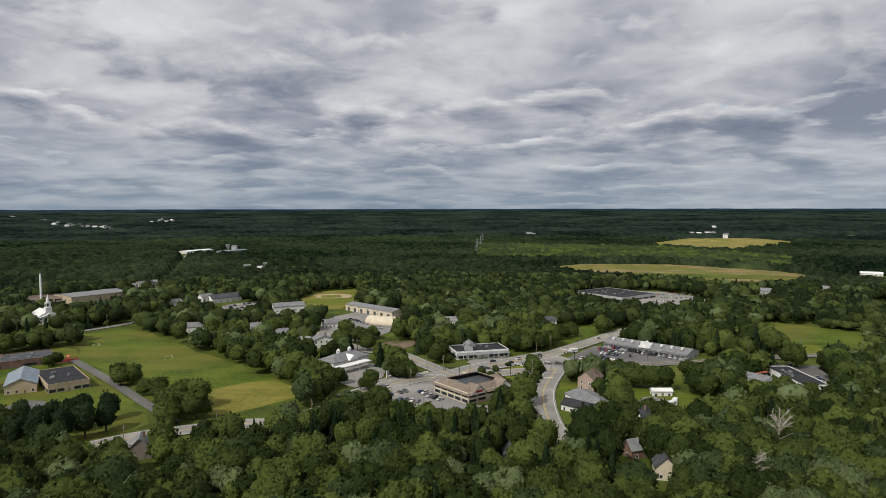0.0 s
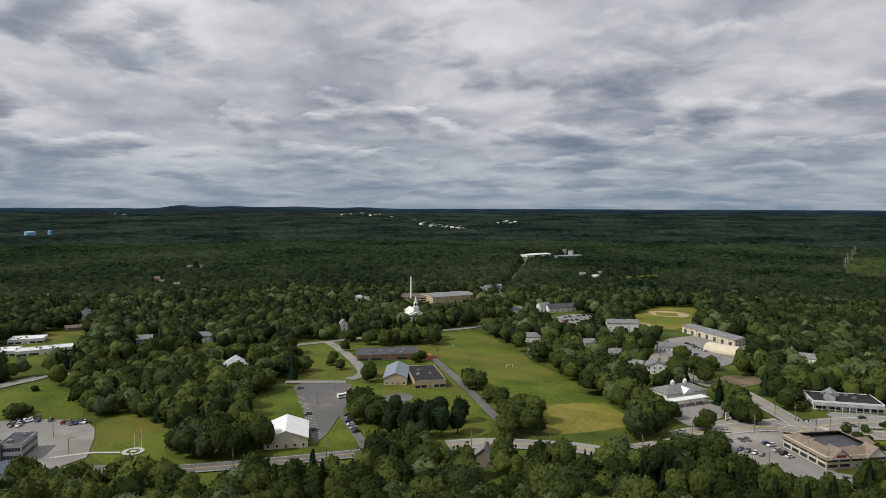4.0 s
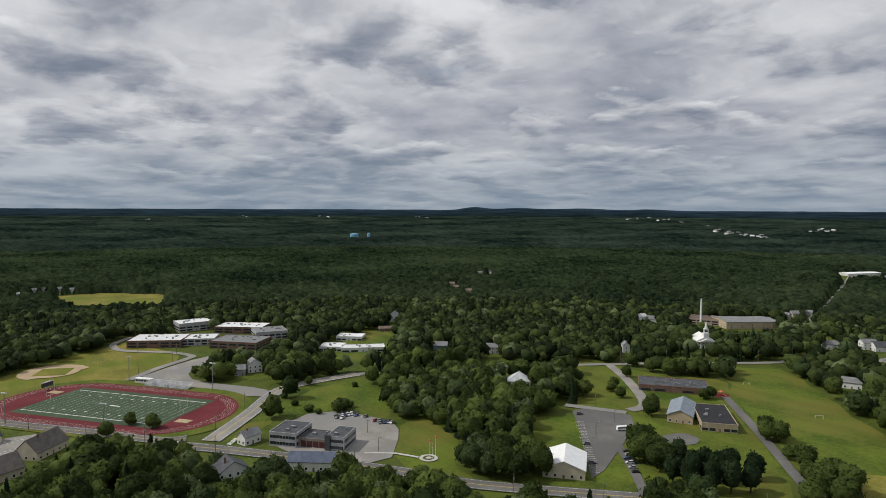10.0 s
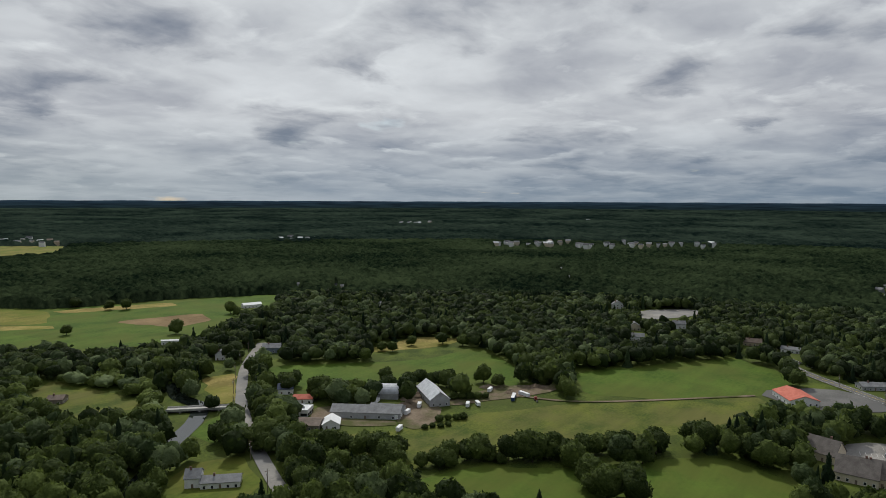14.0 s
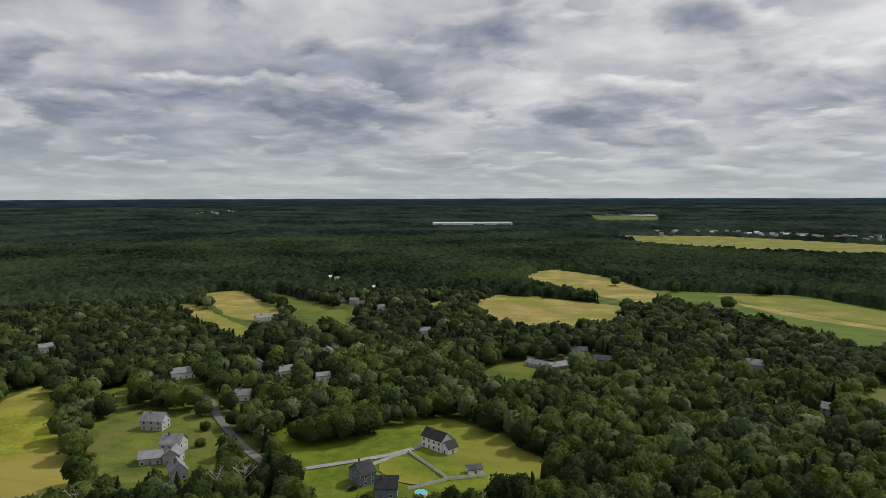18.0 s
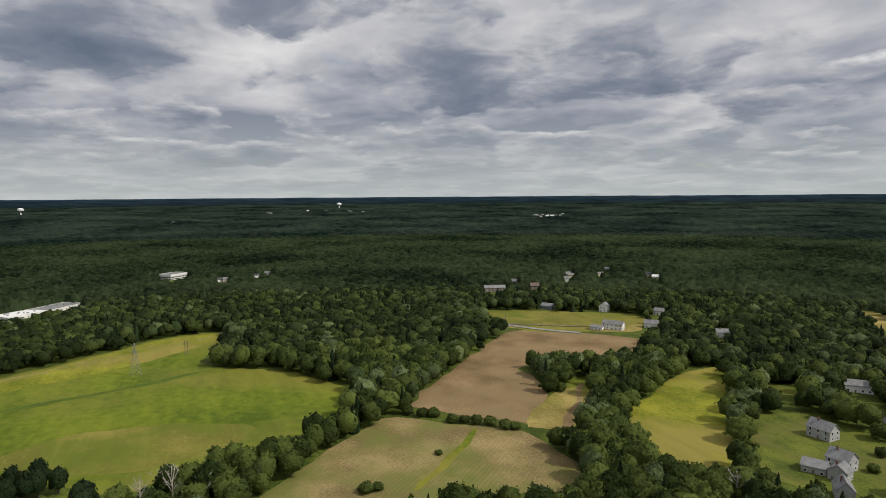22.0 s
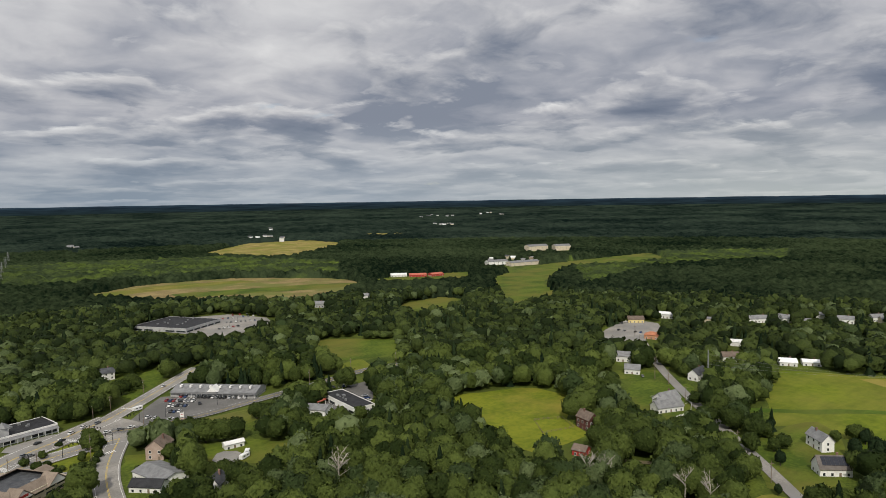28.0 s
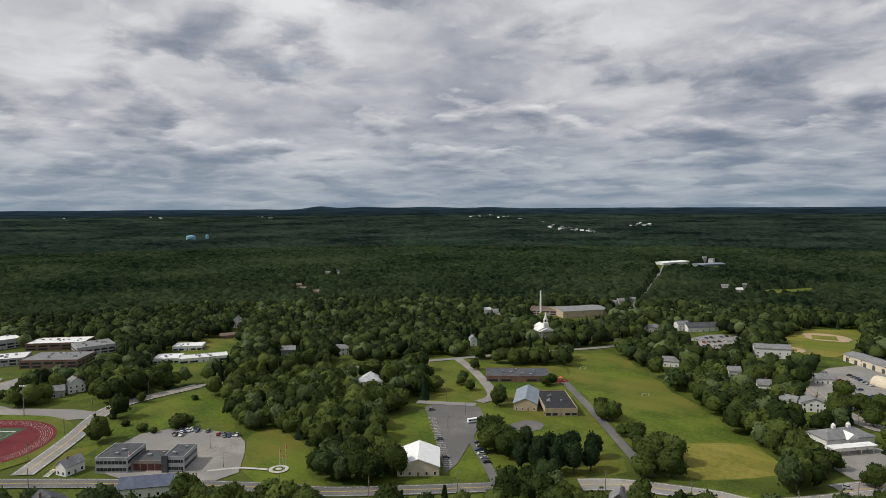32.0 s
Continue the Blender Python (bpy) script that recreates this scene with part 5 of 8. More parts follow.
for s in (-1, 1):
    g = thing("goal_post", *(fm @ Vector((s * 55.5, 0, 0)))[:2], 0.5, FROT, "white football goal post on the turf", "goal post", "goal posts")
    link_mesh("post", *tube(0, 0, 0, 3.0, 0.12, 0.12), "paint_white", g)
    link_mesh("crossbar", *rod((0, -3.6, 3.0), (0, 3.6, 3.0), 0.1), "paint_white", g)
    for y in (-3.6, 3.6):
        link_mesh("upright", *tube(0, y, 3.0, 10.0, 0.09, 0.07), "paint_white", g)
    pit = link_mesh("landing_pit", *box(-5, 5, -3, 3, 0.5, 0.9), "infield")
    pit.matrix_world = fm @ pose(s * 66, -14 * s, 0)
    tagged(pit, "pale tan jumping pit on the red track", "jumping pit", "jumping pits")
st = thing("bleachers", *(fm @ Vector((2, 52, 0)))[:2], 0.42, FROT, "grey aluminium bleachers beside the track", "bleachers")
for i in range(8):
    link_mesh("bench", *box(-20, 20, i * 0.9 - 3.6, i * 0.9 - 3.0, 0.5 + i * 0.45, 0.6 + i * 0.45), "silver", st)
    link_mesh("footboard", *box(-20, 20, i * 0.9 - 4.0, i * 0.9 - 3.6, 0.15 + i * 0.45, 0.22 + i * 0.45), "steel", st)
for i in range(7):
    link_mesh("support", *box(-19 + i * 6.3, -18.7 + i * 6.3, -3.6, 3.6, 0, 0.2), "steel", st)
    link_mesh("strut", *rod((-18.9 + i * 6.3, 3.4, 0.1), (-18.9 + i * 6.3, 3.4, 3.7), 0.08), "steel", st)
pb = thing("press_box", *(fm @ Vector((-24, 56, 0)))[:2], 0.42, FROT, "white press box and ticket stand behind the bleachers", "booth")
link_mesh("cabin", *box(-7, 7, -2, 2, 0, 3.2), "white", pb)
link_mesh("roof", *box(-7.4, 7.4, -2.4, 2.4, 3.2, 3.45), "whiteroof", pb)
for i in range(5):
    piece("window", "pane", pb, -5 + i * 2.5, -2.02, 2.0, 0, 2.2, 1, 1.4)
sb = thing("scoreboard", *(fm @ Vector((-80, 20, 0)))[:2], 0, FROT + 90, "dark scoreboard on two posts", "scoreboard")
link_mesh("board", *box(-5, 5, -0.3, 0.3, 2.5, 5.5), "darkroof", sb)
link_mesh("header", *box(-5, 5, -0.32, 0.32, 5.52, 6.3), "paint_white", sb)
for x in (-3.5, 3.5):
    link_mesh("post", *tube(x, 0, 0, 2.5, 0.15, 0.15), "steel", sb)


def light_mast(x, y, h):
    e = thing("light_mast", x, y, 0, FROT, "tall grey floodlight mast beside the field", "floodlight", "floodlights")
    link_mesh("mast", *tube(0, 0, 0, h, 0.32, 0.16), "steel", e)
    link_mesh("crossarm", *rod((-2.2, 0, h - 0.3), (2.2, 0, h - 0.3), 0.1), "steel", e)
    for i in range(4):
        link_mesh("floodlight", *box(-2.2 + i * 1.25, -1.5 + i * 1.25, -0.35, 0.15, h - 0.1, h + 0.5), "whitemetal", e)


for x, y in ((-38, 56), (38, 56), (-38, -50), (38, -50)):
    light_mast(*(fm @ Vector((x, y, 0)))[:2], 20)
# chain-link fence along the street side of the track
fence = thing("track_fence", FX, FY, 0, FROT, "grey chain-link fence along the running track", "fence")
for i in range(29):
    link_mesh("post", *tube(-56 + i * 4, -49.5, 0.4, 3.2, 0.05, 0.05, 5), "steel", fence)
for z in (0.7, 1.9, 3.1):
    link_mesh("rail", *rod((-56, -49.5, z), (56, -49.5, z), 0.03), "steel", fence)


def diamond(x, y, rot, r):
    lay = 0.46
    c = [(x + r * math.cos(a), y + r * math.sin(a)) for a in np.linspace(0, 6.2832, 29)[:-1]]
    d = math.radians(rot)
    c = [(px, py) if (px - x) * math.cos(d) + (py - y) * math.sin(d) > -r * 0.35 else (x + (px - x) * 0.75, y + (py - y) * 0.75) for px, py in c]
    sheet("ball_infield", c, "infield", lay, "pale dirt baseball infield", "infield")
    m = pose(x, y, 0, 0, 0, rot + 45)
    g = [tuple((m @ Vector((a * r * 0.48, b * r * 0.48, 0)))[:2]) for a, b in ((-1, -1), (1, -1), (1, 1), (-1, 1))]
    sheet("infield_grass", g, "dry", lay + 0.05, "square of dry grass inside the bases", "lawn")
    b = thing("backstop", *(m @ Vector((-r * 0.95, -r * 0.95, 0)))[:2], 0, rot + 90, "grey wire backstop behind home plate", "fence", "backstops")
    for i in range(6):
        link_mesh("post", *tube(-7.5 + i * 3, 0, 0, 4.5, 0.07, 0.07, 5), "steel", b)
    for z in (1.5, 3, 4.4):
        link_mesh("rail", *rod((-7.5, 0, z), (7.5, 0, z), 0.04), "steel", b)


diamond(-618, 52, 200, 26)
diamond(-131, 758, 60, 24)
diamond(-146, 674, 60, 14)
for x, y, r in ((-255, 560, 30), (-262, 486, 60), (-190, 445, 40), (-215, 560, 35)):
    e = thing("soccer_goal", x, y, 0, r, "small white soccer goal on the grass", "soccer goal", "soccer goals")
    for s in (-2.5, 2.5):
        link_mesh("post", *rod((s, 0, 0), (s, 0, 2.2), 0.08), "paint_white", e)
        link_mesh("stay", *rod((s, 0, 2.2), (s, 1.6, 0), 0.06), "paint_white", e)
    link_mesh("crossbar", *rod((-2.5, 0, 2.2), (2.5, 0, 2.2), 0.08), "paint_white", e)

# ---- village landmarks ----
ch = bpy.data.objects["church"]
link_mesh("tower", *box(-2.6, 2.6, -12.6, -7.4, 6, 15), "white", ch, "square white bell tower")
link_mesh("belfry", *join(*[tube(x, -10 + y, 15, 18.5, 0.3, 0.3, 6) for x in (-1.7, 1.7) for y in (-1.7, 1.7)], box(-2.1, 2.1, -12.1, -7.9, 18.5, 19)), "white", ch)
link_mesh("spire", *tube(0, -10, 19, 27, 1.8, 0.05, 8), "white", ch, "slim pointed white spire")
link_mesh("portico", *join(*[tube(-6 + i * 4, -14.2, 0, 6.5, 0.35, 0.3, 8) for i in range(4)], ([(-8, -15, 6.5), (8, -15, 6.5), (0, -15, 9.5), (-8, -12, 6.5), (8, -12, 6.5), (0, -12, 9.5)], [(0, 1, 2), (3, 5, 4), (0, 3, 4, 1), (1, 4, 5, 2), (2, 5, 3, 0)])), "white", ch)
e = thing("smokestack", -398, 640, 0, 0, "tall slim white smokestack behind the church", "chimney")
link_mesh("shaft", *tube(0, 0, 0, 40, 1.3, 0.75, 14), "whitemetal", e)
link_mesh("rim", *tube(0, 0, 39.6, 40.3, 0.95, 0.95, 14), "steel", e)
for x, y, r, h, nm in ((-2289, 1249, 17, 19, "water_tank"), (-2263, 1300, 6, 21, "water_tank")):
    z = float(terrain(x, y)) + 8
    e = thing(nm, x, y, z, 0, "pale blue steel water tank above the treetops", "water tank", "blue water tanks")
    link_mesh("shell", *tube(0, 0, -8, h - 4, r, r, 28), "tank_blue", e)
    rings = [[(r * math.cos(a) * math.cos(6.2832 * i / 28), r * math.cos(a) * math.sin(6.2832 * i / 28), h - 4 + 4 * math.sin(a)) for i in range(28)] for a in (0, 0.5, 1.0, 1.45)]
    link_mesh("dome", sum(rings, []), [(k * 28 + i, k * 28 + (i + 1) % 28, k * 28 + 28 + (i + 1) % 28, k * 28 + 28 + i) for k in range(3) for i in range(28)] + [tuple(range(84, 112))], "tank_blue", e, "low domed lid")
    link_mesh("hatch", *tube(r * 0.3, 0, h - 0.8, h + 0.8, 0.9, 0.9, 10), "steel", e)
for x, y, nm in ((3999, 828, 0), (4250, -919, 1)):
    z = float(terrain(x, y))
    e = thing("water_tower", x, y, z, 0, "pale water tower far off over the forest", "water tower", "far water towers")
    link_mesh("stem", *tube(0, 0, 0, 30, 4, 3, 12), "whitemetal", e)
    link_mesh("bowl", *join(tube(0, 0, 26, 32, 4, 15, 20), tube(0, 0, 32, 40, 15, 15, 20), tube(0, 0, 40, 45, 15, 4, 20)), "whitemetal", e)

# flag circle
ring = [(-285 + 5.2 * math.cos(a), 197 + 5.2 * math.sin(a)) for a in np.linspace(0, 6.2832, 25)[:-1]]
sheet("memorial_circle", ring, "concrete", 0.50, "round pale concrete memorial plaza on the lawn", "plaza")
sheet("memorial_bed", [(-285 + 3.2 * math.cos(a), 197 + 3.2 * math.sin(a)) for a in np.linspace(0, 6.2832, 25)[:-1]], "undergrowth", 0.54, "dark planted bed inside the circle", "flower bed")
sheet("memorial_stone", [(-285 + 1.6 * math.cos(a), 197 + 1.6 * math.sin(a)) for a in np.linspace(0, 6.2832, 25)[:-1]], "concrete", 0.58, "pale round stone base", "plaza")
L, R, mid = ribbon([(-289, 193), (-296, 189), (-303, 184), (-312, 172)], 1.0)
tagged(strip("memorial_path", L, R, "concrete", 0.49), "pale concrete footpath across the lawn", "path", kind="structure")
for x, y, h in ((-288, 200, 9), (-284, 201, 12), (-281, 197, 9), (-344, 146, 10)):
    e = thing("flagpole", x, y, 0.4, 0, "white flagpole with a small flag", "flagpole", "flagpoles")
    link_mesh("pole", *tube(0, 0, 0, h, 0.12, 0.06, 8), "paint_white", e)
    link_mesh("finial", *tube(0, 0, h, h + 0.25, 0.12, 0.12, 8), "silver", e)
    link_mesh("flag", [(0.06, 0, h - 0.2), (0.7, 0.15, h - 0.35), (1.6, -0.1, h - 0.5), (1.5, -0.1, h - 1.5), (0.7, 0.15, h - 1.35), (0.06, 0, h - 1.2), (0.06, 0.03, h - 0.2), (0.7, 0.18, h - 0.35), (1.6, -0.07, h - 0.5), (1.5, -0.07, h - 1.5), (0.7, 0.18, h - 1.35), (0.06, 0.03, h - 1.2)], [(0, 1, 4, 5), (1, 2, 3, 4), (11, 10, 7, 6), (10, 9, 8, 7)], "redwall", e)
# playground
pg = thing("playground", -264, 439, 0.06, 30, "red climbing frames on dark red rubber ground", "playground")
link_mesh("rubber_ground", *box(-13, 13, -6, 6, 0, 0.12), "track", pg)
for x, y in ((-8, 0), (0, 1.5), (7, -1)):
    link_mesh("post_frame", *join(*[tube(x + a, y + b, 0.1, 3, 0.1, 0.1, 6) for a in (-1.2, 1.2) for b in (-1.2, 1.2)], box(x - 1.3, x + 1.3, y - 1.3, y + 1.3, 1.3, 1.45)), "redwall", pg)
    link_mesh("canopy", *tube(x, y, 3, 4.2, 2.0, 0.1, 4), "redroof", pg)
    link_mesh("slide", [(x + 1.3, y - 0.4, 1.4), (x + 1.3, y + 0.4, 1.4), (x + 4, y + 0.4, 0.2), (x + 4, y - 0.4, 0.2), (x + 1.3, y - 0.4, 1.25), (x + 1.3, y + 0.4, 1.25), (x + 4, y + 0.4, 0.1), (x + 4, y - 0.4, 0.1)], [(0, 3, 2, 1), (4, 5, 6, 7), (0, 4, 7, 3), (1, 2, 6, 5)], "paint_yellow", pg)
pr = thing("play_climber", -297, 437, 0.06, 20, "orange-red play structure beside the school roof", "playground")
link_mesh("deck", *box(-5, 5, -2, 2, 1.6, 1.8), "redroof", pr)
link_mesh("frame", *join(*[tube(a, b, 0, 3.4, 0.12, 0.12, 6) for a in (-4.8, -1.6, 1.6, 4.8) for b in (-1.8, 1.8)]), "redroof", pr)
link_mesh("roof", *join(tube(-3, 0, 3.4, 5, 2.6, 0.1, 4), tube(3, 0, 3.4, 5, 2.6, 0.1, 4)), "redroof", pr)

# town hall: dark window bands, red vehicle doors and a dark stair tower
for nm, hw, hd in (("town_hall", 8.5, 10.5), ("town_hall_wing", 5.4, 9.0)):
    th = bpy.data.objects[nm]
    for c in [c for c in th.children if c.name.startswith(("window", "door"))]:
        bpy.data.objects.remove(c)
    for z in (1.2, 4.9):
        link_mesh("window_band", *join(box(-hw + 0.6, hw - 0.6, -hd - 0.04, -hd + 0.1, z, z + 1.7), box(-hw - 0.04, -hw + 0.1, -hd + 0.6, hd - 0.6, z, z + 1.7), box(hw - 0.1, hw + 0.04, -hd + 0.6, hd - 0.6, z, z + 1.7)), "glass", th, "dark ribbon window")
        for i in range(9):
            x = -hw + 0.6 + (2 * hw - 1.2) * i / 8
            link_mesh("mullion", *box(x - 0.07, x + 0.07, -hd - 0.09, -hd - 0.045, z, z + 1.7), "steel", th)
th = bpy.data.objects["town_hall_bays"]
for c in [c for c in th.children if c.name.startswith(("window", "door"))]:
    bpy.data.objects.remove(c)
for i in range(4):
    link_mesh("bay_door", *box(-7.4 + i * 3.8, -4.2 + i * 3.8, -7.62, -7.45, 0, 3.9), "darkred", th, "dark red vehicle door")
th = bpy.data.objects["town_hall_wing"]
link_mesh("stair_tower", *box(-5.9, -2.8, -10.4, -9.05, 0, 9.2), "darkroof", th, "dark panelled stair tower")

# shop fronts
ph = bpy.data.objects["pharmacy"]
for s in (-9.5, 9.5):
    link_mesh("gable", [(s - 5, -16.4, 5.4), (s + 5, -16.4, 5.4), (s, -16.4, 9.6), (s - 5, -9, 5.4), (s + 5, -9, 5.4), (s, -9, 9.6)], [(0, 1, 2), (3, 5, 4), (0, 3, 4, 1)], "white", ph, "white front gable")
    link_mesh("gable_roof", [(s - 5.6, -16.8, 5.2), (s, -16.8, 9.9), (s + 5.6, -16.8, 5.2), (s - 5.6, -8.5, 5.2), (s, -8.5, 9.9), (s + 5.6, -8.5, 5.2), (s - 5.6, -16.8, 5.5), (s, -16.8, 10.2), (s + 5.6, -16.8, 5.5), (s - 5.6, -8.5, 5.5), (s, -8.5, 10.2), (s + 5.6, -8.5, 5.5)], [(0, 1, 4, 3), (1, 2, 5, 4), (6, 9, 10, 7), (7, 10, 11, 8), (0, 6, 7, 1), (1, 7, 8, 2), (3, 4, 10, 9), (4, 5, 11, 10)], "tanroof", ph)
link_mesh("sign", *box(-12, -7, -16.55, -16.42, 6.3, 7.4), "redwall", ph, "red sign with plain lettering bars")
link_mesh("base_course", *join(box(-16, 16, -15.12, -14.97, 0, 1.2), box(15.97, 16.1, -15, 15, 0, 1.2)), "brickpale", ph)
link_mesh("drive_canopy", *join(box(17, 24, 2, 8, 4, 4.5), tube(23.4, 2.6, 0, 4, 0.3, 0.3, 6), tube(23.4, 7.4, 0, 4, 0.3, 0.3, 6)), "cream", ph)
link_mesh("canopy_roof", [(16, 1, 4.5), (24.6, 1, 4.5), (24.6, 9, 4.5), (16, 9, 4.5), (16, 5, 7), (23, 5, 7)], [(0, 1, 5, 4), (2, 3, 4, 5), (1, 2, 5), (3, 0, 4)], "tanroof", ph)
ml = bpy.data.objects["mall"]
link_mesh("cupola", *box(-11.5, -6.5, -9, -4, 5, 10), "greywall", ml)
link_mesh("cupola_roof", *tube(-9, -6.5, 10, 13, 4.4, 0.1, 4), "greyroof", ml)
link_mesh("arcade_roof", [(-19, -13.5, 3.2), (19, -13.5, 3.2), (19, -10.6, 4.6), (-19, -10.6, 4.6), (-19, -13.5, 3.0), (19, -13.5, 3.0), (19, -10.6, 4.4), (-19, -10.6, 4.4)], [(0, 1, 2, 3), (7, 6, 5, 4), (0, 4, 5, 1)], "greyroof", ml)
for i in range(11):
    link_mesh("column", *tube(-18.5 + i * 3.7, -13.2, 0, 3.1, 0.16, 0.16, 6), "paint_white", ml)
sm = bpy.data.objects["strip_mall"]
link_mesh("gable", [(-4, -11.5, 4.5), (4, -11.5, 4.5), (0, -11.5, 8.8), (-4, -4, 4.5), (4, -4, 4.5), (0, -4, 8.8)], [(0, 1, 2), (3, 5, 4), (0, 3, 4, 1), (1, 4, 5, 2), (2, 5, 3, 0)], "white", sm, "white arched front gable")
for i in range(17):
    link_mesh("column", *tube(-31 + i * 3.9, -11.4, 0, 3.4, 0.16, 0.16, 6), "paint_white", sm)
link_mesh("arcade_roof", *box(-31.6, 31.6, -12, -9.9, 3.4, 3.7), "greyroof", sm)
for i in range(8):
    link_mesh("dormer", *join(box(-27 + i * 7.5, -25.6 + i * 7.5, -6, -3.5, 6, 7.6)), "white", sm)
bk = bpy.data.objects["bank"]
for x in (-5, 5):
    link_mesh("cupola", *join(box(x - 0.9, x + 0.9, -0.9, 0.9, 7.5, 10.6), tube(x, 0, 10.6, 12, 1.6, 0.1, 4)), "white", bk)
link_mesh("entrance_gable", [(-4, -9.5, 5), (4, -9.5, 5), (0, -9.5, 8.2), (-4, -2, 5), (4, -2, 5), (0, -2, 8.2)], [(0, 1, 2), (3, 5, 4), (0, 3, 4, 1), (1, 4, 5, 2), (2, 5, 3, 0)], "white", bk)
for i in range(4):
    link_mesh("column", *tube(-3.4 + i * 2.27, -9.2, 0, 5, 0.25, 0.22, 8), "paint_white", bk)
cn = thing("drive_through_canopy", -58, 412, 0.4, 51, "long white flat canopy over parking lanes", "canopy")
link_mesh("deck", *box(-14, 14, -3, 3, 3.8, 4.4), "white", cn)
for x in (-12, -4, 4, 12):
    for y in (-2.2, 2.2):
        link_mesh("column", *tube(x, y, 0, 3.8, 0.22, 0.22, 8), "paint_white", cn)

# white vinyl fence round the black-roofed house
wf = thing("vinyl_fence", 0, 0, 0, 0, "white vinyl privacy fence round a lawn", "fence")
run = [(114, -314), (99, -338), (70, -309), (86, -294)]
for (xa, ya), (xb, yb) in list(zip(run, run[1:])) + [((70, -309), (52, -318))]:
    n = max(1, round(math.hypot(xb - xa, yb - ya) / 2.4))
    for i in range(n):
        p, q = Vector((xa + (xb - xa) * i / n, ya + (yb - ya) * i / n)), Vector((xa + (xb - xa) * (i + 1) / n, ya + (yb - ya) * (i + 1) / n))
        d = (q - p).normalized()
        k = Vector((-d.y, d.x)) * 0.03
        v = [(p + k).to_tuple() + (z,) for z in (0.1, 1.8)] + [(q + k).to_tuple() + (z,) for z in (0.1, 1.8)] + [(p - k).to_tuple() + (z,) for z in (0.1, 1.8)] + [(q - k).to_tuple() + (z,) for z in (0.1, 1.8)]
        link_mesh("panel", v, [(0, 2, 3, 1), (4, 5, 7, 6), (1, 3, 7, 5), (0, 1, 5, 4), (2, 6, 7, 3)], "paint_white", wf)
        link_mesh("post", *box(p.x - 0.08, p.x + 0.08, p.y - 0.08, p.y + 0.08, 0, 2.0), "paint_white", wf)
sheet("fenced_lawn", rounded([(112, -315), (99, -335), (72, -309), (88, -297)], 1), "bright", 0.56, "fresh bright green lawn inside a white fence", "lawn")

# river, bridge, pool
def water_material():
    surface("water", (0.010, 0.014, 0.012), (0.020, 0.026, 0.022), 0.1, 0.03, 20, 0.0)


water_material()
L, R, mid = ribbon([(-262, -460), (-246, -426), (-243, -396), (-226, -372), (-200, -350), (-170, -322), (-146, -300), (-128, -272), (-118, -240)], 5.5)
tagged(strip("river", L, R, "water", 0.40), "still dark river that mirrors the sky", "river", kind="structure")
SHADY.append(([tuple(p) for p in mid], 1.0))
CLEAR.append([(-256, -440), (-232, -430), (-190, -338), (-212, -340)])
br = thing("road_bridge", -238, -386, 0, -43, "low pale concrete road bridge over the river", "bridge")
link_mesh("deck", *box(-21, 21, -3.4, 3.4, 1.4, 2.0), "concrete", br)
for y in (-3.3, 3.3):
    link_mesh("parapet", *box(-21, 21, y - 0.15, y + 0.15, 2.0, 2.9), "concrete", br)
for x in (-12, 0, 12):
    link_mesh("pier", *box(x - 0.5, x + 0.5, -3, 3, 0, 1.4), "concrete", br)
surface("pool_water", (0.08, 0.36, 0.42), (0.12, 0.46, 0.52), 0.3, 0.08, 8, 0.03)
pl = thing("swimming_pool", 313, 77, 0.3, 20, "small turquoise swimming pool with a pale deck", "swimming pool")
link_mesh("deck", *join(box(-7, 7, -5, -2.6, 0, 0.35), box(-7, 7, 2.6, 5, 0, 0.35), box(-7, -4.4, -2.6, 2.6, 0, 0.35), box(4.4, 7, -2.6, 2.6, 0, 0.35)), "concrete", pl)
link_mesh("water", *box(-4.4, 4.4, -2.6, 2.6, 0, 0.25), "pool_water", pl)
rp = thing("round_pool", 78.8, -291.1, 0.1, 0, "round blue above-ground pool on the grass", "swimming pool")
link_mesh("wall", *tube(0, 0, 0, 1.2, 3.0, 3.0, 24), "whitemetal", rp)
link_mesh("water", *tube(0, 0, 1.2, 1.23, 2.85, 2.85, 24), "pool_water", rp)
lake = [(67, -3794), (-67, -3911), (-313, -3915), (-319, -3625), (-132, -3708), (44, -3750)]
lake_poly = rounded(lake, 2)
sheet("lake", lake_poly, "water", 3.0, "pale lake far off in the woods", "lake")
CLEAR.append([(67, -3794), (-67, -3911), (-313, -3915), (-277, -3143), (21, -3140)])


# ---- poles and pylons ----
def steel_pole(x, y, h):
    e = thing("transmission_pole", x, y, 0, 40, "tall grey steel transmission pole", "power pole", "power line")
    link_mesh("pole", *tube(0, 0, 0, h, 0.75, 0.4, 12), "steel", e)
    for z in (h - 2, h - 6, h - 10):
        link_mesh("arm", *rod((-3.4, 0, z), (3.4, 0, z + 0.4), 0.16), "steel", e)


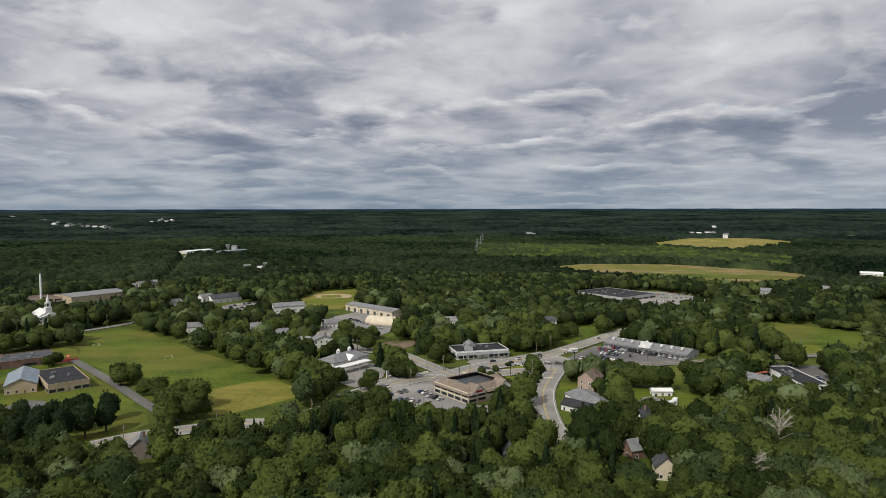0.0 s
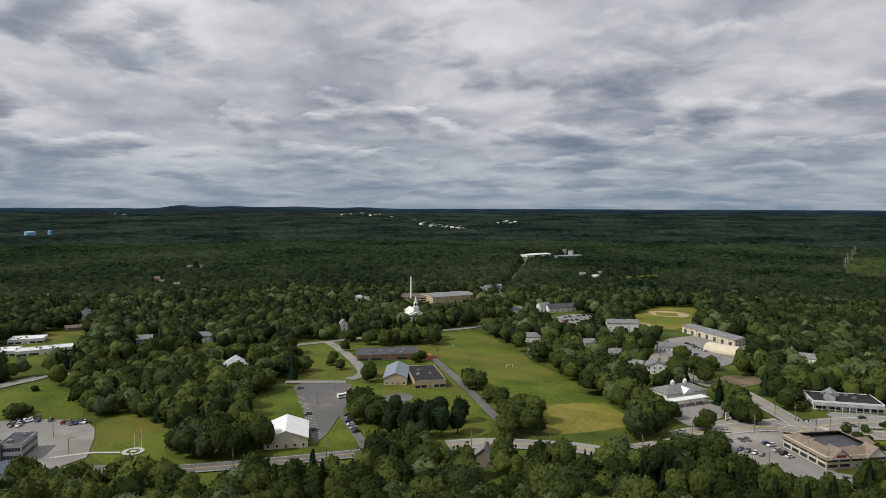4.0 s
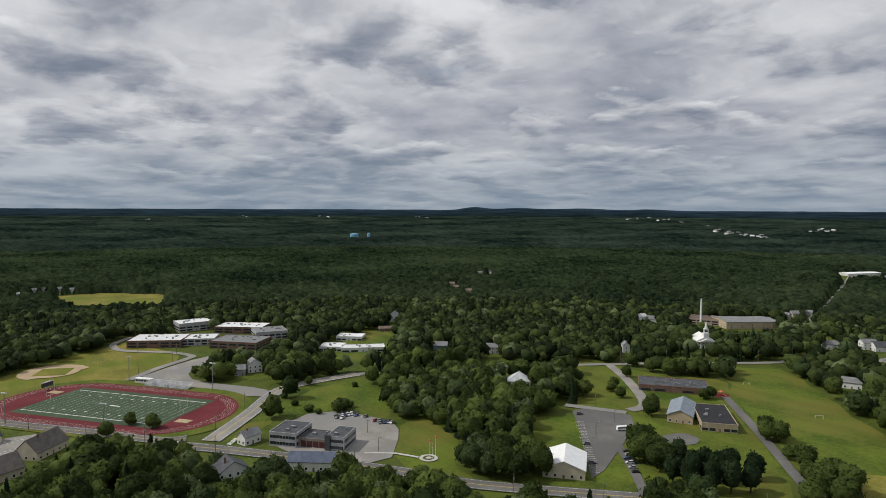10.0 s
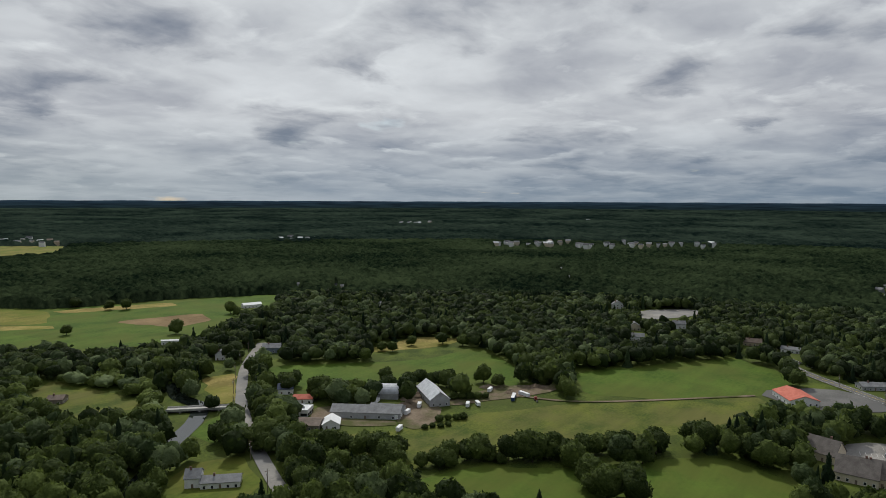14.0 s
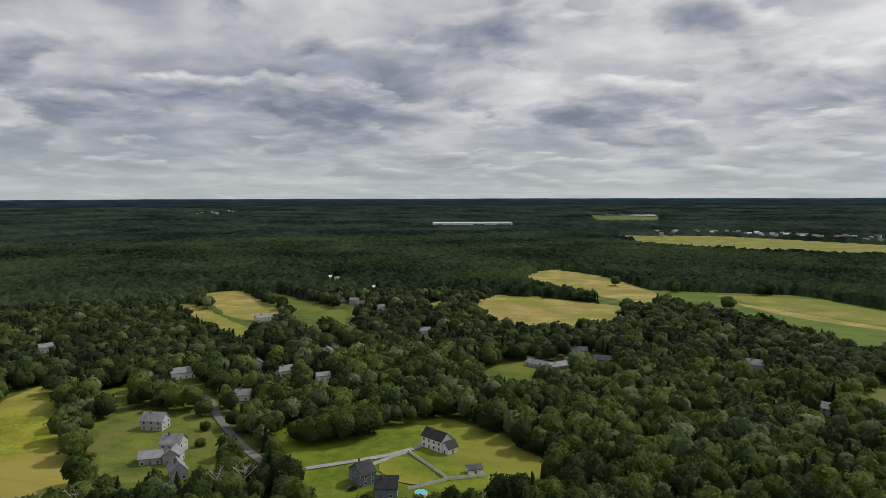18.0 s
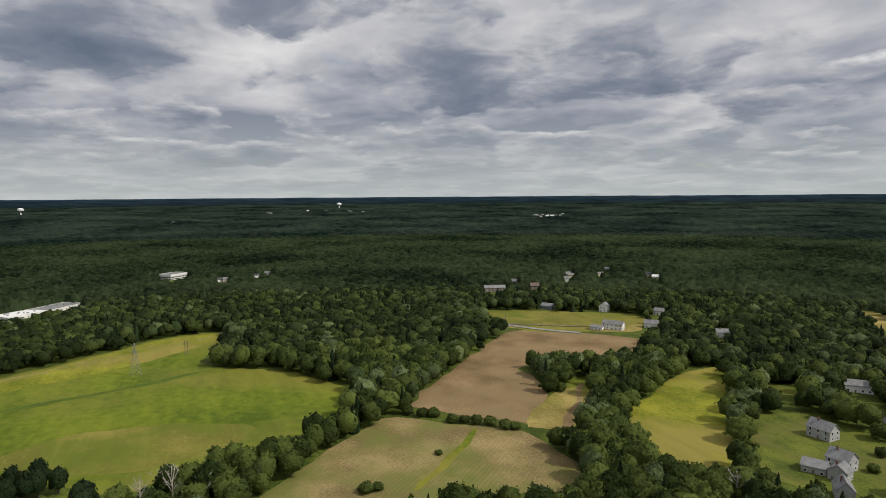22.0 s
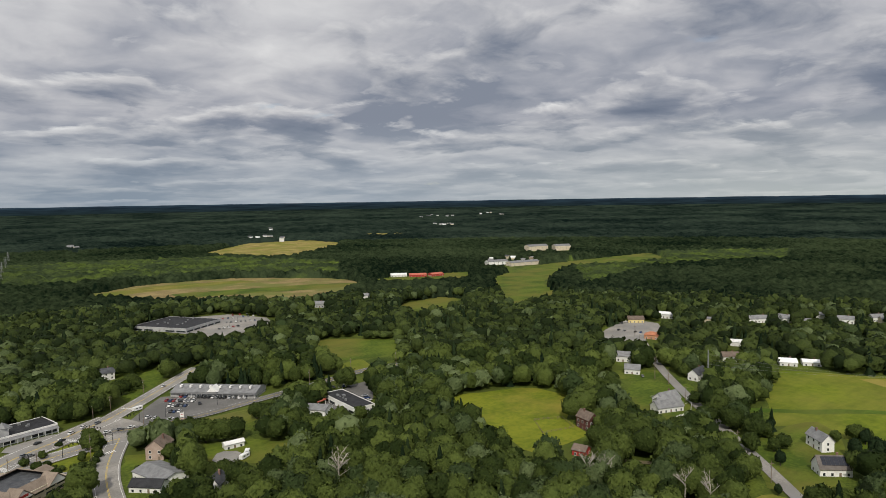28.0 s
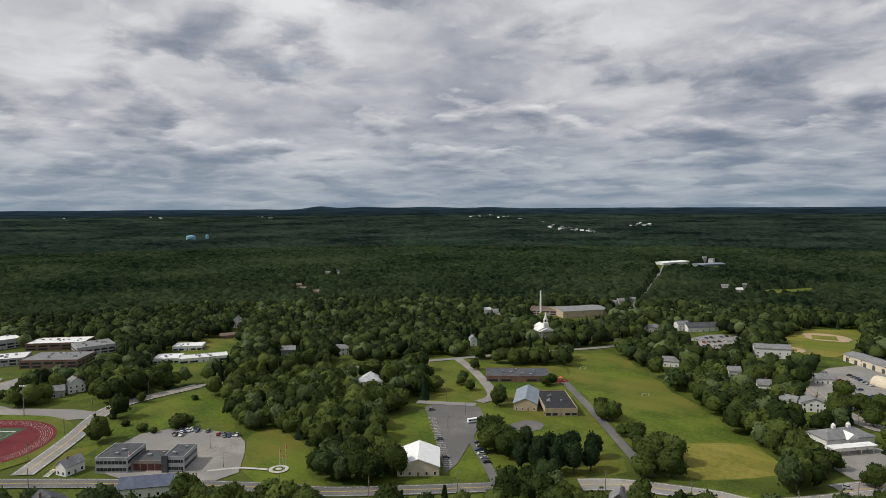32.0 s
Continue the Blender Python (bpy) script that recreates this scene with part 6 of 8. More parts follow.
def lattice(x, y, h):
    e = thing("lattice_pylon", x, y, 0, 35, "grey steel lattice pylon standing in the meadow", "pylon", "power line")
    b = 3.4
    for sx in (-1, 1):
        for sy in (-1, 1):
            link_mesh("leg", *rod((sx * b, sy * b, 0), (sx * 0.7, sy * 0.7, h * 0.8), 0.13), "steel", e)
    for k in range(5):
        z0, z1 = h * 0.8 * k / 5, h * 0.8 * (k + 1) / 5
        w0, w1 = b + (0.7 - b) * k / 5, b + (0.7 - b) * (k + 1) / 5
        for s in (-1, 1):
            link_mesh("brace", *join(rod((-w0, s * w0, z0), (w1, s * w1, z1), 0.07), rod((s * w0, w0, z0), (s * w1, -w1, z1), 0.07), rod((w0, s * w0, z0), (-w1, s * w1, z1), 0.07)), "steel", e)
    link_mesh("peak", *rod((0, 0, h * 0.8), (0, 0, h), 0.5), "steel", e)
    for z in (h * 0.72, h * 0.82, h * 0.93):
        link_mesh("arm", *rod((-4.5, 0, z), (4.5, 0, z), 0.16), "steel", e)


def h_frame(x, y, h):
    e = thing("pole_frame", x, y, 0, 35, "weathered wooden twin-pole power line frame", "power pole", "power line")
    for s in (-2, 2):
        link_mesh("pole", *tube(s, 0, 0, h, 0.26, 0.2, 8), "wood", e)
    link_mesh("crossarm", *rod((-4, 0, h - 2), (4, 0, h - 2), 0.16), "wood", e)
    link_mesh("brace", *join(rod((-2, 0, h - 7), (2, 0, h - 3), 0.1), rod((2, 0, h - 7), (-2, 0, h - 3), 0.1)), "wood", e)


steel_pole(433, 249, 27)
lattice(553, 38, 26)
h_frame(605, 1, 14)
h_frame(507, 136, 18)
h_frame(422, 286, 16)
for x, y in ((95, 1640), (80, 1500), (110, 1800), (70, 1370)):
    lattice(x, y, 32)
for k in range(3):
    pts3 = [(433, 249, 24 - k * 4), (507, 136, 16), (553, 38, 24 - k * 3), (605, 1, 12), (680, -60, 14)]
    wire_v, wire_f = [], []
    for a, b in zip(pts3, pts3[1:]):
        for i in range(8):
            s0, s1 = i / 8, (i + 1) / 8
            P = [Vector(a).lerp(Vector(b), s) - Vector((0, 0, 10 * s * (1 - s))) + Vector((k - 1, k - 1, 0)) for s in (s0, s1)]
            wire_v, wire_f = join((wire_v, wire_f), rod(P[0], P[1], 0.045, 3))
    w = link_mesh("power_cable", wire_v, wire_f, "steel")
    tagged(w, "thin grey power cable strung between the poles", "cable", "power cables")


def utility_pole(x, y, rot):
    e = thing("utility_pole", x, y, 0, rot, "brown wooden utility pole beside the road", "utility pole", "utility poles")
    link_mesh("pole", *tube(0, 0, 0, 11, 0.2, 0.14, 7), "wood", e)
    link_mesh("crossarm", *box(-1.2, 1.2, -0.07, 0.07, 9.7, 9.85), "wood", e)
    link_mesh("transformer", *tube(0.35, 0.1, 7.8, 8.8, 0.25, 0.25, 8), "steel", e)


def street_lamp(x, y, rot):
    e = thing("street_lamp", x, y, 0, rot, "dark steel street lamp with a curved arm", "street lamp", "street lamps")
    link_mesh("pole", *tube(0, 0, 0, 8, 0.14, 0.09, 7), "darkroof", e)
    link_mesh("arm", *rod((0, 0, 7.8), (2.4, 0, 8.3), 0.07), "darkroof", e)
    link_mesh("head", *box(2.1, 3.0, -0.18, 0.18, 8.15, 8.35), "steel", e)


def signal(x, y, rot):
    e = thing("traffic_signal", x, y, 0, rot, "black mast-arm traffic signal at the crossing", "traffic light", "traffic lights")
    link_mesh("mast", *tube(0, 0, 0, 7, 0.2, 0.14, 8), "rubber", e)
    link_mesh("arm", *rod((0, 0, 6.2), (10, 0, 6.8), 0.1), "rubber", e)
    for s in (4, 6.5, 9):
        link_mesh("signal_head", *box(s - 0.2, s + 0.2, -0.2, 0.2, 5.5, 6.6), "rubber", e)


for x, y, r in ((68, 405, 150), (42, 400, 30), (90, 440, 210), (60, 430, 300), (10, 396, 200)):
    signal(x, y, r)
for road, (line, half) in enumerate(list(SHADY)):
    if half < 3.4:
        continue
    run_len, nxt = 0.0, 20.0
    for (xa, ya), (xb, yb) in zip(line, line[1:]):
        seg = math.hypot(xb - xa, yb - ya)
        while nxt <= run_len + seg and seg > 0:
            s = (nxt - run_len) / seg
            nx, ny = -(yb - ya) / seg, (xb - xa) / seg
            px, py = xa + (xb - xa) * s + nx * (half + 1.5), ya + (yb - ya) * s + ny * (half + 1.5)
            if math.hypot(px, py) < 700 and not any(abs(px - b[0]) < b[3] + 3 and abs(py - b[1]) < b[3] + 3 for b in SPOTS):
                utility_pole(px, py, math.degrees(math.atan2(yb - ya, xb - xa)) + 90)
            nxt += 42.0
        run_len += seg
for x, y, r in ((118, 452, 0), (140, 440, 90), (105, 436, 45), (-10, 330, 0), (6, 352, 90), (240, 700, 30), (260, 730, 40), (-340, 190, 20), (-310, 180, 60), (-265, 330, 0), (-255, 300, 90)):
    street_lamp(x, y, r)


def sign_tower(x, y, rot):
    e = thing("shop_sign", x, y, 0, rot, "white roadside shop sign on two posts with plain bars", "sign", "shop signs")
    link_mesh("base", *box(-1.4, 1.4, -0.4, 0.4, 0, 1.2), "brickpale", e)
    for s in (-1.1, 1.1):
        link_mesh("post", *box(s - 0.15, s + 0.15, -0.15, 0.15, 1.2, 5.4), "white", e)
    link_mesh("board", *box(-0.94, 0.94, -0.12, 0.12, 2.2, 4.8), "white", e)
    link_mesh("bar", *box(-0.7, 0.7, -0.15, -0.125, 3.6, 4.1), "redwall", e)


sign_tower(-44, 372, 20)
sign_tower(-34, 392, 60)
sign_tower(112, 424, -30)

# ---- cars ----
for n, c in (("car_white", (0.62, 0.62, 0.62)), ("car_black", (0.012, 0.012, 0.014)), ("car_grey", (0.14, 0.145, 0.15)), ("car_silver", (0.36, 0.37, 0.38)), ("car_red", (0.26, 0.02, 0.02)), ("car_blue", (0.03, 0.06, 0.16))):
    surface(n, tuple(v * 0.85 for v in c), c, 0.5, 0.3, 6, 0.0)
CAR = {}
CARS_RND = random.Random(5)
COLOURS = (("white", 5), ("black", 5), ("grey", 4), ("silver", 3), ("red", 2), ("blue", 2))


def car_meshes(colour, tall):
    key = (colour, tall)
    if key not in CAR:
        h = 0.25 if tall else 0.0
        prof = [(-2.25, 0.35), (-2.28, 0.75), (-2.05, 0.98 + h), (-0.75, 1.0 + h), (1.25, 0.98 + h), (2.1, 0.82), (2.28, 0.6), (2.25, 0.35)]
        n = len(prof)
        V = [(x, s * 0.88, z) for s in (-1, 1) for x, z in prof]
        body = link_mesh("body", V, [(i, (i + 1) % n, n + (i + 1) % n, n + i) for i in range(n)] + [tuple(range(n - 1, -1, -1)), tuple(range(n, 2 * n))], "car_" + colour)
        z0, z1 = 0.95 + h, 1.45 + 1.3 * h
        back = -2.0 if tall else -1.7
        cab = [(back, z0), (back + 0.35, z1), (0.35, z1), (1.15, z0)]
        V = [(x, s * (0.82 if z == z0 else 0.66), z) for s in (-1, 1) for x, z in cab]
        glass = link_mesh("glazing", V, [(0, 1, 2, 3), (7, 6, 5, 4), (0, 4, 5, 1), (1, 5, 6, 2), (2, 6, 7, 3)], "glass")
        roof = link_mesh("roof", *box(back + 0.4, 0.32, -0.67, 0.67, z1, z1 + 0.05), "car_" + colour)
        wheel = link_mesh("wheel", [(0.33 * math.cos(6.2832 * i / 10), s, 0.33 * math.sin(6.2832 * i / 10)) for s in (-0.11, 0.11) for i in range(10)], [(i, (i + 1) % 10, 10 + (i + 1) % 10, 10 + i) for i in range(10)] + [tuple(range(9, -1, -1)), tuple(range(10, 20))], "rubber")
        CAR[key] = [o.data for o in (body, glass, roof, wheel)]
        for o in (body, glass, roof, wheel):
            bpy.data.objects.remove(o)
    return CAR[key]


def car(x, y, rot, z=0.62):
    colour = CARS_RND.choices([c for c, _ in COLOURS], [w for _, w in COLOURS])[0]
    tall = CARS_RND.random() < 0.5
    meshes = car_meshes(colour, tall)
    e = thing("car", x, y, z, rot, "%s %s on grey asphalt" % (colour, "sport utility car" if tall else "saloon car"), "car", "cars")
    for nm, me in zip(("body", "glazing", "roof"), meshes):
        new(nm, me).parent = e
    for sx in (-1.4, 1.4):
        for sy in (-0.8, 0.8):
            o = new("wheel", meshes[3])
            o.parent = e
            o.location = (sx, sy, 0.33)


def park(x0, y0, x1, y1, n):
    """A row of parked cars between two points, nose to the row's side."""
    d = math.degrees(math.atan2(y1 - y0, x1 - x0)) + 90
    long = math.hypot(x1 - x0, y1 - y0)
    if long > 8 and math.hypot(x0, y0) < 520:
        k = int(long / 2.7)
        rowm = pose(x0, y0, 0, 0, 0, d - 90)
        sl = link_mesh("stall_lines", *join(*[box(i * 2.7 - 0.07, i * 2.7 + 0.07, -2.6, 2.6, 0.44, 0.455) for i in range(k + 1)]), "paint_white")
        sl.matrix_world = rowm
        tagged(sl, "painted white parking bay lines on asphalt", "road marking", "parking bays", "stuff")
    for i in range(n):
        s = (i + 0.5) / n
        if CARS_RND.random() < 0.9:
            car(x0 + (x1 - x0) * s, y0 + (y1 - y0) * s, d + CARS_RND.uniform(-4, 4) + (180 if CARS_RND.random() < 0.5 else 0), 0.43)


park(-31, 356, -20, 364, 4)
park(-25, 347, -12, 343, 4)
park(-14, 363, -9, 358, 2)
park(-9, 354, -0, 346, 3)
park(-22, 330, -14, 323, 2)
park(-377, 187, -376, 199, 6)
park(-351, 204, -346, 213, 4)
park(-373, 199, -365, 205, 3)
park(-436, -25, -449, 20, 0)
park(-422, -21, -434, 22, 0)
park(-222, 286, -203, 271, 4)
park(-421, -35, -426, -11, 1)
park(-415, -11, -426, 12, 0)
park(-404, -30, -403, -7, 0)
park(-278, 311, -217, 255, 3)
park(114, 472, 130, 457, 8)
park(112, 458, 123, 450, 5)
park(109, 445, 116, 440, 3)
park(125, 475, 150, 450, 12)
park(129, 449, 135, 447, 2)
park(150, 450, 162, 440, 4)
park(94, 443, 100, 435, 2)
park(252, 767, 305, 759, 9)
park(247, 739, 283, 730, 7)
park(228, 707, 255, 709, 5)
park(268, 783, 319, 774, 6)
park(-48, 378, -45, 373, 1)
park(-35, 397, -25, 399, 3)
park(-46, 374, -39, 371, 2)
park(-37, 352, -31, 349, 2)
park(-382, 193, -376, 204, 4)
park(-357, 204, -345, 212, 5)
park(-377, 187, -371, 191, 2)
park(-229, 295, -212, 281, 4)
park(-232, 665, -202, 714, 9)
park(-223, 648, -193, 690, 9)
park(-214, 635, -188, 664, 7)
park(197, 421, 216, 423, 5)
park(192, 405, 204, 406, 3)
park(219, 424, 233, 420, 4)
park(229, 393, 224, 377, 3)
park(-630, -104, -613, -82, 6)
park(546, 418, 555, 384, 6)
park(573, 435, 593, 439, 2)
park(-78, 488, -64, 515, 4)
park(-65, 539, -52, 559, 3)
park(-99, 588, -72, 556, 10)
park(-88, 602, -66, 574, 7)
park(-70, 530, -58, 552, 6)
park(380, 260, 385, 235, 2)
park(415, 296, 420, 292, 1)
car(25.1, 415.9, 40)
car(33.5, 433.7, 40)
car(45.3, 429.6, 40)
car(51.7, 439.8, 40)
car(59.3, 447.5, 40)
car(67.6, 449.8, 40)
car(69.1, 427.8, 10)
car(76.4, 428.0, 10)
car(82.8, 427.8, 10)
car(106.1, 428.5, 10)
car(103.7, 419.5, 10)
car(122.8, 510.2, 40)
car(196.3, 439.7, 10)
car(-52.0, 357.1, 15)
car(-32.3, 370.1, 15)
car(28.2, 414.5, 15)
car(-264.7, 180.7, -25)
car(-287.9, 322.2, 60)
car(-297.8, 156.1, 40)
car(-384.9, 93.6, 40)
car(287.6, 441.7, 0)
car(330.7, 409.2, 0)
car(111.8, -287.7, 30)
car(341.7, 154.3, 50)
car(340.8, 298.5, 0)
vn = thing("minibus", -251, 320, 0.43, 62, "white minibus parked on the school lot", "bus")
link_mesh("body", *box(-3.6, 3.6, -1.05, 1.05, 0.5, 2.8), "whitemetal", vn)
link_mesh("hood", *box(3.6, 4.5, -1.0, 1.0, 0.5, 1.5), "whitemetal", vn)
link_mesh("glazing", *join(box(-3.3, 3.3, -1.07, -1.052, 1.6, 2.3), box(-3.3, 3.3, 1.052, 1.07, 1.6, 2.3), box(3.602, 3.62, -0.9, 0.9, 1.6, 2.4)), "glass", vn)
for sx in (-2.4, 3.0):
    for sy in (-0.95, 0.95):
        link_mesh("wheel", *join(rod((sx, sy - 0.15, 0.42), (sx, sy + 0.15, 0.42), 0.42, 12)), "rubber", vn)


# ---- farm yard, fences and small yards ----
def fence_run(name, label, run, mat, h, span, solid):
    e = thing(name, 0, 0, 0, 0, label, "fence")
    for (xa, ya), (xb, yb) in zip(run, run[1:]):
        n = max(1, round(math.hypot(xb - xa, yb - ya) / span))
        for i in range(n):
            p, q = Vector((xa + (xb - xa) * i / n, ya + (yb - ya) * i / n, 0)), Vector((xa + (xb - xa) * (i + 1) / n, ya + (yb - ya) * (i + 1) / n, 0))
            link_mesh("post", *box(p.x - 0.08, p.x + 0.08, p.y - 0.08, p.y + 0.08, 0, h + 0.15), mat, e)
            if solid:
                k = Vector((-(q - p).y, (q - p).x, 0)).normalized() * 0.03
                v = [c + d + Vector((0, 0, z)) for c in (p, q) for d in (k, -k) for z in (0.1, h)]
                link_mesh("panel", v, [(0, 4, 5, 1), (2, 3, 7, 6), (1, 5, 7, 3), (0, 1, 3, 2), (4, 6, 7, 5)], mat, e)
            else:
                for z in (h * 0.45, h * 0.9):
                    link_mesh("rail", *rod(p + Vector((0, 0, z)), q + Vector((0, 0, z)), 0.05, 4), mat, e)


fence_run("garden_fence", "dark wooden post fence round a garden plot", [(283.5, 278.0), (300.1, 269.5), (292.6, 253.3), (271.2, 258.8), (283.5, 278.0)], "wood", 1.5, 3.0, False)
fence_run("vinyl_fence", "white vinyl fence beside a white house", [(352.9, 223.7), (368.7, 223.0), (386.6, 233.3), (394.1, 243.0)], "paint_white", 1.8, 2.4, True)


def mound(x, y, r, h, seed):
    rng = random.Random(seed)
    V, Q = [(0, 0, h)], []
    for k in range(1, 6):
        for i in range(14):
            a = 6.2832 * i / 14
            rr = r * k / 5 * rng.uniform(0.85, 1.15)
            V.append((rr * math.cos(a) * 1.5, rr * math.sin(a), max(-0.1, h * (1 - (k / 5) ** 1.3) * rng.uniform(0.7, 1.2)) if k < 5 else -0.1))
    Q += [(0, 1 + i, 1 + (i + 1) % 14) for i in range(14)]
    for k in range(4):
        Q += [(1 + k * 14 + i, 15 + k * 14 + i, 15 + k * 14 + (i + 1) % 14, 1 + k * 14 + (i + 1) % 14) for i in range(14)]
    o = link_mesh("dirt_mound", V, Q, "dirt")
    o.matrix_world = pose(x, y, 0.05, 0, 0, rng.uniform(0, 180))
    tagged(o, "rough heap of brown earth and rubble in the farm yard", "mound", "farm mounds")


for n, (x, y) in enumerate([(-348.4, -295.1), (-400.9, -267.1), (-407.0, -259.1), (-423.7, -240.3), (-434.5, -229.3), (-399.6, -247.5), (-329.6, -287.5)]):
    mound(x, y, 4.5 if n else 8.0, 2.2 if n else 3.2, n)


def container(x, y, rot, mat, label, l=12.0):
    e = thing("shipping_container", x, y, 0.05, rot, label, "container", "farm containers")
    link_mesh("shell", *join(box(-l / 2, l / 2, -1.2, 1.2, 0.15, 2.6), *[box(-l / 2 + 0.4 + i * 0.8, -l / 2 + 0.7 + i * 0.8, -1.26, 1.26, 0.3, 2.5) for i in range(int(l / 0.8) - 1)]), mat, e)
    link_mesh("lid", *box(-l / 2 - 0.05, l / 2 + 0.05, -1.25, 1.25, 2.6, 2.68), "whitemetal", e)
    for s in (-0.6, 0.6):
        link_mesh("door", *box(l / 2 + 0.01, l / 2 + 0.08, s - 0.56, s + 0.56, 0.25, 2.5), mat, e)


container(-387.9, -237.7, 25, "car_blue", "blue corrugated shipping container on the dirt track")
container(-398.6, -235.4, 75, "whitemetal", "white box trailer parked on the dirt track", 9.0)


def camper(x, y, rot):
    e = thing("camper_trailer", x, y, 0.1, rot, "white camper trailer parked on grass", "trailer", "campers")
    link_mesh("body", *box(-3, 3, -1.15, 1.15, 0.6, 2.9), "whitemetal", e)
    link_mesh("window", *join(box(-2, -0.6, -1.19, -1.16, 1.6, 2.3), box(0.6, 2.0, -1.19, -1.16, 1.6, 2.3)), "glass", e)
    link_mesh("hitch", *rod((3, 0, 0.6), (4.3, 0, 0.5), 0.08), "steel", e)
    for sy in (-1.0, 1.0):
        link_mesh("wheel", *rod((-0.3, sy - 0.12, 0.36), (-0.3, sy + 0.12, 0.36), 0.36, 10), "rubber", e)


for x, y, r in ((120, 336, 30), (123, 340, 60), (94, 463, 20), (-383, -283, 10), (-387, -280, 40), (-392, -260, 15), (-354, -253, 30), (-360, -249, 50), (-291, -259, 20), (-307, -274, 10), (-333, -278, 30), (-322, -307, 20), (-317, -275, 15)):
    camper(x, y, r)


def digger(x, y, rot):
    e = thing("excavator", x, y, 0.05, rot, "small red tracked excavator on bare earth", "excavator")
    for sy in (-0.9, 0.9):
        link_mesh("track", *box(-1.6, 1.6, sy - 0.25, sy + 0.25, 0, 0.7), "rubber", e)
    link_mesh("cab", *box(-1.3, 0.9, -0.9, 0.9, 0.75, 2.4), "car_red", e)
    link_mesh("boom", *join(rod((0.9, 0, 1.4), (3.2, 0, 3.2), 0.18), rod((3.2, 0, 3.2), (4.6, 0, 1.0), 0.15)), "car_red", e)
    link_mesh("bucket", *box(4.2, 5.0, -0.5, 0.5, 0.2, 1.0), "steel", e)


digger(-394.7, -223.8, 40)


def dead_tree(x, y, h, seed):
    rng = random.Random(seed)
    e = thing("dead_tree", x, y, 0, rng.uniform(0, 360), "bare pale grey dead tree among green crowns", "tree", "dead trees")
    link_mesh("trunk", *tube(0, 0, -0.1, h * 0.75, 0.32, 0.12, 7), "deadwood", e)
    for k in range(9):
        a, z = rng.uniform(0, 6.28), h * rng.uniform(0.35, 0.74)
        tip = Vector((math.cos(a), math.sin(a), rng.uniform(0.7, 1.6))).normalized() * h * rng.uniform(0.28, 0.42)
        base = Vector((0, 0, z))
        twigs = [rod(base, base + tip, 0.11, 4)]
        for _ in range(6):
            p = base + tip * rng.uniform(0.4, 0.95)
            twigs.append(rod(p, p + Vector((rng.uniform(-1, 1), rng.uniform(-1, 1), rng.uniform(0.1, 1.2))) * h * 0.11, 0.055, 3))
        link_mesh("branch", *join(*twigs), "deadwood", e)


for n, (x, y) in enumerate(((213, -229), (166, -261), (157, -269), (258, 145), (256, 156), (232, 192), (240, 188), (141, 268), (144, 273), (114, 234), (301, 18), (305, 5), (300, -8), (314, 10))):
    dead_tree(x, y, 17 + n % 3, n)
    CLEAR.append([(x + 4 * math.cos(k), y + 4 * math.sin(k)) for k in range(6)])
# details of some houses
ls = bpy.data.objects["long_shed"]
side = -1 if (ls.matrix_world.inverted() @ Vector((0, 0, 0))).y < 0 else 1
wl = max(v.co.x for v in next(c for c in ls.children if c.name.startswith("wall")).data.vertices)
wd = max(v.co.y for v in next(c for c in ls.children if c.name.startswith("wall")).data.vertices)
for i in range(7):
    x = -wl + 2 * wl * (i + 0.5) / 7
    link_mesh("garage_door", *box(x - 1.7, x + 1.7, side * wd - 0.08, side * wd + 0.08, 0, 3.8), "darkroof", ls, "dark roll-up garage door")
sh = bpy.data.objects["solar_house"]
side = -1 if (sh.matrix_world.inverted() @ Vector((0, 0, 0))).y < 0 else 1
vs = [v.co for v in next(c for c in sh.children if c.name.startswith("wall")).data.vertices]
a, b = max(v.x for v in vs), max(v.y for v in vs)
for i in range(6):
    x0, x1 = -a * 0.8 + i * a * 0.27, -a * 0.8 + (i + 1) * a * 0.27 - 0.1
    for s0, s1 in ((0.14, 0.46), (0.48, 0.80)):
        v = [(x, side * b * s, 4 + 5 * (1 - s) + dz) for dz in (0.42, 0.5) for x, s in ((x0, s0), (x1, s0), (x1, s1), (x0, s1))]
        link_mesh("solar_panel", v, [(0, 1, 2, 3), (7, 6, 5, 4), (0, 4, 5, 1), (1, 5, 6, 2), (2, 6, 7, 3), (3, 7, 4, 0)], "solar", sh, "black solar panel")
ac = thing("shop_canopy", 193.7, 393.4, 0.4, 20, "red canopy before the black-roofed shop", "canopy")
link_mesh("deck", *box(-4, 4, -3, 3, 3.2, 3.8), "redroof", ac)
for x in (-3.5, 3.5):
    for y in (-2.5, 2.5):
        link_mesh("column", *tube(x, y, 0, 3.2, 0.15, 0.15, 6), "paint_white", ac)

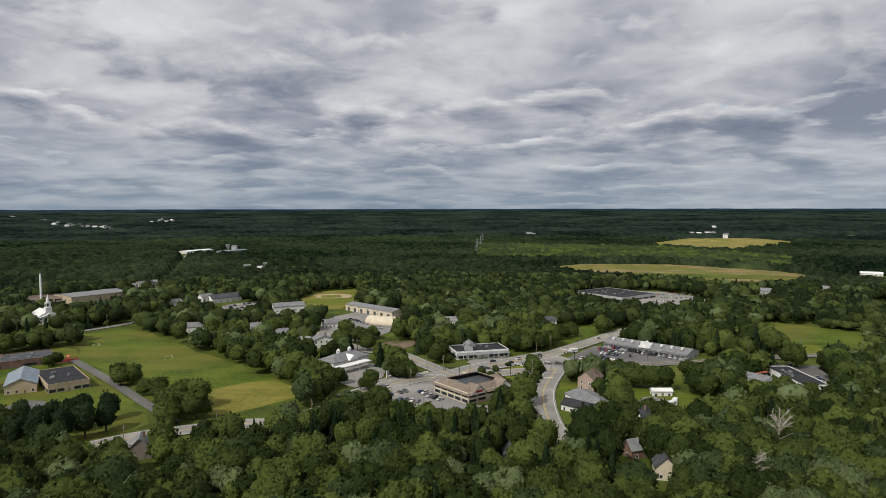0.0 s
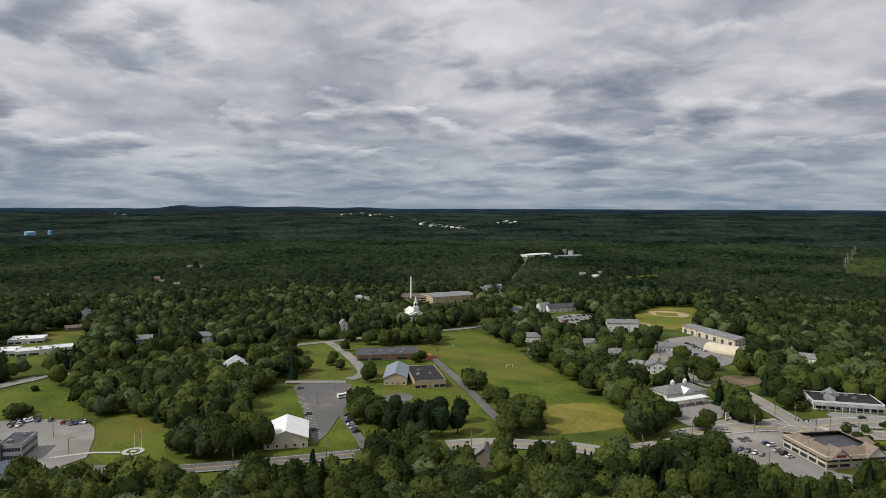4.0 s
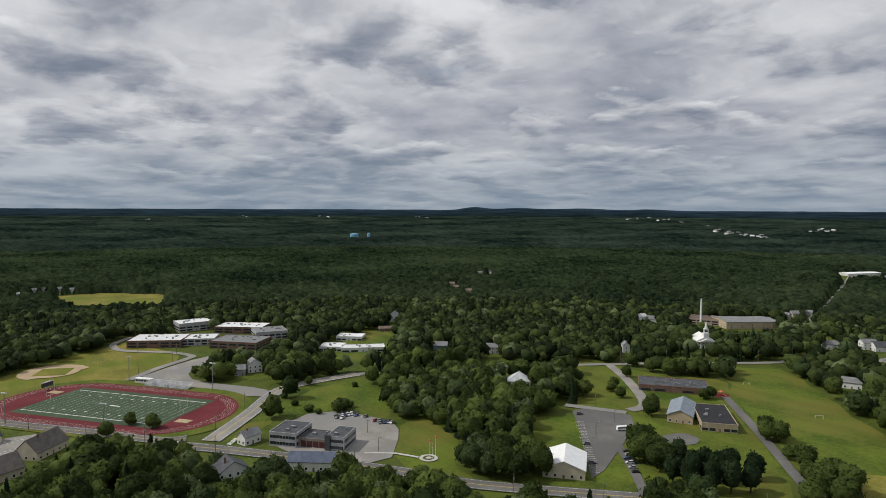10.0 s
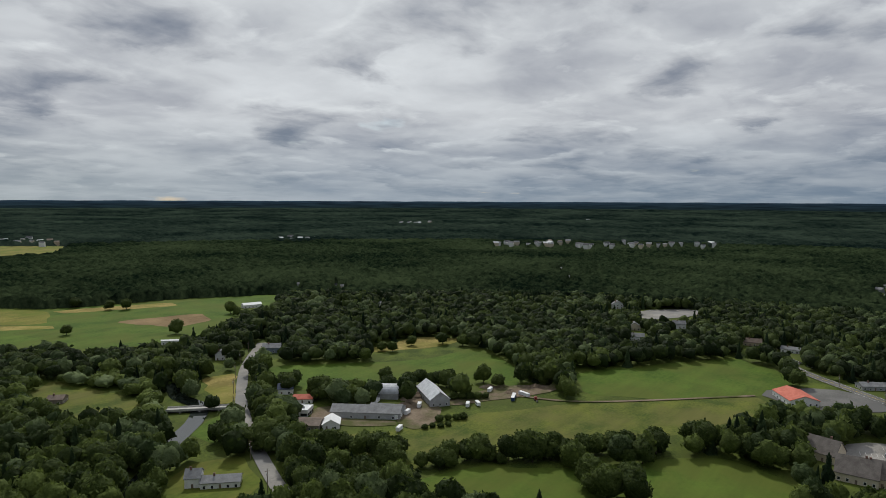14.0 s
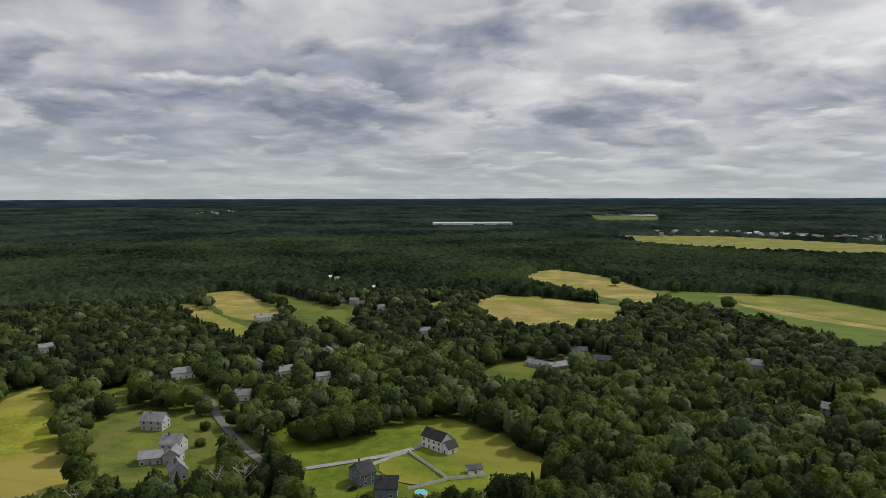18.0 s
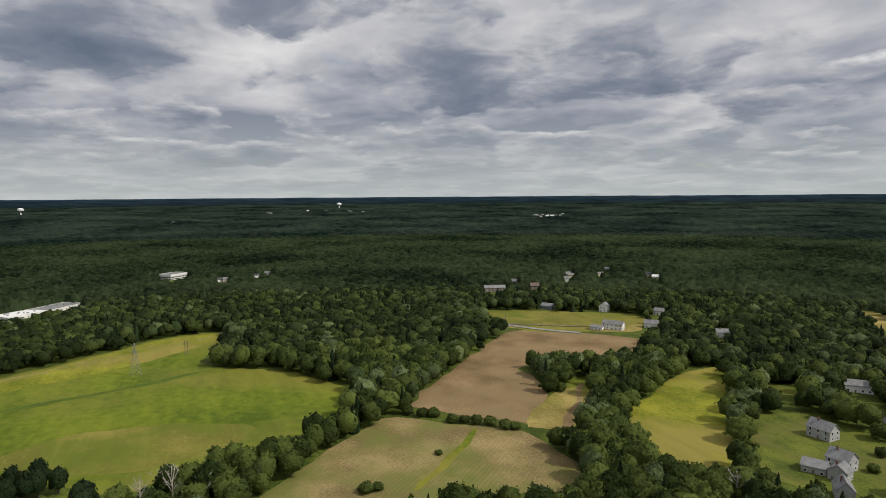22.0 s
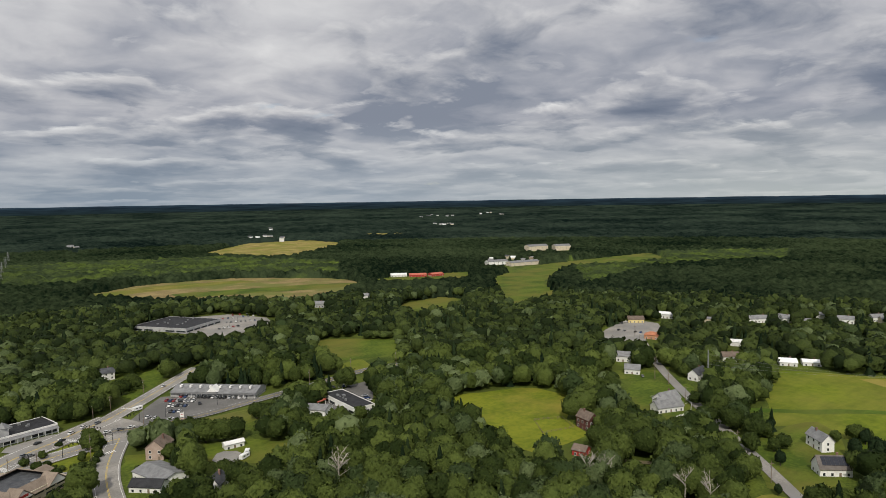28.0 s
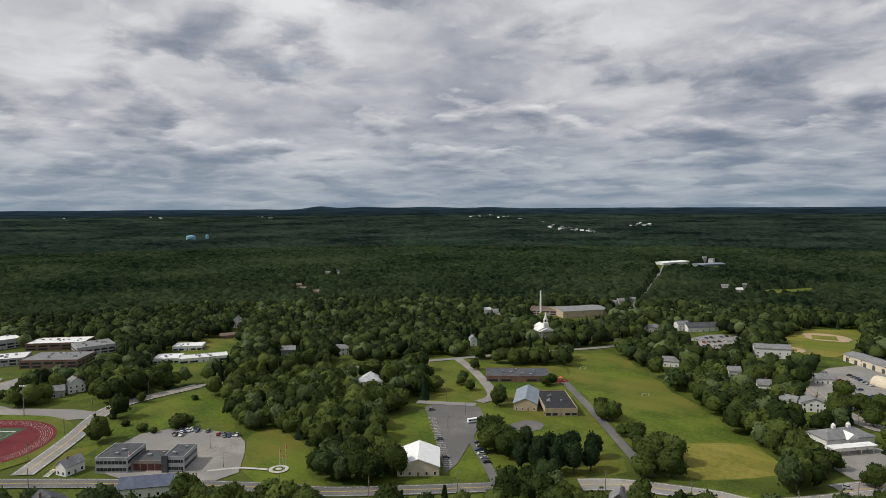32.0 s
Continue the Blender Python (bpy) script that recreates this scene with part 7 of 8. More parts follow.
# ---- far villages ----
def far_houses(places):
    clusters = [(x, y, c, k) for x, y, c in places for k in range(2 if math.hypot(x, y) > 1400 else 1)]
    for x, y, c, k in clusters:
        rnd = random.Random(int(x * 7 + y) + 911 * k)
        loose = 0.035 if k else 0.012
        s = 1 + rnd.uniform(-loose, loose)
        spread = 30 if k else 4
        x, y = x * s + rnd.uniform(-spread, spread), y * s + rnd.uniform(-spread, spread)
        z = float(terrain(x, y))
        d = math.hypot(x, y)
        w = rnd.uniform(8, 13) * (1.35 if d > 1800 else 1.0)
        dp = w * rnd.uniform(0.5, 0.8)
        h = rnd.uniform(3.5, 6) + (7 if d > 1500 else 0)
        wall, cover = {"w": (rnd.choice(("white", "white", "cream")), rnd.choice(("greyroof", "greyroof", "whiteroof", "darkroof"))), "g": ("greywall", "greyroof"), "c": ("tan", "tanroof")}[c]
        rot = rnd.uniform(-40, 40) + math.degrees(math.atan2(y, x)) + 90
        e = thing("distant_house", x, y, z, rot, "small %s house far off among the trees" % WALLS[wall], "house", "distant houses")
        a, b, k = w / 2, dp / 2, dp * 0.35
        link_mesh("wall", *join(box(-a, a, -b, b, 0, h), ([(-a, -b, h), (-a, b, h), (-a, 0, h + k), (a, -b, h), (a, b, h), (a, 0, h + k)], [(0, 1, 2), (3, 5, 4)])), wall, e)
        link_mesh("roof", [(s * (a + 0.4), p, q) for s in (-1, 1) for p, q in ((-b - 0.4, h - 0.3), (0, h + k), (b + 0.4, h - 0.3), (b + 0.4, h), (0, h + k + 0.3), (-b - 0.4, h))], [(5, 4, 1, 0), (4, 3, 2, 1), (6, 7, 10, 11), (7, 8, 9, 10), (5, 11, 10, 4), (4, 10, 9, 3), (0, 6, 11, 5), (2, 3, 9, 8)], cover, e)
        if d < 1300:
            for i in range(3):
                piece("window", "frame", e, -a * 0.6 + i * a * 0.6, -b, 2, 0, 1.2, 1, 1.5)
        SPOTS.append((x, y, math.radians(rot), a * 0.7, b * 0.7))


far_houses([(-2836, 3662, "w"), (-2839, 3777, "w"), (-2854, 3921, "w"), (-2593, 3659, "w"), (-2646, 3852, "w"), (-2372, 3570, "w"), (-1995, 3271, "w"), (-1759, 2972, "w"), (-1599, 2811, "w"), (-1476, 2705, "w"), (-1370, 2606, "w"), (-1300, 2548, "w"), (-1425, 3176, "w"), (-1380, 3264, "w")])
far_houses([(-1620, -1041, "w"), (-1672, -1039, "w"), (-1706, -1024, "w"), (-1658, -960, "w"), (-1752, -985, "w"), (-1746, -939, "w"), (-1828, -946, "c"), (-1858, -933, "w"), (-1761, -852, "w"), (-1731, -805, "w"), (-1818, -788, "w"), (-1907, -772, "w"), (-1870, -735, "w"), (-1893, -688, "w"), (-1938, -657, "w"), (-1978, -622, "w"), (-1996, -581, "w"), (-2013, -539, "w")])
far_houses([(-3148, -1460, "w"), (-2352, -2049, "w"), (-2400, -2043, "w"), (-2426, -2002, "w"), (-2487, -1989, "w"), (-1407, -1711, "w"), (-1404, -1669, "w"), (-1457, -1669, "w")])
far_houses([(-1179, -72, "g"), (-1144, -58, "w"), (-1072, -50, "w"), (-1273, -69, "g"), (-1146, 39, "w"), (-1169, 58, "w"), (-1186, 80, "w"), (-1211, 100, "w"), (-1212, 121, "w"), (-1169, 129, "w")])
far_houses([(-712, -767, "w"), (-701, -739, "w"), (-671, -811, "w"), (-593, -622, "w"), (-619, -579, "w"), (-1034, -516, "g"), (-1150, -598, "g")])
far_houses([(-438, -2354, "c"), (-470, -2329, "w"), (-508, -2328, "w"), (-541, -2308, "w"), (-588, -2303, "w"), (-615, -2253, "w"), (-654, -2248, "c"), (-695, -2217, "w"), (-745, -2214, "w"), (-773, -2160, "w"), (-803, -2108, "w"), (-820, -2039, "c")])
far_houses([(-194, -2395, "c"), (-256, -2389, "w"), (-321, -2405, "w"), (-388, -2426, "w"), (-446, -2385, "c"), (-501, -2344, "w"), (-556, -2308, "w"), (-608, -2263, "w"), (-660, -2225, "w"), (-720, -2218, "c"), (-759, -2151, "w"), (-799, -2093, "w")])
far_houses([(2247, -3344, "w"), (2142, -3325, "w"), (2129, -3486, "w"), (2906, -1627, "w"), (2902, -1674, "w"), (2827, -1681, "w"), (2828, -1732, "w"), (935, -597, "g"), (895, -567, "w"), (983, -700, "g"), (880, -714, "w"), (850, -700, "w"), (451, -1045, "w"), (421, -1000, "w"), (330, -815, "w"), (308, -800, "g"), (330, -936, "w"), (201, -461, "w")])
far_houses([(2115, 2963, "w"), (2218, 3022, "w"), (2287, 3034, "w"), (2242, 2896, "w"), (2557, 2968, "w"), (2681, 3017, "w"), (2580, 2818, "w"), (1783, 2387, "w"), (1783, 2323, "w"), (1833, 2325, "w"), (862, 2246, "w"), (909, 2233, "w"), (930, 2135, "w"), (1075, 2580, "w"), (290, 2195, "w"), (1012, 1059, "w"), (1007, 1026, "w"), (1019, 1012, "c"), (960, 1076, "w")])
far_houses([(-4227, 903, "w"), (-4568, 1629, "w"), (-4329, 2089, "w"), (-4210, 2094, "w"), (-3974, 2685, "w"), (-3850, 2698, "w"), (-1026, 849, "w"), (-1032, 877, "w"), (-889, 672, "c"), (-870, 670, "c"), (-812, 647, "c"), (-501, 1557, "g"), (-330, 1103, "w"), (-308, 1081, "w"), (-310, 1126, "w"), (-493, 665, "w"), (-478, 663, "w"), (-389, 867, "g"), (-392, 848, "w"), (-398, 820, "g"), (-1711, 2862, "w"), (-1601, 2777, "w"), (-1499, 2698, "w"), (-1425, 2662, "w"), (-1372, 2661, "w"), (-1461, 3367, "w"), (-1379, 3308, "w")])
far_houses([(1150, -106, "w"), (1171, -128, "w"), (1123, -45, "w"), (1119, -59, "w"), (2990, 69, "w"), (3666, -409, "w"), (3920, -662, "w"), (3887, -761, "w"), (3780, -877, "w"), (3746, -954, "w"), (2900, -1705, "w"), (2877, -1633, "w"), (959, -606, "w"), (927, -595, "w"), (927, -654, "w"), (902, -474, "g"), (763, 306, "w"), (729, 331, "w")])
far_houses([(677, 342, "w"), (650, 378, "w"), (785, 257, "w"), (720, 303, "w"), (570, 303, "w")])

# ---- single trees ----
TREE = {}
TREE_LOOK = {"cypress": ("needle", "narrow dark green cypress in a clipped row", "conifer"), "oak": ("leaf", "broad green leafy tree standing in the open", "tree"), "pine": ("needle", "dark green conifer with dense dark boughs", "conifer"), "shrub": ("leaf", "low rounded green shrub", "shrub")}


def tree_meshes(kind, variant):
    key = (kind, variant)
    if key in TREE:
        return TREE[key]
    rng = np.random.default_rng(100 + variant + 17 * len(kind))
    con = kind == "pine"
    P, Q = crown(rng, 13, 8, 210, 0.092)
    z0, half, rad = (0.43, 0.60, 0.56) if kind == "oak" else (0.46, 0.58, 0.34) if con else (0.46, 0.60, 0.30) if kind == "cypress" else (0.34, 0.66, 0.75)
    P = P * np.array([rad, rad, half]) + np.array([0, 0, z0])
    me = bpy.data.meshes.new("crown")
    me.from_pydata(P.tolist(), [], Q.tolist())
    me.polygons.foreach_set("use_smooth", [True] * len(Q))
    at = me.attributes.new("tint", "FLOAT", "POINT")
    at.data.foreach_set("value", np.full(len(P), 0.30 + 0.1 * variant, np.float32))
    me.materials.append(MATS[TREE_LOOK[kind][0]])
    parts = [tube(0, 0, -0.02, 0.62 if not con else 0.9, 0.030, 0.010, 7)]
    for k in range(5):
        a = k * 1.257 + variant
        parts.append(rod((0, 0, 0.26 + 0.06 * k), (0.26 * math.cos(a), 0.26 * math.sin(a), 0.50 + 0.06 * k), 0.010, 5))
    v, f = join(*parts)
    tm = bpy.data.meshes.new("trunk")
    tm.from_pydata([tuple(q) for q in v], [], f)
    tm.materials.append(MATS["bark"])
    TREE[key] = (me, tm)
    return TREE[key]


TREE_RND = random.Random(3)


def plant(kind, places):
    mat, label, cat = TREE_LOOK[kind]
    for x, y, h in places:
        me, tm = tree_meshes(kind, TREE_RND.randrange(5))
        e = thing({"cypress": "cypress", "oak": "tree", "pine": "conifer", "shrub": "shrub"}[kind], x, y, 0, TREE_RND.uniform(0, 360), label, cat, "single trees" if kind == "oak" else "conifers" if kind == "pine" else "cypress hedge" if kind == "cypress" else "shrubs")
        k = h * TREE_RND.uniform(0.95, 1.1)
        w = k * TREE_RND.uniform(0.9, 1.15)
        for nm, d in (("trunk", tm), ("crown", me)):
            o = new(nm, d)
            o.parent = e
            o.scale = (w, w, k)


plant("oak", [(-35, 338, 11), (-41, 330, 10), (3, 433, 6), (-22, 402, 9), (24, 401, 5), (-55, 470, 12), (-44, 447, 8)])
plant("oak", [(-33, 324, 13), (-116, 509, 12), (-120, 609, 9), (-143, 596, 11), (-120, 467, 12), (-80, 530, 12), (-66, 498, 12), (-58, 488, 13), (-80, 500, 10), (-56, 513, 11), (-67, 368, 11), (-62, 380, 10)])
plant("cypress", [(-106, 452, 3), (-105, 453, 3), (-103, 455, 3), (-102, 458, 3), (-100, 459, 3), (-99, 461, 3), (-97, 464, 3), (-96, 466, 3), (-94, 469, 3), (-93, 472, 3)])
plant("oak", [(-304, -383, 12), (-314, -383, 12), (-306, -349, 14), (-299, -343, 9), (-313, -348, 13), (-318, -324, 12), (-323, -320, 11), (-330, -322, 10), (-369, -318, 10), (-375, -311, 11), (-380, -298, 12), (-385, -292, 12), (-265, -353, 13), (-270, -348, 11), (-255, -331, 12), (-252, -334, 10), (-240, -305, 14), (-239, -304, 9), (-236, -288, 13), (-237, -290, 11), (-226, -303, 14), (-220, -297, 11), (-241, -279, 10), (-242, -283, 6)])
plant("oak", [(-239, -266, 13), (-246, -266, 9), (-246, -261, 12), (-248, -255, 9)])
plant("oak", [(-250, -248, 14), (-250, -252, 9), (-251, -238, 14), (-254, -243, 11), (-259, -233, 12), (-252, -231, 8), (-266, -209, 9), (-261, -205, 8), (-272, -207, 11), (-266, -203, 10), (-282, -200, 11), (-284, -193, 10), (-293, -183, 14), (-298, -180, 12), (-302, -175, 14), (-303, -174, 11), (-316, -168, 12), (-310, -168, 11), (-285, -190, 6), (-287, -184, 5), (-324, -155, 11), (-325, -154, 10), (-332, -150, 10), (-329, -150, 7)])
plant("oak", [(-345, -139, 11), (-348, -137, 7), (-420, -61, 12), (-401, -65, 14), (-396, -69, 13), (-388, -72, 13), (-391, -65, 11), (-375, -79, 13), (-375, -79, 11)])
plant("shrub", [(-269, -208, 4), (-273, -205, 4), (-285, -193, 4), (-288, -190, 4), (-292, -187, 4), (-308, -171, 4), (-316, -165, 4), (-321, -160, 4), (-361, -270, 5), (-365, -266, 5), (-369, -262, 5), (-373, -258, 5), (-377, -254, 4), (-319, -250, 4), (-324, -247, 4), (-329, -244, 4), (-332, -241, 4), (-303, -249, 3), (-308, -247, 3), (-311, -243, 3), (-316, -241, 3)])
plant("oak", [(361, 193, 13), (375, 208, 14), (355, 204, 13), (300, 232, 14), (303, 224, 16), (298, 211, 17), (316, 216, 15), (278, 207, 15), (275, 220, 14), (338, 201, 14), (322, 202, 14), (338, 168, 10), (317, 185, 13), (301, 198, 14)])
plant("oak", [(-190, 377, 12), (-184, 380, 13), (-158, 355, 11), (-135, 318, 13), (-123, 318, 14), (-134, 308, 12), (-212, 289, 16), (-203, 289, 15), (-266, 370, 11), (-318, 395, 8), (-297, 377, 7), (-258, 429, 9), (-260, 423, 8), (-316, 463, 13), (-314, 480, 13), (-304, 486, 14), (-332, 460, 11), (-340, 378, 11), (-317, 359, 12), (-352, 462, 10)])
plant("pine", [(-187, 278, 15), (-178, 279, 16), (-170, 284, 15), (-163, 290, 16), (-158, 299, 15), (-197, 298, 16), (-184, 301, 15), (-173, 306, 15), (-165, 316, 14), (-174, 296, 16), (-184, 292, 15)])
plant("shrub", [(-439, 178, 4), (-418, 177, 4), (-400, 179, 5), (-388, 197, 9), (-392, 206, 5), (-409, 162, 3), (-391, 182, 4), (-436, 234, 4)])
plant("oak", [(-27, 393, 11), (-20, 393, 9), (-42, 367, 12), (-30, 398, 10), (-6, 484, 9), (-13, 477, 9), (4, 471, 8)])
plant("oak", [(150, 394, 12), (152, 379, 13), (160, 378, 12), (168, 379, 11), (165, 364, 12), (166, 354, 10), (175, 360, 8), (185, 357, 7), (192, 355, 7), (200, 348, 9), (57, 412, 10), (33, 407, 5), (17, 389, 4), (26, 379, 5), (35, 370, 6), (103, 519, 13), (93, 509, 12), (162, 390, 13), (156, 399, 9), (105, 381, 14), (111, 373, 13), (120, 369, 14), (127, 367, 13), (102, 392, 10)])
plant("oak", [(88, 363, 8), (95, 357, 9), (92, 329, 12), (102, 316, 11)])
plant("shrub", [(43, 423, 3), (58, 400, 4), (58, 390, 4), (55, 382, 4), (52, 375, 4), (48, 377, 4), (44, 378, 3), (39, 382, 3), (36, 386, 3), (34, 395, 3), (80, 392, 6), (60, 404, 4), (63, 409, 4)])
plant("oak", [(-304, -414, 14), (-301, -374, 11), (-306, -347, 12), (-305, -350, 8), (-313, -337, 13), (-317, -332, 12), (-362, -335, 11), (-363, -311, 10), (-376, -302, 11), (-380, -291, 12), (-407, -276, 15), (-406, -262, 9), (-441, -256, 10), (-431, -238, 9), (-423, -218, 10), (-438, -408, 9), (-441, -399, 9), (-471, -401, 10), (-494, -382, 11), (-501, -363, 11)])
plant("oak", [(-247, -228, 14), (-247, -222, 11), (-253, -243, 13), (-259, -239, 11), (-264, -209, 9), (-258, -214, 8), (-279, -201, 11), (-285, -199, 8), (-284, -197, 13), (-287, -191, 8), (-299, -177, 16), (-299, -172, 11), (-304, -171, 15), (-308, -166, 11), (-311, -157, 12), (-308, -164, 9), (-338, -144, 11), (-342, -142, 7), (-333, -125, 12), (-326, -131, 10), (-351, -124, 14), (-358, -127, 12), (-376, -111, 13), (-381, -115, 11)])
plant("oak", [(-377, -101, 14), (-379, -107, 13), (-385, -88, 15), (-390, -95, 11), (-291, -136, 14), (-289, -133, 9), (-282, -123, 16), (-284, -130, 12), (-292, -116, 15), (-288, -112, 14)])
plant("oak", [(-153, -855, 16), (-232, -1001, 20), (-289, -706, 10), (-389, -824, 12), (-403, -811, 14), (-362, -625, 15), (-467, -685, 14), (-463, -666, 10), (-369, -875, 14), (-293, -386, 13), (-303, -377, 12), (-310, -348, 14), (-214, -329, 12), (-214, -305, 12), (-216, -321, 11), (-349, -321, 11), (-320, -329, 12)])
plant("oak", [(-24, -1049, 14), (-109, -1000, 14), (-219, -993, 15), (-70, -870, 10), (-175, -727, 10)])
plant("oak", [(157, -336, 15), (150, -342, 16), (141, -347, 17), (133, -354, 16), (127, -361, 14), (152, -356, 15), (142, -361, 16), (161, -355, 14), (134, -370, 15), (164, -338, 13), (98, -477, 9), (92, -509, 8)])
plant("shrub", [(290, -314, 3), (278, -302, 4), (267, -292, 3), (257, -282, 4), (295, -324, 3), (278, -308, 3), (260, -290, 4), (250, -276, 3), (227, -343, 5), (215, -320, 5)])
plant("shrub", [(386, -132, 5), (379, -139, 6), (376, -146, 6), (361, -152, 6), (358, -159, 5), (353, -165, 6), (348, -172, 6), (340, -178, 6), (336, -183, 5), (318, -127, 3), (289, -79, 5), (289, -85, 4), (360, -69, 9), (368, -84, 10), (389, -100, 8), (395, -240, 6), (392, -248, 6)])
plant("pine", [(376, 119, 11), (395, 133, 9), (372, 175, 8), (335, 76, 13), (339, 69, 13), (341, 64, 14), (342, 56, 13), (308, 41, 14), (375, 115, 12), (397, 138, 7), (331, 149, 8), (297, 134, 5), (309, 59, 7)])
plant("pine", [(370, 129, 11), (377, 122, 12), (354, 109, 14), (346, 103, 14), (339, 98, 15), (344, 92, 14), (332, 86, 9), (336, 88, 13), (348, 84, 14), (347, 75, 15), (352, 65, 13), (357, 93, 12), (312, 41, 17), (309, 70, 7), (327, 103, 12)])
plant("oak", [(364, 173, 8), (355, 159, 8), (398, 139, 9), (400, 135, 8), (368, 181, 10), (378, 199, 12), (429, 241, 11), (434, 233, 10), (347, 160, 8)])
plant("oak", [(357, 176, 12), (403, 227, 12), (387, 231, 10), (440, 125, 6), (381, 97, 5), (386, 145, 7)])
plant("oak", [(-139, 330, 14), (-129, 336, 15), (-150, 341, 9), (-138, 343, 13), (-196, 387, 11), (-189, 387, 9), (-168, 358, 8), (-312, 385, 7), (-298, 378, 7), (-259, 360, 11), (-222, 299, 16), (-212, 296, 14), (-332, 428, 9)])
plant("oak", [(-29, 396, 11), (-25, 404, 9), (57, 404, 10), (50, 390, 5), (29, 390, 5), (86, 406, 5), (70, 351, 5), (34, 380, 5)])
plant("oak", [(-425, 86, 9), (-440, 76, 8), (-424, 60, 9), (-374, 80, 8), (-514, 147, 6), (-541, 145, 8), (-460, 207, 7)])

# ---- woodland ----

def inside(px, py, poly):
    c = np.zeros(len(px), bool)
    n = len(poly)
    for i in range(n):
        (x1, y1), (x2, y2) = poly[i], poly[(i + 1) % n]
        if y1 == y2:
            continue
        c ^= ((y1 > py) != (y2 > py)) & (px < (x2 - x1) * (py - y1) / (y2 - y1) + x1)
    return c


def near_line(px, py, line, reach):
    best = np.full(len(px), 1e9)
    for (x1, y1), (x2, y2) in zip(line, line[1:]):
        dx, dy = x2 - x1, y2 - y1
        s = np.clip(((px - x1) * dx + (py - y1) * dy) / max(dx * dx + dy * dy, 1e-6), 0, 1)
        best = np.minimum(best, np.hypot(px - x1 - s * dx, py - y1 - s * dy))
    return best < reach


def wooded(px, py, margin=3.0, view_gap=True):
    """Where trees stand: not in clearings, streets, buildings, nor on their camera side, kept clear so that they show.
    """
    ok = np.ones(len(px), bool)
    wob = np.random.default_rng(4)
    px, py = px + wob.uniform(-2.5, 2.5, len(px)), py + wob.uniform(-2.5, 2.5, len(py))
    r = np.maximum(np.hypot(px, py), 1.0)
    for poly in CLEAR:
        near = min(math.hypot(*p) for p in poly) - 130, max(math.hypot(*p) for p in poly) + 5
        some = (r > near[0]) & (r < near[1])
        hit_any = np.zeros(int(some.sum()), bool)
        qx, qy, qr = px[some], py[some], r[some]
        for k in (np.arange(0, 0.075, 0.018) if view_gap else (0.0,)):
            hit_any |= inside(qx * (1 + k), qy * (1 + k), poly)
        ok[some] &= ~hit_any
    for line, half in SHADY:
        ok &= ~near_line(px, py, line, half + margin)
        if view_gap:
            for s in (12.0, 22.0):
                ok &= ~near_line(px * (1 + s / r), py * (1 + s / r), line, half + 1.0)
    # no trees between a building and the camera, near enough to hide it
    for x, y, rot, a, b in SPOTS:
        reach = (0.14 if math.hypot(x, y) < 320 else 0.085) * math.hypot(x, y) if view_gap else 0.0
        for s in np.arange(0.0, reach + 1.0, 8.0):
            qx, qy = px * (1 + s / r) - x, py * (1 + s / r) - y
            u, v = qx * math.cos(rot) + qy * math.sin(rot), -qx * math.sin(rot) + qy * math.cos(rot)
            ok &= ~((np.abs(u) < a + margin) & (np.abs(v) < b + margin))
    return ok


def scatter(rng, r0, r1, pitch):
    n = int(2 * r1 / pitch) + 2
    g = (np.arange(n) - n / 2) * pitch
    X, Y = np.meshgrid(g, g)
    X = X.ravel() + rng.uniform(-0.48, 0.48, X.size) * pitch
    Y = Y.ravel() + rng.uniform(-0.48, 0.48, Y.size) * pitch
    d = np.hypot(X, Y)
    k = (d >= r0) & (d < r1)
    return X[k], Y[k]


def quads_object(name, P, Q, tint, mat, label):
    """One mesh of many crowns: P corners, Q quads, tint one value a corner."""
    me = bpy.data.meshes.new(name)
    me.vertices.add(len(P))
    me.vertices.foreach_set("co", P.astype(np.float32).ravel())
    me.loops.add(Q.size)
    me.loops.foreach_set("vertex_index", Q.astype(np.int32).ravel())
    me.polygons.add(len(Q))
    me.polygons.foreach_set("loop_start", np.arange(0, Q.size, 4, dtype=np.int32))
    me.polygons.foreach_set("use_smooth", np.ones(len(Q), bool))
    me.update(calc_edges=True)
    at = me.attributes.new("tint", "FLOAT", "POINT")
    at.data.foreach_set("value", tint.astype(np.float32))
    me.materials.append(MATS[mat])
    return tagged(new(name, me), label, "trees", kind="stuff")


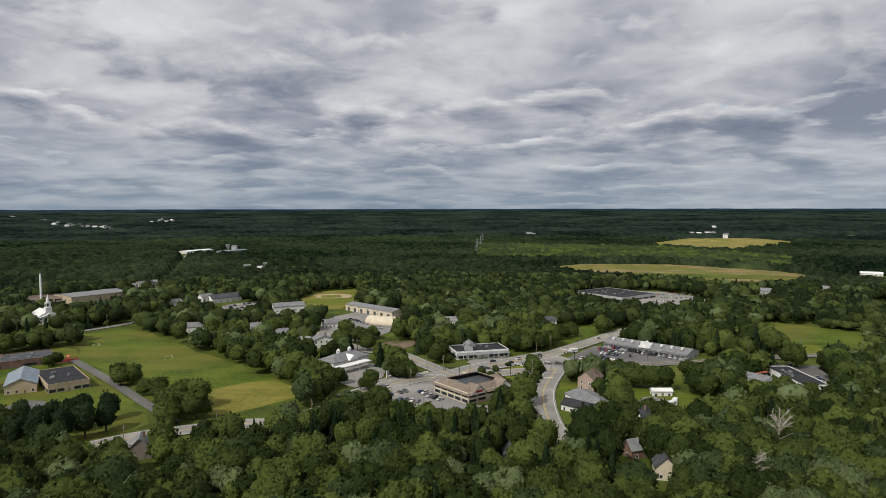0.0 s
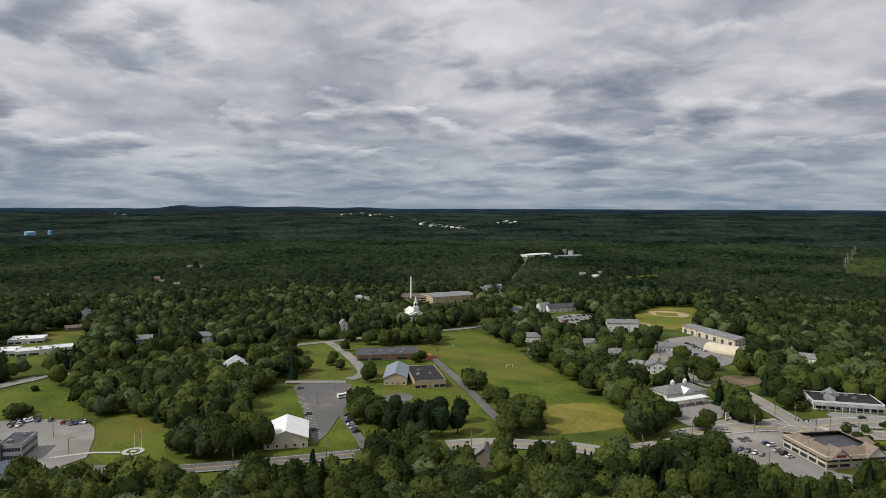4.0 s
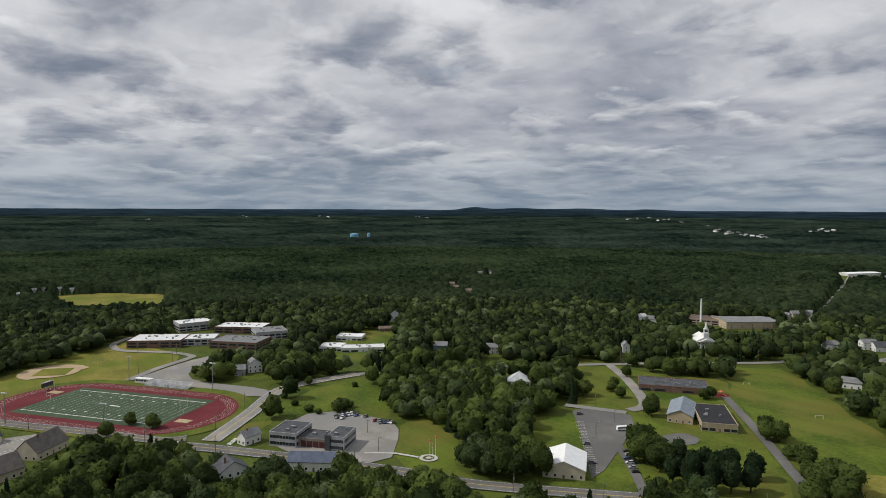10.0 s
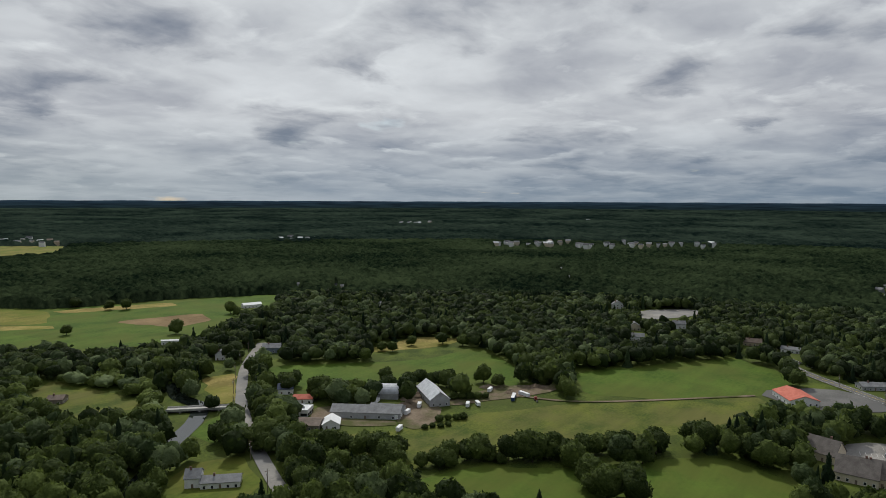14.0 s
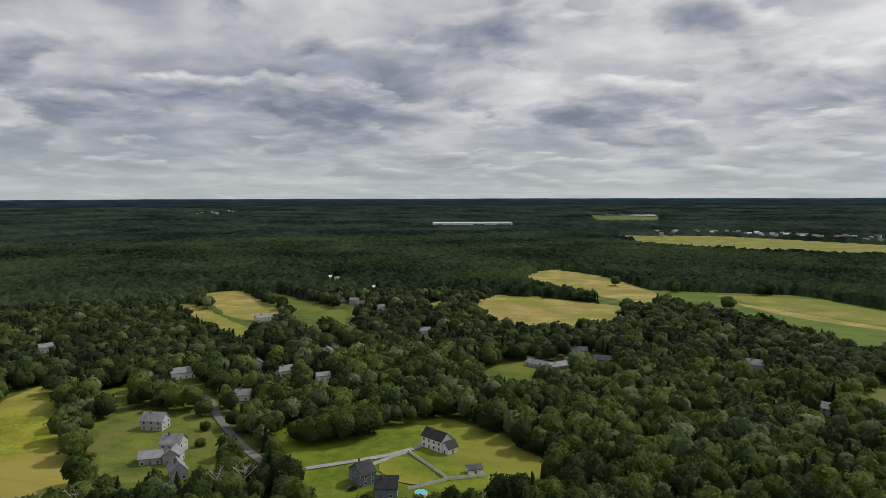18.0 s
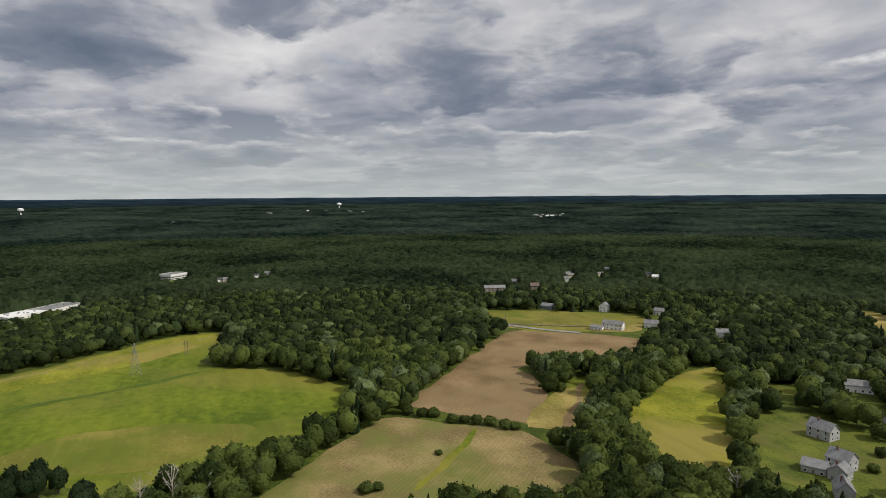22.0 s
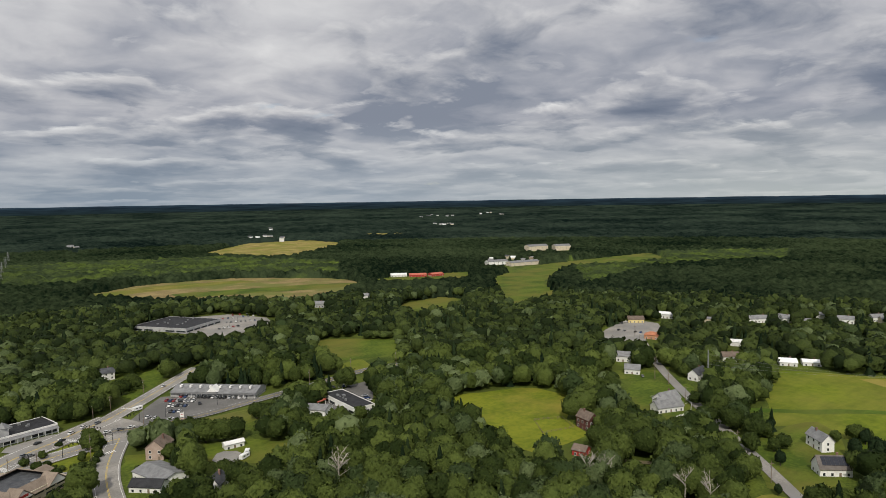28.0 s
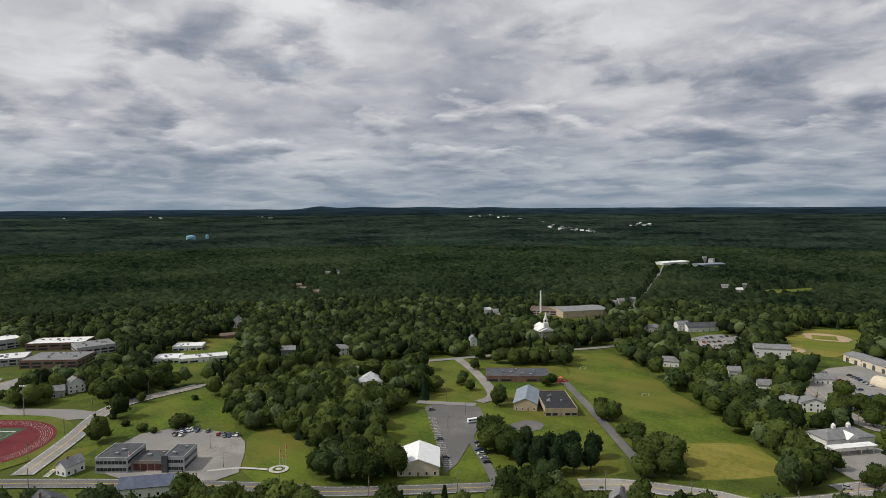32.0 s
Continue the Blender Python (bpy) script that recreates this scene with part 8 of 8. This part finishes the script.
def woods(name, r0, r1, pitch, segs, rings, cards, size, mat_mix, height, seed, label, sector=None):
    rng = np.random.default_rng(seed)
    X, Y = scatter(rng, r0, r1, pitch)
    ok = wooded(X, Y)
    if sector:
        az = np.degrees(np.arctan2(Y, X))
        ok &= ((az > sector[0]) & (az < sector[1])) == sector[2]
    X, Y = X[ok], Y[ok]
    kinds = rng.random(len(X))
    lump = np.array([noise.noise(Vector((x * 0.012, y * 0.012, 3.0))) for x, y in zip(X, Y)])
    pick = np.clip(kinds + lump * 0.35, 0, 0.999)
    lo = 0.0
    for mat, share_of, con in mat_mix:
        sel = (pick >= lo) & (pick < lo + share_of)
        lo += share_of
        if not sel.any():
            continue
        shapes = [crown(rng, segs, rings, cards, size, con) for _ in range(12)]
        x, y = X[sel], Y[sel]
        n = len(x)
        P = np.stack([shapes[k][0] for k in rng.integers(0, 12, n)])
        size_k = rng.random(n)
        rad = pitch * (0.54 + 0.52 * size_k) * (0.55 if con else 1.0)
        top = height * (0.70 + 0.42 * size_k + rng.uniform(-0.08, 0.16, n)) * (1.1 if con else 1.0)
        glade = np.zeros(n, bool)
        for poly in SCRUB:
            glade |= inside(x, y, poly)
        top = np.where(glade, top * 0.6, top)
        half = top * (0.50 if con else rng.uniform(0.50, 0.60, n))
        a = rng.random(n) * 6.2832
        ca, sa = np.cos(a)[:, None], np.sin(a)[:, None]
        px, py = P[..., 0] * ca - P[..., 1] * sa, P[..., 0] * sa + P[..., 1] * ca
        W = np.stack([px * rad[:, None] + x[:, None], py * rad[:, None] + y[:, None], P[..., 2] * half[:, None] + (top - half)[:, None]], -1)
        nv = P.shape[1]
        Q = (shapes[0][1][None] + (np.arange(n) * nv)[:, None, None]).reshape(-1, 4)
        quads_object(name, W.reshape(-1, 3), Q, np.repeat(rng.random(n) * 1.05 + glade * 0.6, nv), mat, label)
    return len(X)


MIX = (("needle", 0.07, True), ("leaf", 0.78, False), ("leaf_light", 0.15, False))
woods("woodland", 45, 188, 9.5, 7, 4, 4, 0.25, MIX, 13.5, 14, "dense leafy green woodland seen from above")
OUTER = (("needle", 0.12, True), ("outer_leaf_shaded", 0.78, False), ("leaf_light", 0.10, False))
# the flight starts low over the northern woods, so that these need leaves closer in
NORTH = (42, 165)
woods("woodland", 185, 264, 8.2, 14, 8, 250, 0.088, MIX, 15.5, 15, "dense leafy green woodland seen from above", (*NORTH, True))
woods("woodland", 188, 264, 8.8, 7, 4, 8, 0.25, MIX, 15.0, 16, "dense leafy green woodland seen from above", (*NORTH, False))
woods("woodland", 264, 345, 8.2, 12, 7, 190, 0.098, MIX, 15.5, 11, "dense leafy green woodland seen from above")
woods("woodland", 345, 560, 8.4, 9, 6, 38, 0.165, MIX, 15.0, 12, "dense leafy green woodland seen from above")
woods("woodland", 560, 912, 8.8, 6, 4, 7, 0.24, OUTER, 14.5, 13, "dense dark green woodland canopy with cloud shade in its colour")


def canopy(r0, r1, na, rows_r, seed, name):
    """Far woods: an unbroken canopy of crown-sized domes on the terrain."""
    rng = np.random.default_rng(seed)
    radii = rows_r
    A = np.linspace(0, 2 * np.pi, na, endpoint=False)
    RR, AA = np.meshgrid(radii, A, indexing="ij")
    RR = RR + rng.uniform(-0.3, 0.3, RR.shape) * np.gradient(radii)[:, None]
    X, Y = RR * np.cos(AA), RR * np.sin(AA)
    cell = 8.5
    gx, gy = np.floor(X / cell).astype(np.int64), np.floor(Y / cell).astype(np.int64)

    def rnd(i, j, k):
        h = (i * 374761393 + j * 668265263 + k * 982451653) & 0xFFFFFFFF
        h = ((h ^ (h >> 13)) * 1274126177) & 0xFFFFFFFF
        return ((h ^ (h >> 16)) & 0xFFFF) / 65535.0

    best, tint = np.full(X.shape, 0.5), np.zeros(X.shape)
    for di in (-1, 0, 1):
        for dj in (-1, 0, 1):
            i, j = gx + di, gy + dj
            cx, cy = (i + 0.15 + 0.7 * rnd(i, j, 1)) * cell, (j + 0.15 + 0.7 * rnd(i, j, 2)) * cell
            top = 8.0 + 9.0 * rnd(i, j, 3)
            q = 1 - ((X - cx) ** 2 + (Y - cy) ** 2) / 36.0
            h = np.where(q > 0, top - 9.0 * (1 - np.sqrt(np.maximum(q, 0))), 0.5)
            up = h > best
            best, tint = np.where(up, h, best), np.where(up, rnd(i, j, 4) * 0.9, tint)
    best = best + rng.uniform(-0.9, 0.9, best.shape)
    for poly in SCRUB:
        low = inside(X.ravel(), Y.ravel(), poly).reshape(X.shape)
        best, tint = np.where(low, best * 0.88, best), np.where(low, 0.95 + 0.7 * tint, tint)
    best = 11 + (best - 11) * np.clip(1.5 - RR / 4000.0, 0.35, 1.0)
    flat = X.ravel(), Y.ravel()
    open_land = ~wooded(*flat, 2.0, view_gap=(r0 < 1500)).reshape(X.shape)
    best[0] = np.minimum(best[0], 1.0)
    Z = terrain(X, Y) + np.where(open_land, -2.0, best)
    V = np.stack([X, Y, Z], -1).reshape(-1, 3)
    nr = len(radii)
    k = np.arange(nr * na).reshape(nr, na)
    q = np.stack([k[:-1], k[1:], np.roll(k[1:], -1, 1), np.roll(k[:-1], -1, 1)], -1).reshape(-1, 4)
    me = bpy.data.meshes.new(name)
    me.vertices.add(len(V))
    me.vertices.foreach_set("co", V.astype(np.float32).ravel())
    me.loops.add(q.size)
    me.loops.foreach_set("vertex_index", q.astype(np.int32).ravel())
    me.polygons.add(len(q))
    me.polygons.foreach_set("loop_start", np.arange(0, q.size, 4, dtype=np.int32))
    me.update(calc_edges=True)
    at = me.attributes.new("tint", "FLOAT", "POINT")
    at.data.foreach_set("value", tint.astype(np.float32).ravel())
    me.materials.append(MATS["far_leaf_shaded" if r0 < 1500 else "distant_leaf_hazed"])
    tagged(new(name, me), "dark green forest canopy with shade and haze in its colour, reaching to the horizon", "forest", kind="stuff")


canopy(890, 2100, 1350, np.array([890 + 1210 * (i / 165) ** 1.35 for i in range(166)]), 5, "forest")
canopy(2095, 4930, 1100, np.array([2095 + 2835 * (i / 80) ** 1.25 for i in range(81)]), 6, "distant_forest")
